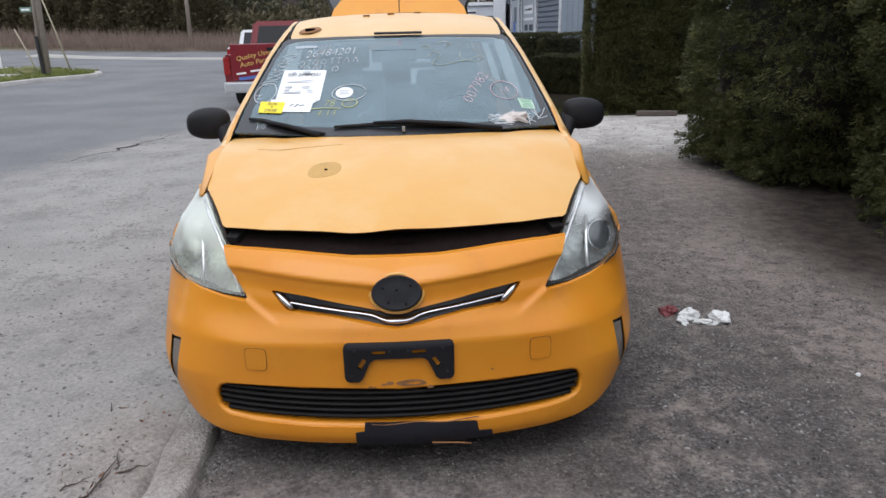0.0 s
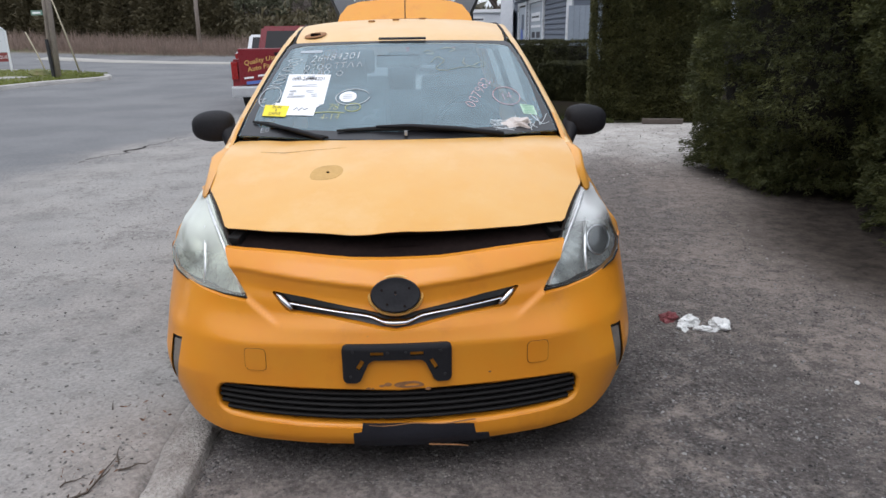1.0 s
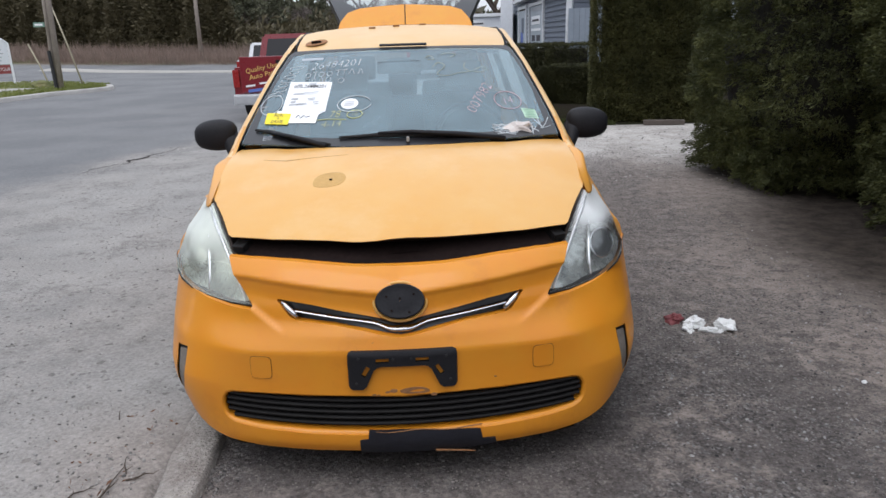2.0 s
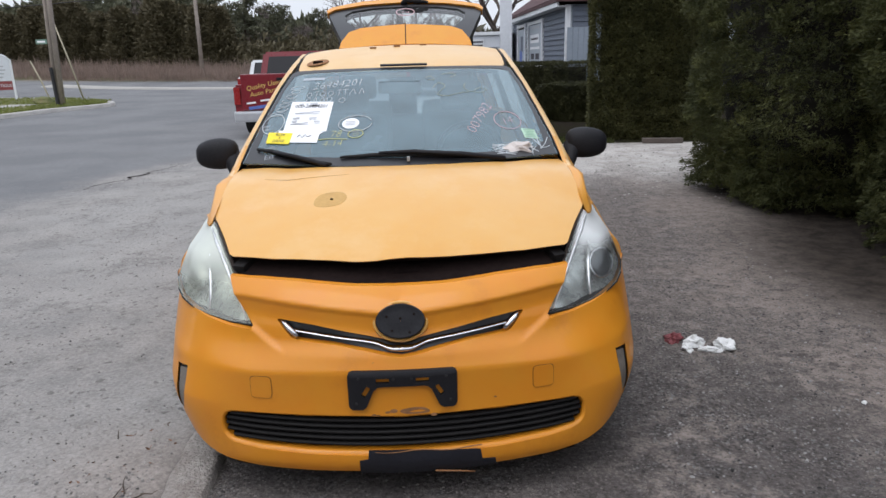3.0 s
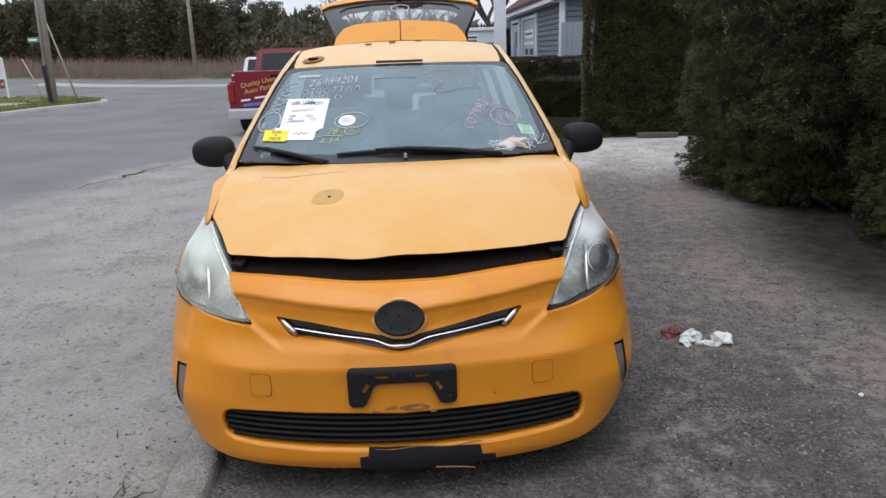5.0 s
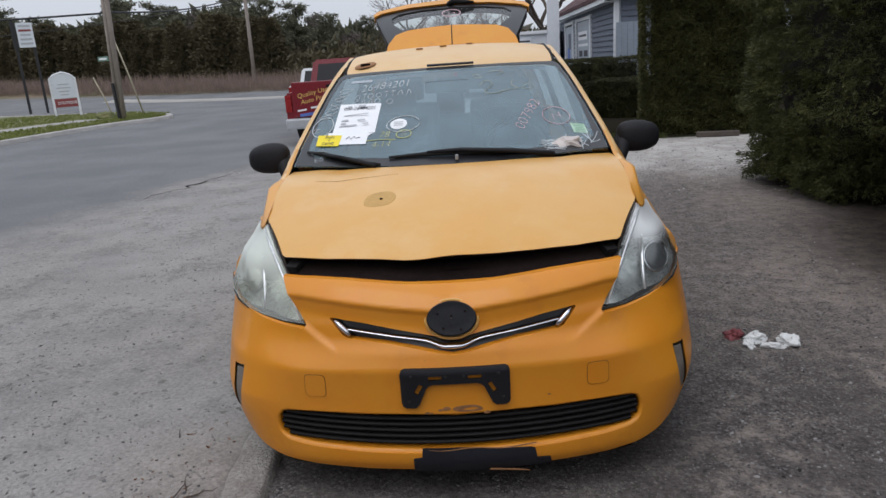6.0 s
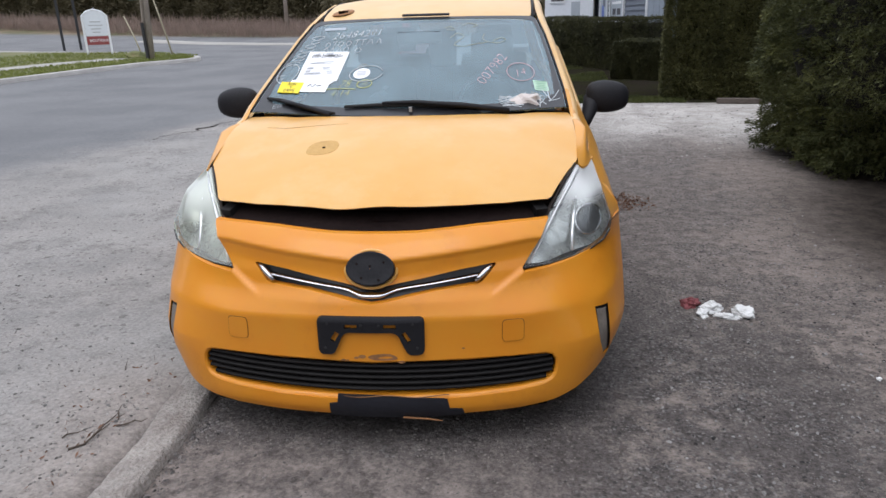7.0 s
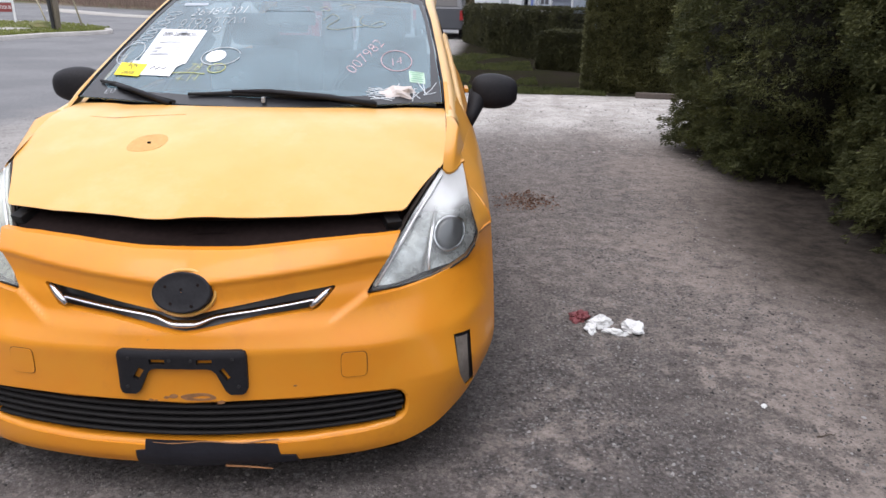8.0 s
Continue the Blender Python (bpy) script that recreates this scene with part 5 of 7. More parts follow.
    panel("tail_lamp", [(sgn * 0.66, 0.80), (sgn * 0.80, 0.80), (sgn * 0.79, 1.02), (sgn * 0.70, 1.05)], lambda u, w: (u, 4.56 - 0.5 * max(0, abs(u) - 0.6), w), TAIL_RED, taxi, step=0.06, back=(0, -0.05, 0))

# tail: bumper, load floor and the open tailgate
rear_v = lambda u, w: 4.60 - 0.16 * u * u - 0.12 * (abs(u) / 0.88) ** 8 - 0.3 * max(0, w - 0.66) ** 2
panel("rear_bumper", both_sides([(0, 0.28), (0.70, 0.29), (0.86, 0.36), (0.86, 0.72), (0.66, 0.78), (0.64, 0.70), (0, 0.70)]), lambda u, w: (u, rear_v(u, w), w), PAINT, taxi, step=0.06, back=(0, -0.03, 0))
part("load_floor", box_bm(0, 3.95, 0.64, 1.20, 1.15, 0.05, 0.01), SEAT, taxi)
gate = lambda u, s: (u, 4.20 + 0.90 * s - 0.10 * u * u, 1.605 + 0.43 * s + 0.03 * math.sin(s * math.pi) - 0.03 * u * u)
gate_half = [(0.0, 0.30), (0.48, 0.27), (0.56, 0.10), (0.62, 0.30), (0.705, 0.62), (0.715, 0.72), (0.66, 0.80), (0.40, 0.93), (0.0, 1.0)]
tailgate = panel("tailgate", both_sides(gate_half), gate, BLACK_GLOSS, taxi, "raised tailgate with dark window surround", holes=[both_sides([(0.0, 0.34), (0.44, 0.31), (0.54, 0.48), (0.56, 0.62), (0.50, 0.72), (0.30, 0.79), (0.0, 0.81)])], step=0.05, back=(0, 0.03, -0.06))
back_pane = panel("tailgate_glass", both_sides([(0.0, 0.33), (0.45, 0.30), (0.55, 0.48), (0.57, 0.62), (0.51, 0.73), (0.30, 0.80), (0.0, 0.82)]), lambda u, s: (u, gate(u, s)[1] + 0.006, gate(u, s)[2] - 0.008), BACK_PANE, tailgate, "clear rear window", step=0.06, back=(0, 0.002, -0.004))
back_pane.visible_shadow = False
panel("tail_panel", both_sides([(0.0, 0.90), (0.40, 0.85), (0.66, 0.75), (0.722, 0.66), (0.735, 0.72), (0.70, 0.82), (0.42, 0.97), (0.0, 1.04)]), lambda u, s: (u, gate(u, s)[1] - 0.012, gate(u, s)[2] + 0.015), PAINT, tailgate, "yellow lower edge of the tailgate", step=0.04, back=(0, 0.06, -0.05))
panel("spoiler", both_sides([(0.0, 0.0), (0.30, 0.0), (0.50, 0.0), (0.575, 0.01), (0.56, 0.10), (0.50, 0.22), (0.40, 0.265), (0.0, 0.285)]), lambda u, s: (u, gate(u, s)[1] - 0.02 - 0.08 * s, gate(u, s)[2] + 0.006 + 0.10 * s - 0.06 * u * u), PAINT, tailgate, "yellow roof spoiler", step=0.04, back=(0, 0.05, -0.02))
part("spoiler_seam", tube([(0.0, gate(0, s)[1] - 0.024 - 0.08 * s, gate(0, s)[2] + 0.008 + 0.10 * s) for s in (0.0, 0.14, 0.284)], 0.004, 6), BLACK, tailgate)
part("rear_wiper", tube([gate(-0.02, 0.90), (0.02, gate(0.02, 0.88)[1] - 0.03, gate(0.02, 0.88)[2] + 0.04), (0.12, gate(0.12, 0.86)[1] - 0.03, gate(0.12, 0.86)[2] + 0.03), (0.22, gate(0.22, 0.86)[1] - 0.02, gate(0.22, 0.86)[2] + 0.02)], [0.030, 0.028, 0.022, 0.012], 8), BLACK, tailgate, smooth=True)
for sgn in (-1, 1):
    part("gas_strut", tube([(sgn * 0.60, 4.28, 1.30), (sgn * 0.60, 4.52, 1.70)], 0.010, 8), BLACK, tailgate)
part("pen_circle", tube([(0.0 + 0.085 * math.cos(a), gate(0.085 * math.cos(a), 0.64 + 0.09 * math.sin(a))[1] - 0.002, gate(0.085 * math.cos(a), 0.64 + 0.09 * math.sin(a))[2] + 0.004) for a in [i * 2 * math.pi / 24 for i in range(25)]], 0.004, 4, cap=False), CHALK_PINK, back_pane)
letters("14", 0.085, CHALK_PINK, back_pane, lambda x, y: (x, gate(x, 0.60 + y)[1] - 0.002, gate(x, 0.60 + y)[2] + 0.004), "pen_number", -0.002)

# cabin
strip("dashboard", [[(u, v + 0.16 * u * u, w - 0.06 * u * u) for u in [-0.70 + 0.07 * i for i in range(21)]] for v, w in ((1.00, 0.985), (1.25, 1.02), (1.50, 1.03), (1.62, 0.99), (1.66, 0.86), (1.70, 0.60))], DASH, taxi, "grey dashboard")
part("steering_wheel", tube([(0.37 + 0.18 * math.cos(a), 1.78 + 0.07 * math.sin(a), 0.96 + 0.165 * math.sin(a)) for a in [i * 2 * math.pi / 28 for i in range(29)]], 0.016, 8, cap=False), BLACK, taxi, smooth=True)
part("inside_mirror", box_bm(-0.01, 1.80, 1.335, 0.24, 0.035, 0.065, 0.014), BLACK, taxi)
panel("headliner", [(-0.56, 2.03), (0.56, 2.03), (0.56, 4.15), (-0.56, 4.15)], lambda u, v: (u, v, roof_w(u, v) - 0.045), SEAT, taxi, step=0.15, back=(0, 0, 0.01))
part("cabin_floor", box_bm(0, 2.4, 0.30, 1.5, 2.6, 0.06, 0.0), DARK, taxi)
part("rear_bench", box_bm(0, 3.42, 0.76, 1.30, 0.18, 0.62, 0.06, pose(0, 0, 0, -14, 0, 0)), SEAT, taxi, "grey cloth rear bench", smooth=True)
part("headrest", box_bm(-0.03, 3.52, 1.20, 0.22, 0.10, 0.30, 0.045, pose(0, 0, 0, -10, 0, 0)), SEAT, taxi, "grey cloth middle headrest", smooth=True)
for u in (-0.37, 0.37):
    for v, h in ((2.25, 0.0), (3.20, 0.03)):
        seat = part("seat", box_bm(u, v - 0.15, 0.52 + h, 0.52, 0.54, 0.20, 0.05), SEAT, taxi, "grey cloth seat", smooth=True)
        part("backrest", box_bm(u, v + 0.18, 0.84 + h, 0.50, 0.16, 0.62, 0.06, pose(0, 0, 0, -14, 0, 0)), SEAT, seat, smooth=True)
        part("headrest", box_bm(u, v + 0.30, 1.25 + h, 0.27, 0.11, 0.18, 0.045, pose(0, 0, 0, -10, 0, 0)), SEAT, seat, smooth=True)

# ---- what lies on and in the taxi ----
def on_car(u, v, w):
    return taxi.matrix_basis @ Vector((u, v, w))


def glass_sheet(name, outline, mat, label, category, rise=0.0025):
    ob = panel(name, outline, lambda u, v: on_car(u, v, glass_w(u, v) + rise), mat, None, step=0.03, back=(0, 0.0008, -0.0012))
    return tagged(ob, label, category)


def on_sheet(u0, v0, turn=-6.0, stretch=1.7, rise=0.0045):
    inner_place = on_screen(u0, v0, turn, stretch)
    return lambda x, y: on_car(*(Vector(inner_place(x, y)) + Vector((0, 0, rise - 0.003))))


sheet = glass_sheet("paper_sheet", [(-0.572, 1.635), (-0.352, 1.592), (-0.362, 1.296), (-0.576, 1.340)], PAPER, "white printed paper sheet stuck on the windshield", "paper")
letters("000-26484201", 0.030, INK, sheet, on_sheet(-0.463, 1.545, -6, 1.7))
for v0, u0, u1, h in ((1.592, -0.53, -0.505, 0.008), (1.586, -0.47, -0.43, 0.010), (1.50, -0.54, -0.41, 0.004), (1.45, -0.545, -0.51, 0.008), (1.42, -0.545, -0.52, 0.008), (1.44, -0.46, -0.42, 0.005), (1.395, -0.55, -0.46, 0.005), (1.40, -0.43, -0.40, 0.005)):
    place = lambda a, b: on_car(a, b - 0.17 * (a + 0.55), glass_w(a, b) + 0.0045)
    panel("text_bar", [(u0, v0 - h), (u1, v0 - h), (u1, v0 + h), (u0, v0 + h)], place, INK_PALE, sheet, step=0.03, back=(0, 0, -0.0006))
slip = glass_sheet("paper_slip", [(-0.598, 1.345), (-0.54, 1.335), (-0.46, 1.325), (-0.41, 1.315), (-0.394, 1.296), (-0.372, 1.290), (-0.392, 1.27), (-0.398, 1.196), (-0.545, 1.225), (-0.598, 1.25)], PAPER, "torn white paper slip with a scrawl", "paper", 0.0045)
part("scrawl", tube([on_car(u, v, glass_w(u, v) + 0.0065) for u, v in ((-0.50, 1.26), (-0.485, 1.28), (-0.475, 1.25), (-0.46, 1.275), (-0.45, 1.255), (-0.43, 1.262))], 0.0016, 4), INK, slip)
yellow = glass_sheet("yellow_sticker", [(-0.645, 1.334), (-0.524, 1.302), (-0.530, 1.205), (-0.643, 1.236)], STICKER_YELLOW, "bright yellow label with dark print on the windshield", "sticker", 0.0065)
letters("RUN", 0.022, INK, yellow, on_sheet(-0.584, 1.285, -8, 1.6, 0.0085))
letters("&", 0.016, INK, yellow, on_sheet(-0.584, 1.262, -8, 1.6, 0.0085))
letters("DRIVE", 0.022, INK, yellow, on_sheet(-0.586, 1.228, -8, 1.6, 0.0085))
oval = glass_sheet("oval_sticker", [(-0.248 + 0.042 * math.cos(a), 1.355 + 0.050 * math.sin(a)) for a in [i * 2 * math.pi / 28 for i in range(28)]], PAPER, "white oval sticker on the windshield", "sticker")
for k in (-1, 0, 1):
    panel("text_bar", [(-0.272, 1.352 + 0.016 * k), (-0.226, 1.350 + 0.016 * k), (-0.226, 1.355 + 0.016 * k), (-0.272, 1.357 + 0.016 * k)], lambda a, b: on_car(a, b, glass_w(a, b) + 0.0045), INK_PALE, oval, step=0.03, back=(0, 0, -0.0006))
green = glass_sheet("green_sticker", [(0.582, 1.300), (0.648, 1.296), (0.655, 1.212), (0.590, 1.214)], STICKER_GREEN, "pale green inspection sticker in the windshield corner", "sticker")
for u0, u1, v0, v1 in ((0.590, 0.644, 1.284, 1.290), (0.594, 0.642, 1.268, 1.274), (0.600, 0.638, 1.252, 1.258), (0.596, 0.646, 1.236, 1.243), (0.596, 0.646, 1.221, 1.226)):
    panel("text_bar", [(u0, v0), (u1, v0), (u1, v1), (u0, v1)], lambda a, b: on_car(a, b, glass_w(a, b) + 0.0045), material("green_print", (0.24, 0.44, 0.30), 0.7, vary=0.2, size=40, fine=200), green, step=0.03, back=(0, 0, -0.0006))
glass_sheet("bar_label", [(-0.545, 1.905), (-0.425, 1.890), (-0.425, 1.860), (-0.545, 1.875)], PANEL_PALE, "pale strip label at the top of the windshield", "sticker")
# crumpled paper and a tangle of pale wires on the dashboard
bm = bmesh.new()
bmesh.ops.create_icosphere(bm, subdivisions=3, radius=1)
for v in bm.verts:
    k = 1 + 0.45 * noise.noise(v.co * 1.9) + 0.2 * noise.noise(v.co * 5)
    v.co = Vector((v.co.x * 0.085, v.co.y * 0.06, v.co.z * 0.040)) * k
crumple = part("crumpled_paper", bm, CLOTH_PALE)
crumple.matrix_basis = Matrix.Translation(on_car(0.545, 1.150, 1.055))
tagged(crumple, "crumpled pale paper lying behind the windshield", "paper")
rng = random.Random(11)
tangle = empty("wire_tangle", Matrix.Translation(on_car(0.58, 1.14, 1.05)), "tangle of thin pale wires on the dashboard", "wires")
base = tangle.matrix_basis.translation
for i in range(26):
    u0, v0 = rng.uniform(0.40, 0.66), rng.uniform(1.06, 1.14)
    a = rng.uniform(0.4, 2.4) if u0 > 0.52 else rng.uniform(-0.2, 0.6)
    r = rng.uniform(0.05, 0.11)
    pts = []
    for k in (0, 0.5, 1):
        u, v = min(0.70, u0 + r * k * math.cos(a)), v0 + r * 1.2 * k * math.sin(a)
        pts.append(on_car(u, v, glass_w(u, v) + 0.003 - 0.002 * math.sin(k * 3)) - base)
    part("wire", tube(pts, 0.0020, 4), CHALK_WHITE, tangle)

# ---- loose things on the lot ----
def rag(name, x, y, sx, sy, sz, mat, label, category, seed):
    """A thin crumpled sheet, folded up on the ground."""
    bm = bmesh.new()
    bmesh.ops.create_icosphere(bm, subdivisions=4, radius=1)
    for v in bm.verts:
        c = v.co.copy()
        k = 1 + 0.55 * noise.noise(c * 1.6 + Vector((seed, 0, 0))) + 0.35 * abs(noise.noise(c * 3.7 + Vector((0, seed, 0)))) + 0.10 * noise.noise(c * 11)
        v.co = Vector((c.x * sx, c.y * sy, max(-0.25, c.z) * sz)) * k
    ob = part(name, bm, mat, smooth=False)
    ob.matrix_basis = pose(x, y, terrain(x, y) + 0.2 * sz, 0, 0, seed * 40)
    return tagged(ob, label, category)


rag("plastic_litter", 1.330, 3.215, 0.050, 0.036, 0.034, LITTER_WHITE, "crumpled white plastic litter on the gravel", "litter", 1.0)
rag("plastic_litter", 1.275, 3.150, 0.036, 0.025, 0.024, LITTER_WHITE, "small crumpled white plastic litter on the gravel", "litter", 2.3)
rag("plastic_litter", 1.385, 3.130, 0.046, 0.017, 0.018, LITTER_WHITE, "twisted scrap of white plastic on the gravel", "litter", 4.1)
rag("plastic_litter", 1.470, 3.175, 0.056, 0.037, 0.035, LITTER_WHITE, "crumpled white plastic bag on the gravel", "litter", 3.2)
rag("red_wrapper", 1.238, 3.275, 0.048, 0.040, 0.030, LITTER_RED, "dull red crumpled wrapper on the gravel", "litter", 5.5)
rag("paper_scrap", 1.856, 2.566, 0.012, 0.010, 0.008, LITTER_WHITE, "tiny white paper scrap on the gravel", "litter", 6.0)


def stones(name, n, lo, hi, mat, label, seed, spot, kind_mesh=1):
    """Loose stones pressed into the ground, all in one mesh."""
    rng = random.Random(seed)
    verts, faces = [], []
    shape = [Vector(v) for v in ((1, 0, 0), (0.3, 0.9, 0.1), (-0.8, 0.6, 0), (-0.9, -0.5, 0.1), (0.2, -1, 0), (0.4, 0.1, 0.8), (-0.4, -0.1, 0.7))]
    tri = [(0, 1, 5), (1, 2, 6), (1, 6, 5), (2, 3, 6), (3, 4, 6), (4, 5, 6), (4, 0, 5)]
    for _ in range(n):
        x, y = spot(rng)
        s = lo * (hi / lo) ** (rng.random() ** 2.2)
        turn = Euler((rng.gauss(0, 0.3), rng.gauss(0, 0.3), rng.uniform(0, 6.3))).to_matrix()
        z = terrain(x, y) + s * 0.02
        k = len(verts)
        verts += [Vector((x, y, z)) + turn @ Vector((p.x * s, p.y * s * rng.uniform(0.6, 1.0), p.z * s * 0.75)) for p in shape]
        faces += [(a + k, b + k, c + k) for a, b, c in tri]
    ob = link_mesh(name, verts, faces, mat, smooth=False)
    return tagged(ob, label, "gravel", kind="stuff")


def stone_material(name, low, high):
    m = material(name, low, 0.9)
    n, l = m.node_tree.nodes, m.node_tree.links
    geo, mix = n.new("ShaderNodeNewGeometry"), n.new("ShaderNodeMixRGB")
    mix.inputs[1].default_value, mix.inputs[2].default_value = (*low, 1), (*high, 1)
    l.new(geo.outputs["Random Per Island"], mix.inputs["Fac"])
    l.new(mix.outputs[0], n["Principled BSDF"].inputs["Base Color"])
    return m


STONE = stone_material("lot_stone", (0.030, 0.028, 0.027), (0.205, 0.188, 0.176))
STONE_MIXED = stone_material("strewn_stone", (0.014, 0.013, 0.013), (0.30, 0.29, 0.28))
STONE_WARM = stone_material("warm_stone", (0.045, 0.040, 0.037), (0.21, 0.188, 0.170))
STONE_STREET = stone_material("street_grit", (0.085, 0.078, 0.073), (0.34, 0.32, 0.30))
STONE_PALE = stone_material("pale_stone", (0.12, 0.115, 0.110), (0.45, 0.43, 0.40))


def under_bush(x, y):
    return math.hypot(x - 4.12, y - 7.1) < 1.75 or math.hypot(x - 4.8, y - 4.75) < 2.6 or math.hypot(x - 5.0, y - 2.2) < 2.5


def lot_spot(rng):
    while True:
        y = 0.6 + 8.5 * rng.random() ** 1.7
        x = rng.uniform(-0.75, 3.6)
        if y < 1.8 and x < 1.0 and rng.random() < 0.8:
            continue
        if not under_bush(x, y) and noise.noise((x * 0.8, y * 0.8, 7)) > rng.uniform(-0.7, 0.25):
            return x, y


def street_spot(rng):
    while True:
        y = 0.9 + 8.0 * rng.random() ** 1.5
        x = -0.98 - 4.6 * rng.random() ** 1.3
        if noise.noise((x * 0.9, y * 0.9, 2)) + 0.5 * noise.noise((x * 3.1, y * 3.1, 6)) > rng.uniform(-0.15, 0.45):
            return x, y


stones("gravel", 30000, 0.0022, 0.0085, STONE, "loose dark and pale gravel on the lot", 21, lot_spot)
def near_spot(rng):
    while True:
        x, y = rng.uniform(-0.7, 2.7), 0.7 + 3.0 * rng.random() ** 1.3
        if y < 1.8 and x < 1.0 and rng.random() < 0.75:
            continue
        if noise.noise((x * 1.1, y * 1.1, 12)) + 0.4 * noise.noise((x * 4, y * 4, 3)) > rng.uniform(-0.55, 0.35):
            return x, y


stones("gravel", 30000, 0.0022, 0.0075, STONE_WARM, "brown-grey gravel strewn thickly near the taxi", 29, near_spot)
stones("gravel", 3600, 0.0035, 0.0115, STONE_MIXED, "larger dark and bright pebbles strewn over the lot", 26, lambda r: (r.uniform(0.95, 2.35), 0.9 + 5.0 * r.random() ** 1.6))
stones("gravel", 900, 0.004, 0.013, STONE_MIXED, "pebbles strewn over the dusty street edge", 27, lambda r: (r.uniform(-3.6, -0.98), 0.9 + 4.0 * r.random() ** 1.4))
stones("gravel", 13000, 0.0022, 0.0095, STONE_STREET, "grit scattered over the dusty street edge", 22, street_spot)
stones("gravel", 2500, 0.004, 0.02, STONE_PALE, "pale crushed stone across the driveway", 23, lambda r: (r.uniform(0.4, 4.5), r.uniform(7.0, 12.0)))
stones("gravel", 1400, 0.003, 0.012, STONE, "grit gathered along the kerb", 24, lambda r: (-0.78 + abs(r.gauss(0, 0.06)), r.uniform(0.6, 2.4)))
# a crack in the asphalt with pale crumbs beside it
rng = random.Random(77)
line, x, y = [], -4.83, 8.19
while y < 10.38:
    line.append((x, y))
    x, y = x + rng.gauss(-0.001, 0.045), y + rng.uniform(0.05, 0.13)
rows = [[(x - r, y, terrain(x, y) + 0.004), (x, y, terrain(x, y) + 0.0015), (x + r, y, terrain(x, y) + 0.004)] for x, y in line for r in [0.003 + 0.045 * max(0.0, 1 - abs(y - 9.19) / 0.35) * (0.7 + noise.noise((y * 6, 1, 1)))]]
strip("crack", rows, DARK, ground, "jagged crack in the asphalt")
stones("gravel", 700, 0.004, 0.014, STONE_PALE, "pale crumbs beside a crack in the asphalt", 28, lambda r: (lambda p: (p[0] + r.gauss(0.10, 0.14), p[1] + r.gauss(0, 0.1)))(r.choice(line)))
# twigs and dead leaves beside the kerb
rng = random.Random(8)
def twig(x, y, length, turn, r, forks):
    """A crooked dead twig with side shoots."""
    pts, p, a = [Vector((0, 0, 0))], Vector((0, 0, 0)), turn
    for k in range(5):
        a += rng.gauss(0, 0.28)
        p = p + Vector((math.cos(a), math.sin(a), 0)) * length / 5
        pts.append(p + Vector((0, 0, rng.uniform(0.0, 0.012))))
    bm = tube(pts, [r, r * 0.9, r * 0.8, r * 0.65, r * 0.5, r * 0.25], 6)
    for k in range(forks):
        q = pts[1 + k % 4]
        b = turn + rng.choice((-1, 1)) * rng.uniform(0.5, 1.1)
        tube([q, q + Vector((math.cos(b), math.sin(b), 0.15)) * length * 0.13, q + Vector((math.cos(b + 0.2), math.sin(b + 0.2), 0.05)) * length * 0.26], [r * 0.6, r * 0.45, r * 0.2], 5, bm)
    ob = part("twig", bm, BARK)
    ob.matrix_basis = Matrix.Translation((x, y, terrain(x, y) + r))
    return tagged(ob, "crooked dead twig lying beside the kerb", "twig", "twigs by the kerb")


for x, y, length, turn, r, forks in ((-1.10, 1.64, 0.26, 0.62, 0.0042, 2), (-1.02, 1.80, 0.11, 0.5, 0.0035, 2), (-1.04, 1.84, 0.10, 1.9, 0.003, 1), (-1.17, 1.70, 0.09, 1.0, 0.003, 1), (-1.34, 1.52, 0.07, 0.4, 0.0025, 0), (-1.25, 2.2, 0.06, 2.2, 0.0025, 0)):
    twig(x, y, length, turn, r, forks)
tagged(twig(1.974, 2.385, 0.078, -0.24, 0.0032, 0), "thin straight twig lying on the gravel lot", "twig")
dead = [((x, y, terrain(x, y) + 0.004), (0, 0, 0.3), rng.uniform(0.5, 1.3)) for x, y in [(-1.0 - abs(rng.gauss(0, 0.16)), rng.uniform(1.2, 2.3)) for _ in range(60)]]
tagged(sprays("dead_leaves", dead, DEAD_LEAF, None, 0.010, 4, 2, 0.4), "brown leaf crumbs along the kerb", "leaves", kind="stuff")

drift = [((x, y, terrain(x, y) + 0.004), (0, 0, 0.3), rng.uniform(0.5, 1.4)) for x, y in [(1.03 + rng.gauss(0, 0.11), 5.3 + rng.gauss(0, 0.12)) for _ in range(460)]]
tagged(sprays("dead_leaves", drift, DEAD_LEAF, None, 0.012, 14, 2, 0.4), "patch of brown leaf crumbs on the gravel", "leaves", kind="stuff")

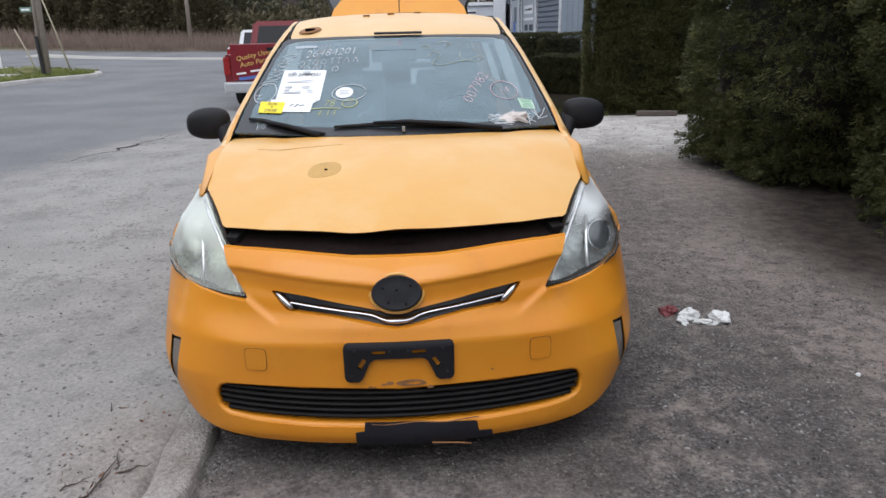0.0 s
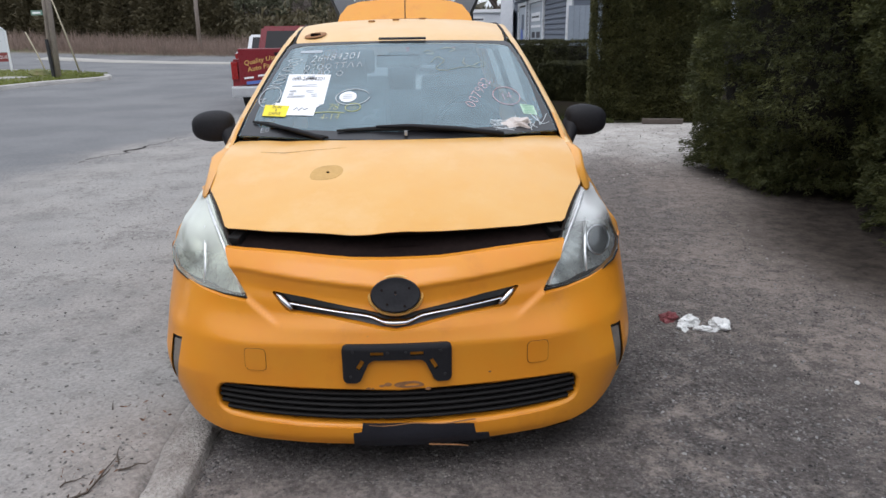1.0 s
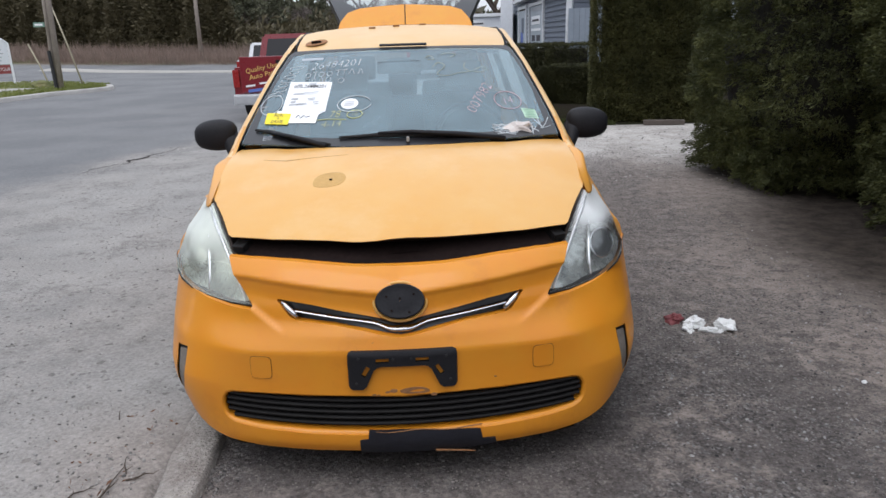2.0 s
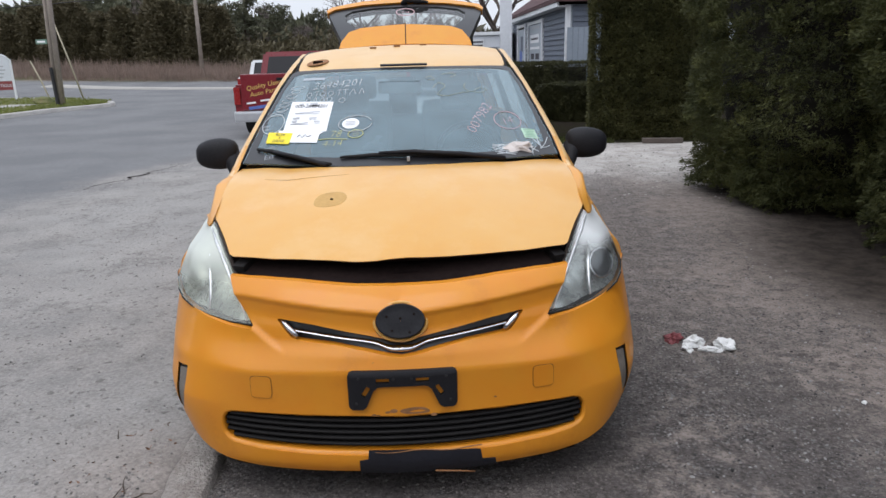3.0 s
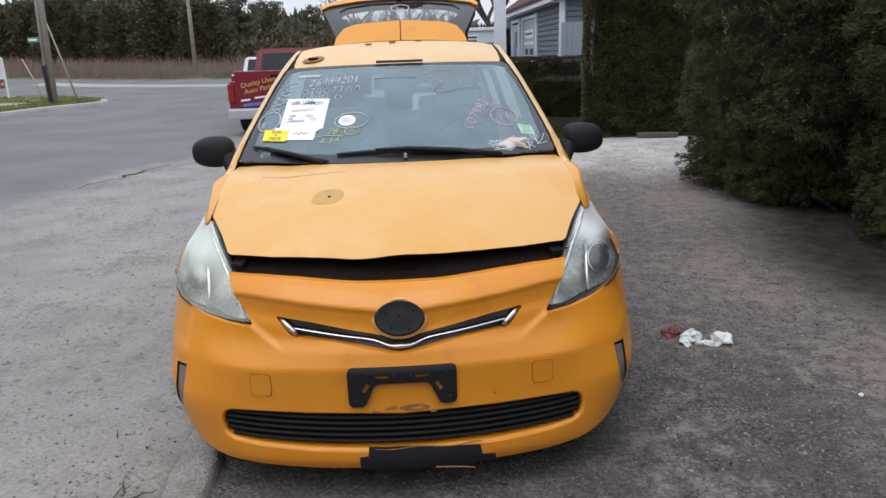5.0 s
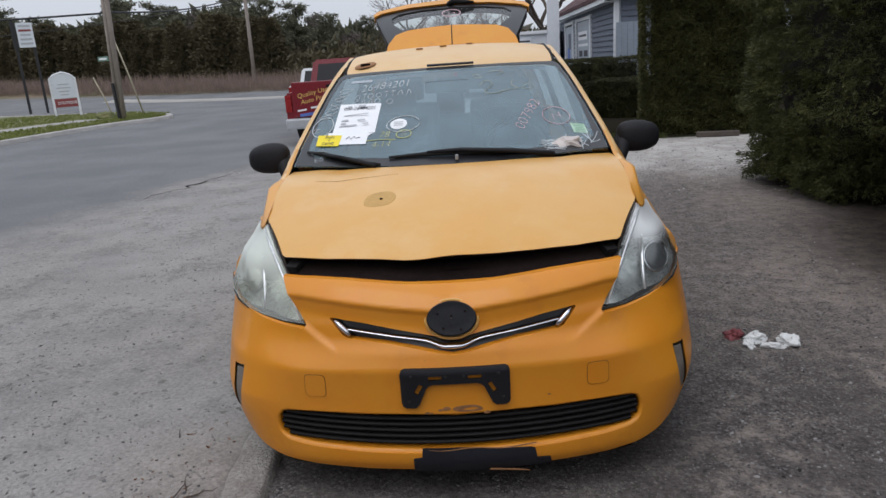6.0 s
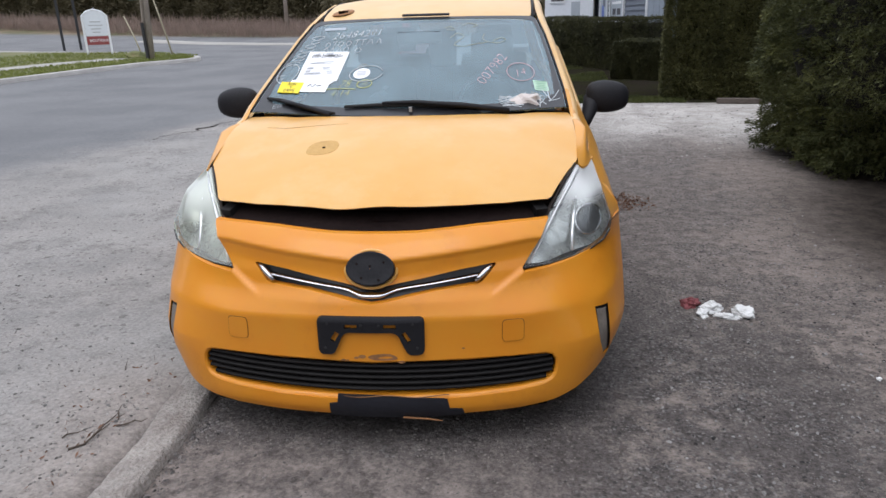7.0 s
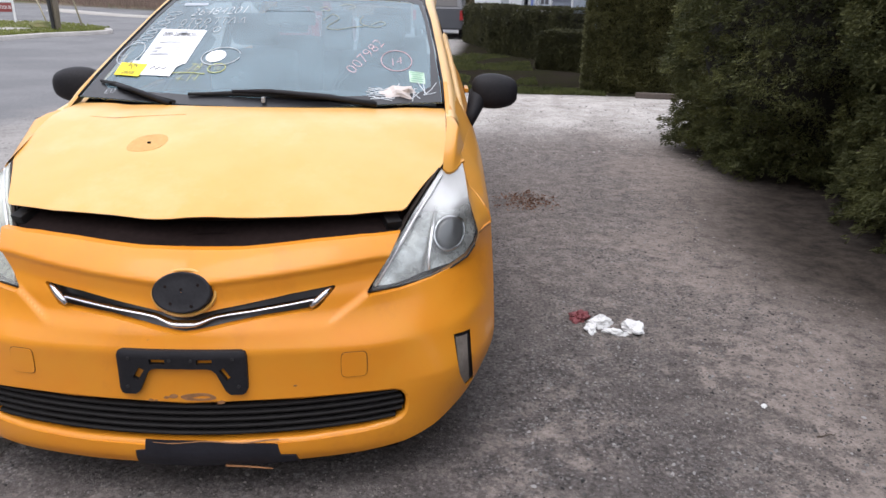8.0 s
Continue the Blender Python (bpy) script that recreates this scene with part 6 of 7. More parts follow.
# ---- hedges and bushes ----
def big_bush(x, y, rx, ry, h, n, seed, label):
    """A loose cedar bush: limbs, a near-black shell for the shade within and a ragged skin of hanging sprays."""
    bush = empty("cedar_bush", pose(x, y, terrain(x, y)), label, "bush", "cedar bushes by the lot")
    rng = random.Random(seed)

    def radius(a, z):
        k = z / h
        out = (0.86 + 0.14 * math.sin(k * 3.0)) * (1 - max(0, k - 0.75) ** 2 * 6) if k > 0.16 else 0.78 + 0.7 * k
        return out * (1 + 0.13 * noise.noise((math.cos(a) * 2.2, math.sin(a) * 2.2, z * 1.5 + seed)) + 0.07 * noise.noise((math.cos(a) * 6, math.sin(a) * 6, z * 4 + seed)))

    def clumps(count, lift, r):
        out = []
        for _ in range(count // 22):
            # thicker growth on the open side towards the lot
            a, z = r.uniform(2.3, 5.8) if r.random() < 0.7 else r.uniform(0, 2 * math.pi), h * (0.02 + 0.96 * r.random() ** 1.05)
            k = radius(a, z) * (1.0 - 0.14 * r.random() ** 1.5) + lift
            reach = r.uniform(0.10, 0.22)
            side, fall = Vector((-math.sin(a), math.cos(a), 0)), Vector((0.55 * math.cos(a), 0.55 * math.sin(a), -0.5 + 0.3 * r.random()))
            c0 = Vector((rx * k * math.cos(a), ry * k * math.sin(a), z))
            for _ in range(22):
                q, w = r.random(), r.gauss(0, 0.5)
                p = c0 + fall * reach * (q - 0.3) + side * w * reach * (1.1 - 0.7 * q) + Vector((0, 0, r.gauss(0, 0.025)))
                out.append((p, (math.cos(a) * 0.8 - 0.5 * w * math.sin(a), math.sin(a) * 0.8 + 0.5 * w * math.cos(a), 0.05), r.uniform(0.6, 1.2)))
        return out

    sprays("crown", clumps(n, 0.0, rng), CEDAR, bush, 0.0185, seed, 6, 0.25, 2.0, "", 0.27, 0.55)
    sprays("new_growth", clumps(n // 6, 0.012, rng), CEDAR_TIP, bush, 0.016, seed + 9, 6, 0.25, 2.0, "", 0.27, 0.55)
    # a ragged foot of low sprays that hang over the ground at uneven reach
    foot = []
    for _ in range(n // 160):
        a = rng.uniform(1.8, 5.2)
        k, z0 = radius(a, 0.3) * rng.uniform(0.66, 0.98), rng.uniform(0.05, 0.40)
        if rng.random() < 0.22:
            k, z0 = radius(a, 0.3) * rng.uniform(0.97, 1.07), rng.uniform(0.14, 0.42)
        c0, out_way = Vector((rx * k * math.cos(a), ry * k * math.sin(a), z0)), Vector((math.cos(a), math.sin(a), 0))
        reach = rng.uniform(0.10, 0.22)
        for _ in range(20):
            q, w = rng.random(), rng.gauss(0, 0.3)
            p = c0 + out_way * reach * (q - 0.4) + Vector((-out_way.y, out_way.x, 0)) * w * reach * (1.1 - q) + Vector((0, 0, rng.gauss(0, 0.015) - 0.10 * q * q * reach / 0.3))
            foot.append((p + Vector((0, 0, max(0.0, 0.012 - p.z))), tuple(out_way + Vector((0, 0, -0.05))), rng.uniform(0.6, 1.1)))
    sprays("low_sprays", foot, CEDAR, bush, 0.019, seed + 30, 7, 0.2, 2.4, "", 0.26, 0.5)
    # added shell, near-black to stand for shade deep among the leaves
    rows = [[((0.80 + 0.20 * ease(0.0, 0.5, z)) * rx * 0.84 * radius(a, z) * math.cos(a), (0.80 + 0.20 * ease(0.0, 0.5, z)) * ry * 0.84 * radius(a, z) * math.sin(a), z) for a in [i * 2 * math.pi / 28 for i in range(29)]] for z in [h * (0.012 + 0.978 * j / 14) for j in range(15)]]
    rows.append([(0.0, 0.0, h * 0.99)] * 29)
    strip("inside", rows, material("bush_shade_core", (0.016, 0.014, 0.009), 0.95, vary=0.5, size=5, fine=25, bump=1.0, bump_size=12), bush)
    part("trunk", tube([(0.1, 0, -0.1), (0.05, 0.05, h * 0.4), (0, 0, h * 0.9)], [0.12, 0.09, 0.02], 8), BARK, bush)
    for i in range(9):
        a = rng.uniform(1.2, 5.0)
        part("limb", tube([(0, 0, 0.2 + 0.05 * i), (0.5 * rx * math.cos(a), 0.5 * ry * math.sin(a), 0.30 + 0.05 * i), (0.85 * rx * math.cos(a), 0.85 * ry * math.sin(a), 0.24 + 0.05 * i)], [0.03, 0.02, 0.006], 5), BARK, bush)
    return bush


big_bush(4.12, 7.10, 1.75, 1.70, 4.6, 56000, 1, "tall dark green cedar bush with drooping lower sprays")
big_bush(4.80, 4.75, 1.85, 1.9, 4.8, 46000, 2, "broad dark cedar bush shading the gravel edge")
big_bush(5.0, 2.2, 1.9, 1.8, 4.6, 16000, 3, "broad dark cedar bush beside the lot")

big_bush(4.72, 6.05, 1.35, 1.2, 4.7, 26000, 4, "dark cedar bush wedged between two broader ones")


def clipped_hedge(name, x0, y0, x1, y1, deep, h, n, seed, label, size=0.024, leaf=None, round_top=0.10):
    """A clipped hedge from (x0, y0) to (x1, y1), its body behind that line."""
    run = Vector((x1 - x0, y1 - y0, 0))
    length, way = run.length, run.normalized()
    inward = Vector((-way.y, way.x, 0))
    hedge = empty(name, Matrix.Translation((x0, y0, terrain(x0, y0))), label, "hedge", "hedges by the building")
    rng = random.Random(seed)
    spots = []
    for _ in range(n):
        q = rng.random()
        bulge = 0.05 * noise.noise((rng.random() * 9, seed, 1))
        if q < 0.62:
            s, z = rng.uniform(0, length), h * rng.random()
            d = bulge + round_top * max(0, z / h - 0.85) * 3
            d += 0.11 * noise.noise((s * 1.9, z * 1.9, seed)) + 0.07 * noise.noise((s * 5.5, z * 5.5, seed))
            p, o = way * s + inward * d + Vector((0, 0, z)), -inward
        elif q < 0.80:
            s, d = rng.uniform(0, length), rng.uniform(0, deep)
            p, o = way * s + inward * d + Vector((0, 0, h + 0.05 * noise.noise((s * 2, d * 2, seed)))), Vector((0, 0, 1))
        elif q < 0.93:
            d, z = rng.uniform(0, deep), h * rng.random()
            p, o = inward * d + Vector((0, 0, z)) + way * 0.06 * noise.noise((d * 2, z * 2, seed)), -way
        else:
            d, z = rng.uniform(0, deep), h * rng.random()
            p, o = way * length + inward * d + Vector((0, 0, z)), way
        spots.append((p, o, rng.uniform(0.7, 1.25)))
    sprays("leaves", spots, leaf or BOX_LEAF, hedge, size, seed, 5, 0.1, 1.9, "", 0.28)
    # near-black box that puts shade behind the hedge leaves
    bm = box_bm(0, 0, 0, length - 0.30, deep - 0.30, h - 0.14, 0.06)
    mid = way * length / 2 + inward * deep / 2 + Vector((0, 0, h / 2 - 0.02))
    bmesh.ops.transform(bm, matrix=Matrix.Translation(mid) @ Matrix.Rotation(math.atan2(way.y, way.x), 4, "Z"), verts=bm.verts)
    part("inside", bm, material("hedge_shade_core", (0.014, 0.012, 0.008), 0.95, vary=0.5, size=6, fine=30, bump=1.0, bump_size=15), hedge)
    return hedge


clipped_hedge("tall_hedge", 2.15, 12.45, 4.3, 12.05, 1.6, 2.95, 44000, 5, "tall square-clipped dark green hedge", 0.024)
clipped_hedge("low_hedge", 1.56, 16.45, 2.80, 15.75, 1.1, 0.80, 15000, 6, "low box-clipped dark hedge", 0.021, BOX_DARK)
clipped_hedge("long_hedge", 0.35, 21.2, 2.36, 17.75, 0.9, 1.24, 16000, 7, "clipped hedge in front of the building", 0.026, BOX_DARK)
clipped_hedge("long_hedge", -0.62, 25.6, 0.42, 21.9, 0.8, 1.22, 8000, 8, "clipped hedge running on beside the building", 0.028, BOX_DARK)
timber = part("timber_edging", box_bm(0.04, 0, 0.042, 0.66, 0.13, 0.085, 0.015), WOOD)
timber.matrix_basis = pose(3.24, 11.75, 0, 0, 0, -8)
tagged(timber, "weathered timber edging at the foot of the hedge", "timber")
rng = random.Random(30)
blades = []
for _ in range(26000):
    x, y = rng.uniform(-0.6, 2.5), 11.8 + 8.5 * rng.random() ** 1.6
    band = 11.85 < y < 12.75 + 0.2 * noise.noise((x, 0, 2))
    patchy = y < 22 - 2.6 * x and x < 1.45 and noise.noise((x * 0.8, y * 0.5, 4)) > -0.15
    if band or (y > 13.2 and patchy):
        blades.append(((x, y, terrain(x, y)), (0, 0, 1), rng.uniform(0.6, 1.3)))
tagged(sprays("grass", blades, GRASS_SHADED, None, 0.016, 31, 3, -0.3, 2.2), "thin patchy grass in front of the hedges", "grass", kind="stuff")

# ---- building beyond the hedges ----
B0, B1 = Vector((1.54, 28.57, 0)), Vector((2.50, 18.90, 0))
along_wall = (B1 - B0).normalized()
wall_len = (B1 - B0).length
turn_wall = math.degrees(math.atan2(along_wall.y, along_wall.x))
house = empty("house", pose(B0.x, B0.y, 0.02, 0, 0, turn_wall), "low blue-grey clapboard building with dark red roof", "building")
part("wall", box_bm(wall_len / 2, 3.0, 1.36, wall_len, 6.0, 2.72, 0.0), PANEL_PALE, house)


def siding_board(a, b, z, end=False):
    """One lapped board, on the long wall or on the near gable end."""
    bm = bmesh.new()
    vs = [bm.verts.new(p) for p in ((a, -0.004, z), (b, -0.004, z), (b, -0.050, z), (a, -0.050, z), (a, -0.004, z + 0.145), (b, -0.004, z + 0.145), (b, -0.012, z + 0.145), (a, -0.012, z + 0.145))]
    for f in ((0, 1, 2, 3), (3, 2, 6, 7), (7, 6, 5, 4), (0, 3, 7, 4), (1, 5, 6, 2)):
        bm.faces.new([vs[q] for q in f])
    bmesh.ops.recalc_face_normals(bm, faces=bm.faces)
    if end:
        bmesh.ops.transform(bm, matrix=Matrix.Translation((wall_len, 0, 0)) @ Matrix.Rotation(math.pi / 2, 4, "Z"), verts=bm.verts)
    part("siding_board", bm, SIDING, house)


WIN, DOOR = (3.85, 6.45, 1.18, 2.50), (1.45, 3.25, 0.30, 2.50)
for i in range(19):
    z = 0.06 + 0.14 * i
    ends = [0.10]
    for a, b, z0, z1 in (DOOR, WIN):
        if z0 - 0.06 < z + 0.07 < z1 + 0.06:
            ends += [a - 0.06, b + 0.06]
    ends.append(wall_len - 0.12)
    for a, b in zip(ends[::2], ends[1::2]):
        siding_board(a, b, z)
    siding_board(0.12, 2.6, z, end=True)
part("corner_trim", box_bm(0, -0.03, 1.36, 0.10, 0.10, 2.72, 0.01), TRIM_WHITE, house)
part("corner_trim", box_bm(wall_len + 0.0, 0.0, 1.36, 0.10, 0.13, 2.72, 0.01), TRIM_WHITE, house)
part("eave_board", box_bm(wall_len / 2, -0.30, 2.78, wall_len + 0.3, 0.06, 0.24, 0.01), TRIM_WHITE, house)
part("soffit", box_bm(wall_len / 2, -0.15, 2.68, wall_len + 0.2, 0.28, 0.03, 0.0), TRIM_WHITE, house)


def shop_window(x0, x1, z0, z1, bars, label):
    """A window with a white frame, dark glass, and pale notices stuck inside it."""
    win = part("window", box_bm((x0 + x1) / 2, -0.015, (z0 + z1) / 2, x1 - x0, 0.05, z1 - z0, 0.0), DARK, house, label)
    for x in (x0, x1):
        part("window_frame", box_bm(x, -0.05, (z0 + z1) / 2, 0.14, 0.08, z1 - z0 + 0.14, 0.006), TRIM_WHITE, win)
    for z in (z0, z1):
        part("window_frame", box_bm((x0 + x1) / 2, -0.048, z, x1 - x0 - 0.15, 0.07, 0.09, 0.006), TRIM_WHITE, win)
    part("pane", box_bm((x0 + x1) / 2, -0.044, (z0 + z1) / 2, x1 - x0 - 0.16, 0.010, z1 - z0 - 0.10, 0.0), HOUSE_GLASS, win)
    part("notice", box_bm((x0 + x1) / 2, -0.056, (z0 + z1) / 2, (x1 - x0) * 0.84, 0.006, (z1 - z0) * 0.90, 0.0), PANEL_PALE, win, "pale printed notice behind the glass")
    for x, z, w, h, ink in bars:
        part("text_bar", box_bm(x0 + x * (x1 - x0), -0.063, z0 + z * (z1 - z0), w * (x1 - x0), 0.006, h * (z1 - z0), 0.0), ink, win)


shop_window(*WIN, [(0.5, 0.88, 0.62, 0.06, INK_PALE), (0.48, 0.62, 0.60, 0.20, PAPER), (0.48, 0.62, 0.50, 0.05, INK), (0.5, 0.40, 0.66, 0.06, PAPER), (0.34, 0.20, 0.22, 0.14, INK), (0.68, 0.20, 0.24, 0.14, INK)], "shop window filled with pale notices")
shop_window(*DOOR, [(0.55, 0.72, 0.28, 0.24, SIDING), (0.45, 0.50, 0.28, 0.24, LETTER_BLUE), (0.5, 0.25, 0.5, 0.12, PAPER)], "glazed shop door with a pale poster")
PITCH = 0.66
bm = bmesh.new()
vs = [bm.verts.new(p) for p in ((-0.20, -0.36, 2.86), (wall_len + 0.35, -0.36, 2.86), (wall_len + 0.35, 3.0, 2.86 + 3.36 * PITCH), (-0.20, 3.0, 2.86 + 3.36 * PITCH), (wall_len + 0.35, 6.36, 2.86), (-0.20, 6.36, 2.86),
                             (-0.20, -0.36, 2.78), (wall_len + 0.35, -0.36, 2.78), (wall_len + 0.35, 6.36, 2.78), (-0.20, 6.36, 2.78))]
for f in ((0, 1, 2, 3), (3, 2, 4, 5), (6, 7, 1, 0), (1, 7, 8, 4, 2), (6, 0, 3, 5, 9), (6, 9, 8, 7)):
    bm.faces.new([vs[q] for q in f])
bmesh.ops.recalc_face_normals(bm, faces=bm.faces)
house_roof = part("roof", bm, SHINGLE, house, "dark red shingle roof")
for i in range(15):
    y0 = -0.36 + 3.36 * i / 15
    part("shingle_course", box_bm(wall_len / 2 + 0.075, y0 + 0.13, 2.86 + (y0 + 0.49) * PITCH + 0.012, wall_len + 0.53, 0.275, 0.018, 0.0, pose(0, 0, 0, math.degrees(math.atan(PITCH)), 0, 0)), SHINGLE, house_roof)
for i in range(12):
    z = 2.80 + 0.145 * i
    siding_board(0.10 + max(0, (z - 2.86) / PITCH), 2.9, z, end=True)
part("vent_pipe", tube([(6.6, 1.05, 3.5), (6.6, 1.05, 5.4)], 0.11, 12), METAL_GREY, house_roof, smooth=True)
part("vent_collar", tube([(6.6, 1.05, 3.70), (6.6, 1.05, 4.05)], [0.26, 0.14], 12), METAL_GREY, house_roof, smooth=True)
part("roof_vent", box_bm(5.2, 0.45, 3.50, 0.30, 0.25, 0.22, 0.02), METAL_GREY, house_roof)
fence = empty("fence", pose(2.44, 18.45, 0.0, 0, 0, 0), "pale blue-grey upright board fence by the building", "fence")
for i in range(8):
    part("board", box_bm(0.07 + 0.142 * i, 0.012 * (i % 2), 1.08, 0.138, 0.03, 2.16, 0.004), FENCE_BLUE, fence)
part("rail", box_bm(0.5, 0.035, 1.8, 1.0, 0.04, 0.09, 0.004), FENCE_BLUE, fence)
chimney = part("chimney", box_bm(0, 0, 2.05, 0.39, 0.39, 4.1, 0.015), WALL_WHITE)
chimney.matrix_basis = pose(1.07, 24.0, 0.02)
tagged(chimney, "narrow white painted chimney beside the building", "chimney")
part("chimney_cap", box_bm(0, 0, 4.27, 0.22, 0.22, 0.34, 0.01), CONCRETE, chimney)
# white flat-roofed annex
annex = empty("annex", pose(-0.38, 27.5, 0.04, 0, 0, -2), "white flat-roofed garage beside the building", "building")
part("wall", box_bm(0.88, 2.0, 1.12, 1.76, 4.0, 2.24, 0.0), WALL_WHITE, annex)
part("roof", box_bm(0.88, 2.0, 2.31, 1.86, 4.2, 0.12, 0.01), TRIM_WHITE, annex)
part("door", box_bm(1.28, -0.01, 0.92, 0.62, 0.05, 1.8, 0.0), PANEL_PALE, annex)
sign_small = part("sign_board", box_bm(0.46, -0.03, 1.95, 0.56, 0.04, 0.34, 0.01), TRIM_WHITE, annex, "small white sign with two dark lines")
for k in (0, 1):
    part("text_bar", box_bm(0.46, -0.054, 1.88 + 0.13 * k, 0.46, 0.008, 0.06, 0.0), INK, sign_small)

# ---- vehicles beyond ----
def vehicle(name, m, size, paint, label, category, pickup=False):
    """A plain parked vehicle, nose along +y: lower body, cabin, panes, lamps and wheels."""
    L, W, H = size
    car = empty(name, m, label, category)
    bed = 0.36 * L if pickup else 0.0
    waist = 0.62 * H
    prof = [(0, 0.32 * H / 1.6), (0, waist), (0.72 * L, waist), (0.97 * L, 0.54 * H), (L, 0.36 * H), (L, 0.20 * H), (0.02, 0.20 * H)]
    bm = bmesh.new()
    side = [[bm.verts.new((sx * W / 2, y, z)) for y, z in prof] for sx in (-1, 1)]
    bm.faces.new(side[0]), bm.faces.new(side[1][::-1])
    for i in range(len(prof)):
        j = (i + 1) % len(prof)
        bm.faces.new((side[0][j], side[0][i], side[1][i], side[1][j]))
    bmesh.ops.recalc_face_normals(bm, faces=bm.faces)
    bmesh.ops.bevel(bm, geom=bm.edges[:], offset=0.04, segments=2, affect="EDGES")
    part("body", bm, paint, car)
    y0, y1 = (bed, 0.74 * L) if pickup else (0.02 * L, 0.76 * L)
    slant = 0.04 if pickup else 0.14
    bm = bmesh.new()
    low = [(-0.47 * W, y0), (0.47 * W, y0), (0.47 * W, y1), (-0.47 * W, y1)]
    high = [(-0.40 * W, y0 + slant * L * 0.6), (0.40 * W, y0 + slant * L * 0.6), (0.40 * W, y1 - 0.16 * L), (-0.40 * W, y1 - 0.16 * L)]
    a, b = [bm.verts.new((x, y, waist - 0.02)) for x, y in low], [bm.verts.new((x, y, H)) for x, y in high]
    bm.faces.new(b)
    for i in range(4):
        bm.faces.new((a[i], a[(i + 1) % 4], b[(i + 1) % 4], b[i]))
    bmesh.ops.recalc_face_normals(bm, faces=bm.faces)
    bmesh.ops.bevel(bm, geom=bm.edges[:], offset=0.05, segments=2, affect="EDGES")
    cabin = part("cabin", bm, paint, car)
    corners = [(Vector((*low[i], waist)), Vector((*high[i], H))) for i in range(4)]
    for i in range(4):
        (p0, q0), (p1, q1) = corners[i], corners[(i + 1) % 4]
        pts = [p0.lerp(q0, 0.14).lerp(p1.lerp(q1, 0.14), 0.09), p0.lerp(q0, 0.14).lerp(p1.lerp(q1, 0.14), 0.91), p0.lerp(q0, 0.84).lerp(p1.lerp(q1, 0.84), 0.91), p0.lerp(q0, 0.84).lerp(p1.lerp(q1, 0.84), 0.09)]
        n = (pts[1] - pts[0]).cross(pts[3] - pts[0]).normalized() * 0.008
        link_mesh("window", [p + n for p in pts] + [p - n for p in pts], [(0, 1, 2, 3), (4, 7, 6, 5), (0, 4, 5, 1), (1, 5, 6, 2), (2, 6, 7, 3), (3, 7, 4, 0)], BLACK_GLOSS, cabin, smooth=False)
    for sx in (-1, 1):
        for y in (0.20 * L, 0.80 * L):
            part("wheel", tube([(sx * (W / 2 - 0.20), y, 0.35), (sx * (W / 2 + 0.01), y, 0.35)], 0.35, 20), RUBBER, car)
            part("rim", tube([(sx * (W / 2 - 0.02), y, 0.35), (sx * (W / 2 + 0.018), y, 0.35)], 0.21, 16), ALLOY, car)
        part("tail_lamp", box_bm(sx * (W / 2 - 0.07), -0.005, waist - 0.22, 0.13, 0.05, 0.34, 0.01), TAIL_RED, car)
    return car


truck_at = pose(-3.78, 13.95, 0, 0, 0, 4)
truck = vehicle("pickup_truck", truck_at, (5.3, 2.0, 1.73), TRUCK_RED, "dark red pickup truck with gold lettering on its tailgate", "truck", pickup=True)
gate_part = part("tailgate", box_bm(0, -0.025, 0.93, 1.66, 0.07, 0.70, 0.02), TRUCK_RED, truck)
on_gate = lambda u0, z0: (lambda x, y: (u0 + x, -0.066, z0 + y + 0.19 * x))
letters("Quality Used", 0.135, LETTER_GOLD, gate_part, on_gate(-0.36, 1.02), "lettering")
letters("Auto Parts", 0.135, LETTER_GOLD, gate_part, on_gate(-0.36, 0.885), "lettering")
for u0, u1, z, mat in ((-0.74, -0.55, 0.78, PAPER), (-0.46, -0.10, 0.80, PAPER), (-0.70, -0.25, 0.68, LETTER_BLUE)):
    part("text_bar", box_bm((u0 + u1) / 2, -0.066, z + 0.05 * (u0 + u1), u1 - u0, 0.006, 0.035 if mat is PAPER else 0.06, 0.0, pose(0, 0, 0, 0, -6, 0)), mat, gate_part)
part("bumper", box_bm(0, -0.10, 0.45, 1.96, 0.20, 0.21, 0.04), SILVER, truck, "silver rear bumper")
part("gate_handle", box_bm(0, -0.066, 1.17, 0.20, 0.02, 0.06, 0.008), BLACK, gate_part)
vehicle("pickup_truck", pose(-7.25, 24.2, terrain(-7.25, 24.2), 0, 0, 8), (5.2, 1.95, 1.50), VAN_WHITE, "white pickup truck parked farther along the street", "truck", pickup=True)
vehicle("suv", pose(-1.66, 26.6, terrain(-1.66, 26.6), 0, 0, 0), (4.6, 1.85, 1.70), VAN_GREY, "dark grey vehicle parked beyond the hedges", "car")

# ---- street corner with signs and poles ----
def edge_x(y):
    return along(y, [(-20, -15.5), (5, -14.6), (16, -14.2), (22, -13.75), (23.6, -13.1), (24.6, -13.0), (25.5, -13.5)])


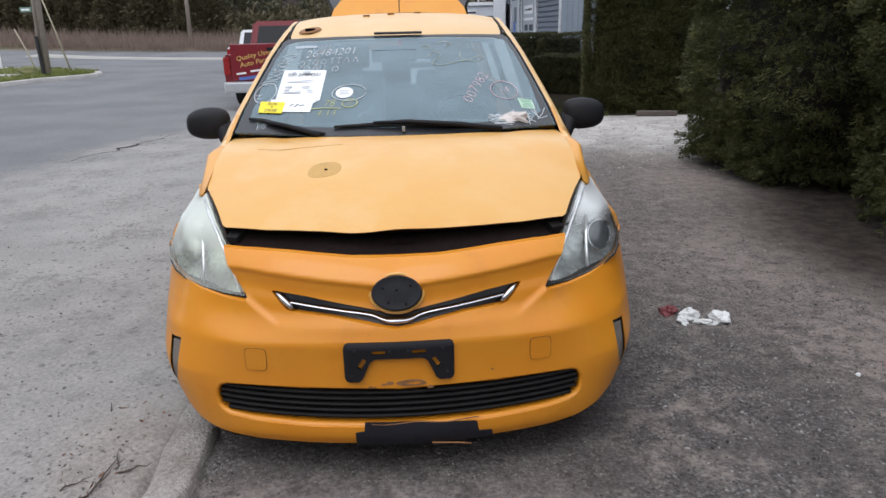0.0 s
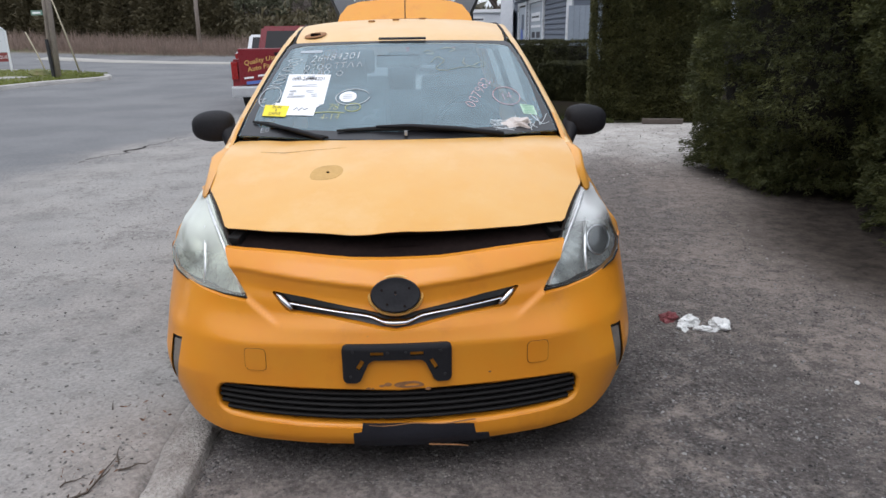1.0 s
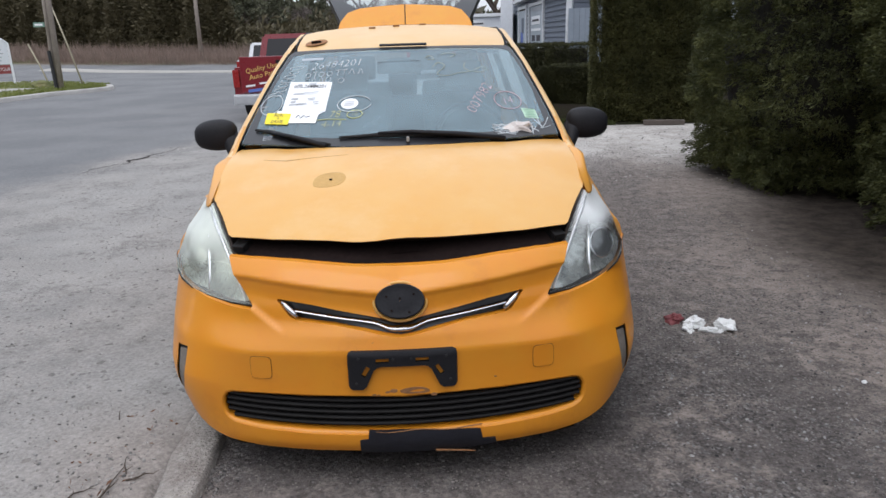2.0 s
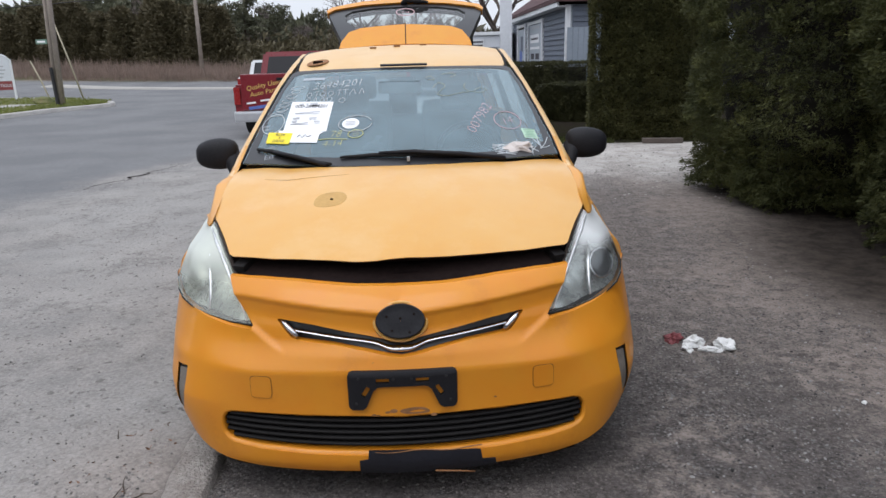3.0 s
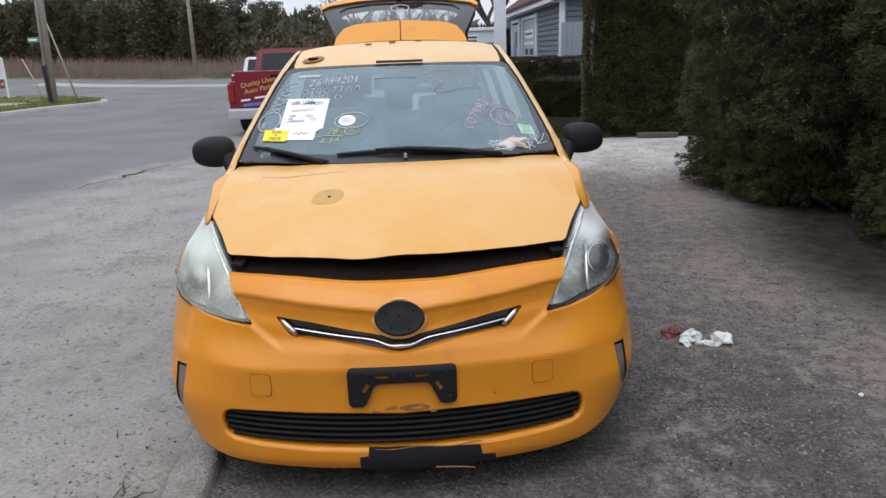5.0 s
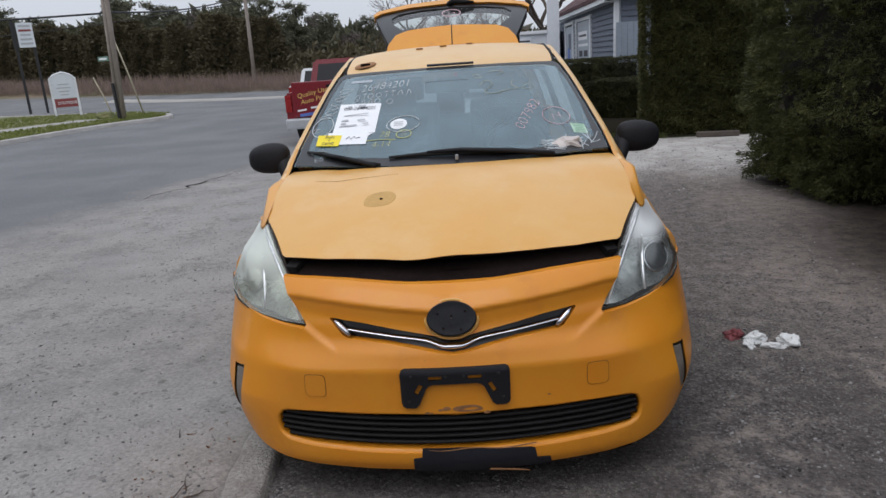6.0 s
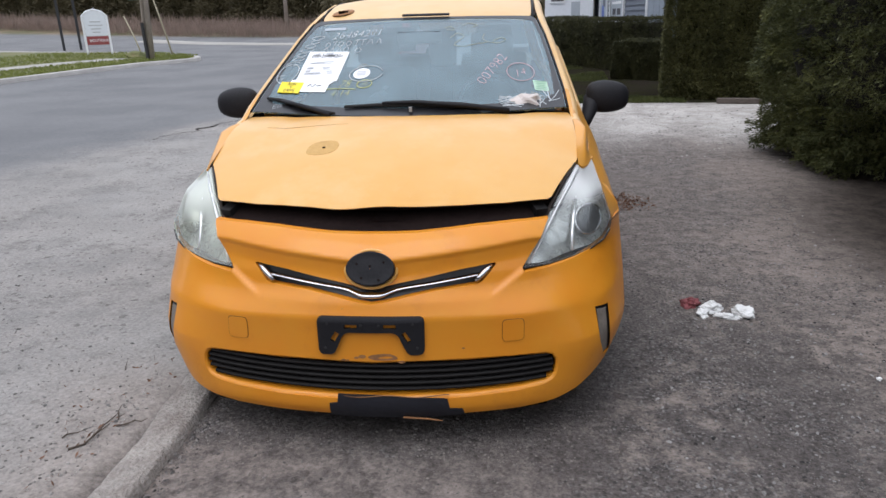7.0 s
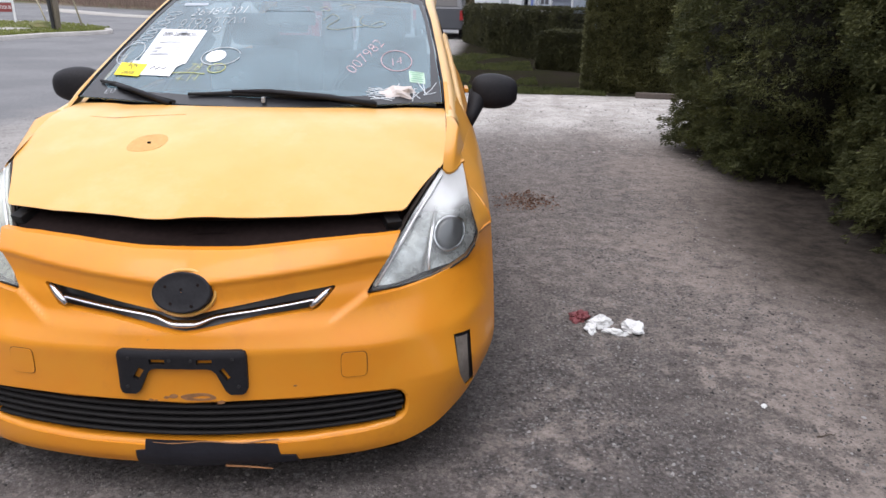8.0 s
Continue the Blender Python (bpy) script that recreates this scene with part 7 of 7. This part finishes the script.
kerb_line = [(edge_x(y), y) for y in (-20, -8, 2, 8, 12, 16, 18, 20, 21, 22, 22.8, 23.4, 24.0, 24.5, 25.0, 25.5)] + [(-14.4, 26.4), (-16.3, 27.9), (-20, 29.5), (-24, 30.3), (-34, 31.8), (-60, 35)]
rows = []
for i, (x, y) in enumerate(kerb_line):
    p, q = kerb_line[max(0, i - 1)], kerb_line[min(len(kerb_line) - 1, i + 1)]
    d = Vector((q[0] - p[0], q[1] - p[1], 0)).normalized()
    o = Vector((d.y, -d.x, 0))
    z = terrain(x, y)
    c = Vector((x, y, 0))
    rows.append([tuple(c + Vector((0, 0, z - 0.08))), tuple(c + Vector((0, 0, z + 0.11))), tuple(c - o * 0.03 + Vector((0, 0, z + 0.13))), tuple(c - o * 0.20 + Vector((0, 0, z + 0.13))), tuple(c - o * 0.22 + Vector((0, 0, z - 0.05)))])
tagged(strip("island_kerb", rows, CONCRETE, None, flip=True), "pale concrete kerb round a grass corner", "kerb", kind="structure")
verge = [(x - 0.15 if x > -14.2 else x - 0.1, y - (0.0 if y < 25 else 0.2)) for x, y in kerb_line] + [(-60, -20)]
tagged(panel("verge", verge, lambda x, y: (x, y, terrain(x, y) + 0.115), TURF, None, step=1.6, back=(0, 0, -0.2)), "short green grass verge at the street corner", "grass", kind="structure")
walk_rows = [[(edge_x(y) - 2.6, y, terrain(edge_x(y) - 2.6, y) + 0.122), (edge_x(y) - 3.8, y, terrain(edge_x(y) - 3.8, y) + 0.122)] for y in (-20, -5, 5, 12, 16, 19, 22, 24.5)]
tagged(strip("footpath", walk_rows, PALE_WALK, None), "narrow pale concrete path through the verge", "path", kind="structure")
rng = random.Random(12)
blades = []
for _ in range(16000):
    y = rng.uniform(13, 29)
    x = edge_x(min(y, 25.5)) - 0.3 - 9.0 * rng.random() ** 1.4
    if y > 25.5 and x > -14.4 - (y - 26.4) * 1.25:
        continue
    off = edge_x(min(y, 25)) - x
    if 2.5 < off < 3.9 and y < 24.6:
        continue
    blades.append(((x, y, terrain(x, y) + 0.11), (0, 0, 1), rng.uniform(0.6, 1.4)))
tagged(sprays("grass", blades, GRASS, None, 0.026, 13, 3, -0.3, 2.2), "short spring grass on the street corner", "grass", kind="stuff")


def pole_thing(name, x, y, h, r, lean, mat, label, category, sink=0.2):
    ob = part(name, tube([(0, 0, -sink), (lean[0] * 0.5, lean[1] * 0.5, h / 2), (lean[0], lean[1], h)], [r, r * 0.85, r * 0.7], 12), mat, smooth=True)
    ob.matrix_basis = Matrix.Translation((x, y, terrain(x, y) + 0.1))
    return tagged(ob, label, category)


near_pole = pole_thing("utility_pole", -14.57, 24.0, 11.0, 0.095, (0.40, 0, 0), POLE, "weathered wooden utility pole with a street lamp arm", "pole")
part("pole_guard", tube([(-0.10, -0.11, 0.0), (-0.14, -0.11, 1.3)], 0.06, 8), METAL_BLACK, near_pole)
part("second_pole", tube([(-0.24, 0.10, -0.2), (0.02, 0.10, 6.3)], [0.075, 0.06], 10), POLE, near_pole, smooth=True)
part("lamp_arm", tube([(0.17, 0, 4.55), (0.02, 0, 4.95), (-0.20, 0, 5.12), (-0.42, 0, 5.10)], 0.022, 6), METAL_GREY, near_pole)
part("lamp_head", box_bm(-0.66, 0, 5.08, 0.50, 0.18, 0.11, 0.04), METAL_BLACK, near_pole)
street_sign = part("street_sign", box_bm(-0.26, -0.20, 2.16, 0.40, 0.02, 0.16, 0.005), SIGN_GREEN, near_pole, "green street name plate")
part("text_bar", box_bm(-0.26, -0.215, 2.16, 0.28, 0.008, 0.06, 0.0), PAPER, street_sign)
thin = pole_thing("marker_post", -15.1, 26.4, 2.9, 0.035, (-0.75, 0, 0), STAKE, "thin leaning wooden stake on the corner", "post")
stake = pole_thing("guy_stake", -15.9, 25.6, 1.55, 0.03, (-0.75, 0.2, 0), STAKE, "thin leaning stake beside the pole", "post")
bm = bmesh.new()
bmesh.ops.create_icosphere(bm, subdivisions=3, radius=0.35)
for v in bm.verts:
    v.co *= 1 + 0.3 * noise.noise(v.co * 4)
    v.co.z *= 0.6
stump = part("tussock", bm, TURF)
stump.matrix_basis = Matrix.Translation((-15.9, 25.1, terrain(-15.9, 25.1) + 0.15))
tagged(stump, "low grassy tussock beside the pole", "grass")

# white arched sign board on two posts
board = empty("sign_board", pose(-19.57, 28.08, terrain(-19.57, 28.08) + 0.06, 0, 0, 36), "white arched shop sign with dark red lower panel on posts", "sign")
board.scale = (0.78, 1.0, 0.86)
for x in (-0.62, 0.62):
    part("post", box_bm(x, 0, 0.95, 0.11, 0.11, 1.95, 0.01), TRIM_WHITE, board)
arch_top = [(-0.56, 0.95), (0.56, 0.95), (0.56, 1.93), (0.35, 2.08), (0.0, 2.15), (-0.35, 2.08), (-0.56, 1.93)]
panel("board", arch_top, lambda a, b: (a, -0.03, b), WALL_WHITE, board, step=0.2, back=(0, 0.06, 0))
part("arch_rim", tube([(-0.64, 0, 1.88), (-0.38, 0, 2.10), (0, 0, 2.20), (0.38, 0, 2.10), (0.64, 0, 1.88)], 0.045, 8), TRIM_WHITE, board, smooth=True)
red = part("red_panel", box_bm(0, -0.02, 0.72, 1.10, 0.06, 0.40, 0.005), SIGN_RED, board, "dark red panel with white letters")
letters("BOUTIQUE", 0.20, PAPER, red, lambda x, y: (x * 0.95 + 0.06, -0.056, 0.66 + y), "lettering")
for z, wide in ((1.62, 0.55), (1.45, 0.7), (1.28, 0.5), (1.12, 0.4)):
    part("text_bar", box_bm(0, -0.036, z, wide, 0.008, 0.05, 0.0), INK_PALE, board)
# tall black sign frame
tall = empty("pylon_sign", pose(-24.35, 32.6, terrain(-24.35, 32.6) + 0.1, 0, 0, 36), "tall black sign frame with a white notice board", "sign")
for x in (-0.62, 0.75):
    part("post", box_bm(x, 0, 2.6, 0.22, 0.14, 5.3, 0.01), METAL_BLACK, tall)
tall.scale = (0.56, 1.0, 0.86)
notice = part("notice_board", box_bm(0.25, -0.05, 4.35, 1.25, 0.10, 1.35, 0.01), WALL_WHITE, tall, "white notice board with dark lines")
part("dark_side", box_bm(-0.62, -0.02, 4.35, 0.40, 0.14, 1.45, 0.01), METAL_BLACK, tall)
for k, wide in enumerate((0.9, 0.95, 0.8, 0.9, 0.95)):
    part("text_bar", box_bm(0.25, -0.105, 4.85 - 0.24 * k, wide, 0.01, 0.11, 0.0), INK_PALE if k != 1 else SIGN_RED, notice)

# far side of the street
pave = [[(x, along(x, [(-60, 48.5), (-24, 38.9), (-18, 37.0), (-12, 35.3), (10, 32)]) + k, terrain(x, along(x, [(-60, 48.5), (-24, 38.9), (-18, 37.0), (-12, 35.3), (10, 32)]) + k) + dz) for k, dz in ((0, -0.1), (0.05, 0.04), (1.5, 0.05), (1.6, -0.1))] for x in (-25, -23, -20, -16, -12, -8)]
tagged(strip("pavement", pave, PALE_WALK, None), "pale concrete pavement on the far side of the street", "pavement", kind="structure")
far_pole = pole_thing("utility_pole", -18.3, 46.4, 8.5, 0.14, (0.1, 0, 0), POLE, "wooden utility pole across the street with transformer lamp", "pole")
part("cross_arm", box_bm(0.05, 0, 7.95, 2.2, 0.12, 0.12, 0.01, pose(0, 0, 0, 0, -3, 22)), POLE, far_pole)
part("lamp_head", box_bm(0.66, -0.2, 6.25, 0.42, 0.4, 0.50, 0.12), METAL_GREY, far_pole)
part("lamp_arm", tube([(0.05, 0, 5.5), (0.4, -0.15, 5.6), (0.6, -0.2, 6.05)], 0.035, 6), METAL_GREY, far_pole)


def cable(p, q, sag, r, label):
    pts = [Vector(p).lerp(Vector(q), k / 14) - Vector((0, 0, sag * 4 * (k / 14) * (1 - k / 14))) for k in range(15)]
    ob = part("cable", tube([pt - pts[0] for pt in pts], r, 5), CABLE, smooth=True)
    ob.matrix_basis = Matrix.Translation(pts[0])
    return tagged(ob, label, "cable", "overhead cables")


cable((-14.7, 24.0, 4.0), (-18.3, 46.4, 6.7), 0.35, 0.035, "thick dark cable between the utility poles")
cable((-42, 10, 4.4), (-14.7, 24.0, 3.95), 0.4, 0.035, "thick dark cable along the street")
cable((-18.8, 46.4, 6.6), (30, 40, 8.0), 0.8, 0.04, "thick dark cable across the street")
cable((-18.8, 46.4, 6.2), (-70, 60, 6.6), 0.6, 0.03, "dark cable along the far side of the street")
cable((-18.6, 46.4, 8.6), (40, 42, 11.0), 0.9, 0.02, "thin dark overhead wire")
cable((-18.9, 46.4, 8.6), (-80, 62, 10.2), 0.9, 0.02, "thin dark overhead wire")
cable((-14.5, 24.0, 8.0), (-40, 12, 8.4), 0.4, 0.03, "overhead wire to the near pole")

# reeds, conifers and bare trees
rng = random.Random(40)
reed_spots = []
for _ in range(15000):
    x = rng.uniform(-75, 6)
    y = along(x, [(-75, 56), (-30, 44.0), (-18, 42.5), (6, 41)]) + 9 * rng.random() ** 1.4
    if noise.noise((x * 0.25, y * 0.25, 9)) < -0.32 and rng.random() < 0.7:
        continue
    reed_spots.append(((x, y, terrain(x, y)), (0, 0, 1), rng.uniform(0.40, 0.95)))
tagged(sprays("dry_reeds", reed_spots, REED, None, 0.19, 41, 5, -0.5, 5.0, "", 0.07, 0.35), "dry brown reeds in a field across the street", "reeds", kind="stuff")


def conifer(seed, h, r, mat, n, size, label, ragged=0.25):
    tree = empty("conifer", Matrix(), label, "tree", "evergreens across the street")
    rng = random.Random(seed)
    spots = []
    for _ in range(n):
        z = h * (0.06 + 0.94 * rng.random() ** 1.15)
        a = rng.uniform(0, 2 * math.pi)
        k = (1 - z / h) ** 0.46 * (1 + ragged * noise.noise((a * 1.5, z * 1.1, seed)) + ragged * noise.noise((a * 4, z * 3, seed))) * (0.55 + 0.45 * rng.random() ** 0.5)
        spots.append(((r * k * math.cos(a), r * k * math.sin(a), z), (math.cos(a), math.sin(a), 0.25), rng.uniform(0.6, 1.3)))
    sprays("crown", spots, mat, tree, size, seed, 4, 0.05, 2.0)
    part("trunk", tube([(0, 0, -0.3), (0.05, 0, h * 0.5), (0, 0, h * 0.96)], [0.16, 0.10, 0.02], 7), BARK, tree)
    return tree


def pine(seed, h, label):
    """A tall pine with a bare lower trunk and clumps of needles on limbs."""
    tree = empty("pine_tree", Matrix(), label, "tree", "pines behind the evergreens")
    rng = random.Random(seed)
    part("trunk", tube([(0, 0, -0.3), (0.1, 0.1, h * 0.5), (0, 0, h)], [0.20, 0.14, 0.03], 7), BARK, tree)
    spots = []
    for i in range(26):
        z = h * (0.35 + 0.63 * i / 26)
        a, r = rng.uniform(0, 6.3), (1 - 0.62 * (z / h)) * rng.uniform(1.8, 4.0)
        tip = Vector((r * math.cos(a), r * math.sin(a), z + 0.25 * r))
        part("limb", tube([(0, 0, z), tip * 0.6 + Vector((0, 0, z * 0.4)), tip], [0.05, 0.03, 0.01], 5), BARK, tree)
        for _ in range(34):
            k = rng.uniform(0.35, 1.05)
            p = Vector((0, 0, z)).lerp(tip, k) + Vector((rng.gauss(0, 0.32), rng.gauss(0, 0.32), rng.gauss(0, 0.20)))
            spots.append((p, (rng.gauss(0, 1), rng.gauss(0, 1), 0.7), rng.uniform(0.6, 1.3)))
    sprays("crown", spots, PINE, tree, 0.20, seed, 4, -0.1, 2.2)
    return tree


def bare_tree(seed, h, label):
    """A leafless tree: trunk, limbs that fork, and a haze of twigs."""
    tree = empty("bare_tree", Matrix(), label, "tree", "bare trees behind the buildings")
    rng = random.Random(seed)
    trunk, twigs = bmesh.new(), bmesh.new()

    def grow(p, d, length, r, level):
        mid = p + d * length * 0.5 + Vector((rng.gauss(0, 0.05), rng.gauss(0, 0.05), 0)) * length
        end = p + (d + Vector((rng.gauss(0, 0.12), rng.gauss(0, 0.12), 0.08))).normalized() * length
        tube([p, mid, end], [r, r * 0.8, r * 0.6], 6 if level < 2 else 4, trunk if level < 2 else twigs, cap=False)
        if level < 5:
            for _ in range(3 if level else 4):
                way = (d + Vector((rng.gauss(0, 0.55), rng.gauss(0, 0.55), rng.gauss(0.1, 0.25)))).normalized()
                grow(mid.lerp(end, rng.random()), way, length * rng.uniform(0.55, 0.78), r * 0.55, level + 1)
    grow(Vector((0, 0, -0.2)), Vector((0, 0, 1)), h * 0.34, h * 0.022, 0)
    part("trunk", trunk, BARK, tree)
    part("branchwork", twigs, TWIG, tree)
    return tree


def plant(protos, places):
    """Sets one of each kind at the first places and copies at the rest."""
    for i, (x, y, s, turn) in enumerate(places):
        m = Matrix.Translation((x, y, terrain(x, y))) @ Matrix.Rotation(turn, 4, "Z")
        proto = protos[i % len(protos)]
        if i < len(protos):
            proto.matrix_basis = m
            proto.scale = (s, s, s)
        else:
            made = copy_thing(proto, m)
            made.scale = (s, s, s)


rng = random.Random(50)
cedars = [conifer(i, 4.5, 1.55, PINE_BROWN, 2500, 0.13, "dark brown-green cedar in a dense row", 0.3) for i in range(4)]
row_y = lambda x: along(x, [(-80, 66), (-45, 58), (-28, 54.5), (-18, 52.5), (-9, 51.0)])
places = []
x = -74.0
while x < -19.2:
    places.append((x, row_y(x) + rng.uniform(-0.5, 1.4), rng.uniform(0.78, 1.12), rng.uniform(0, 6)))
    x += rng.uniform(0.50, 0.80)
rng.shuffle(places)
plant(cedars, places)
pines = [pine(70 + i, 9.0, "dark pine standing above the cedar row") for i in range(3)]
places = [(x + rng.uniform(-1.5, 1.5), row_y(min(-9, x)) + rng.uniform(7, 24), rng.uniform(0.55, 0.86), rng.uniform(0, 6)) for x in [-95 + 1.35 * i for i in range(60)]]
places = [p for p in places if p[0] / p[1] < -0.37]
rng.shuffle(places)
plant(pines, places)
bares = [bare_tree(90 + i, 9.5, "leafless tree with fine branches") for i in range(3)]
places = [(-20 + 1.3 * i + rng.uniform(-0.5, 0.5), 55 + rng.uniform(0, 12), rng.uniform(0.42, 0.62), rng.uniform(0, 6)) for i in range(20)]
plant(bares, [(1.2, 40, 1.05, 0), (-9.5, 60, 0.95, 1), (4.5, 47, 0.95, 2), (-26.2, 25.6, 0.78, 3), (-5.5, 62, 0.8, 4), (-13, 63, 0.7, 5), (-2.5, 52, 0.75, 0.5), (-30, 62, 0.8, 2.2), (-16, 58, 0.65, 1.2), (9, 48, 0.9, 4.4)] + places)
plant([copy_thing(pines[0], Matrix())], [(-15.9, 57, 0.50, 1.0)])
plant([copy_thing(pines[2], Matrix())], [(-18.6, 57, 0.62, 4.0)])
plant([copy_thing(pines[2], Matrix())], [(-17.6, 60, 0.52, 0.7)])
plant([copy_thing(pines[1], Matrix())], [(-13.0, 59, 0.46, 2.0)])
# scrub under the trees
scrub_spots = []
for _ in range(6500):
    x = rng.uniform(-20.5, 12)
    y = rng.uniform(51.5, 62)
    scrub_spots.append(((x, y, terrain(x, y) + rng.uniform(0, 2.6) * rng.random()), (rng.gauss(0, 0.6), rng.gauss(0, 0.6), 0.8), rng.uniform(0.6, 1.3)))
tagged(sprays("scrub", scrub_spots, PINE_BROWN, None, 0.22, 61, 4, 0.0, 2.4), "dark leafless scrub at the edge of the woods", "scrub", kind="stuff")
far_spots = []
for _ in range(24000):
    x = rng.uniform(-130, 40)
    y = 74 + rng.uniform(0, 10) - 0.15 * x
    tall = along(x / y, [(-0.40, 6.6), (-0.33, 4.0), (-0.22, 3.2), (-0.17, 1.7), (0.0, 1.9), (0.2, 3.0)])
    far_spots.append(((x, y, terrain(x, y) + tall * rng.random() ** 1.1 * (0.8 + 0.3 * noise.noise((x * 0.15, 0, 3)))), (0, -0.5, 0.6), rng.uniform(0.6, 1.4)))
tagged(sprays("far_woods", far_spots, PINE, None, 0.7, 62, 4, 0.0, 2.0), "dark woods in the distance", "woods", kind="stuff")

# unseen woods added behind and beside the viewer: they close the lot and cut light
back_spots = []
for _ in range(14000):
    a = rng.uniform(2.9, 5.9)
    r = rng.uniform(10, 12.5) + 1.2 * math.sin(a * 7)
    x, y = 1 + r * math.cos(a), r * math.sin(a)
    back_spots.append(((x, y, 3.8 * rng.random() ** 1.1), (-math.cos(a), -math.sin(a), 0.4), rng.uniform(0.6, 1.4)))
tagged(sprays("unseen_woods", back_spots, CEDAR, None, 0.34, 63, 4, 0.0, 2.0), "unseen dark evergreens added to close the lot and block light", "woods", kind="stuff")
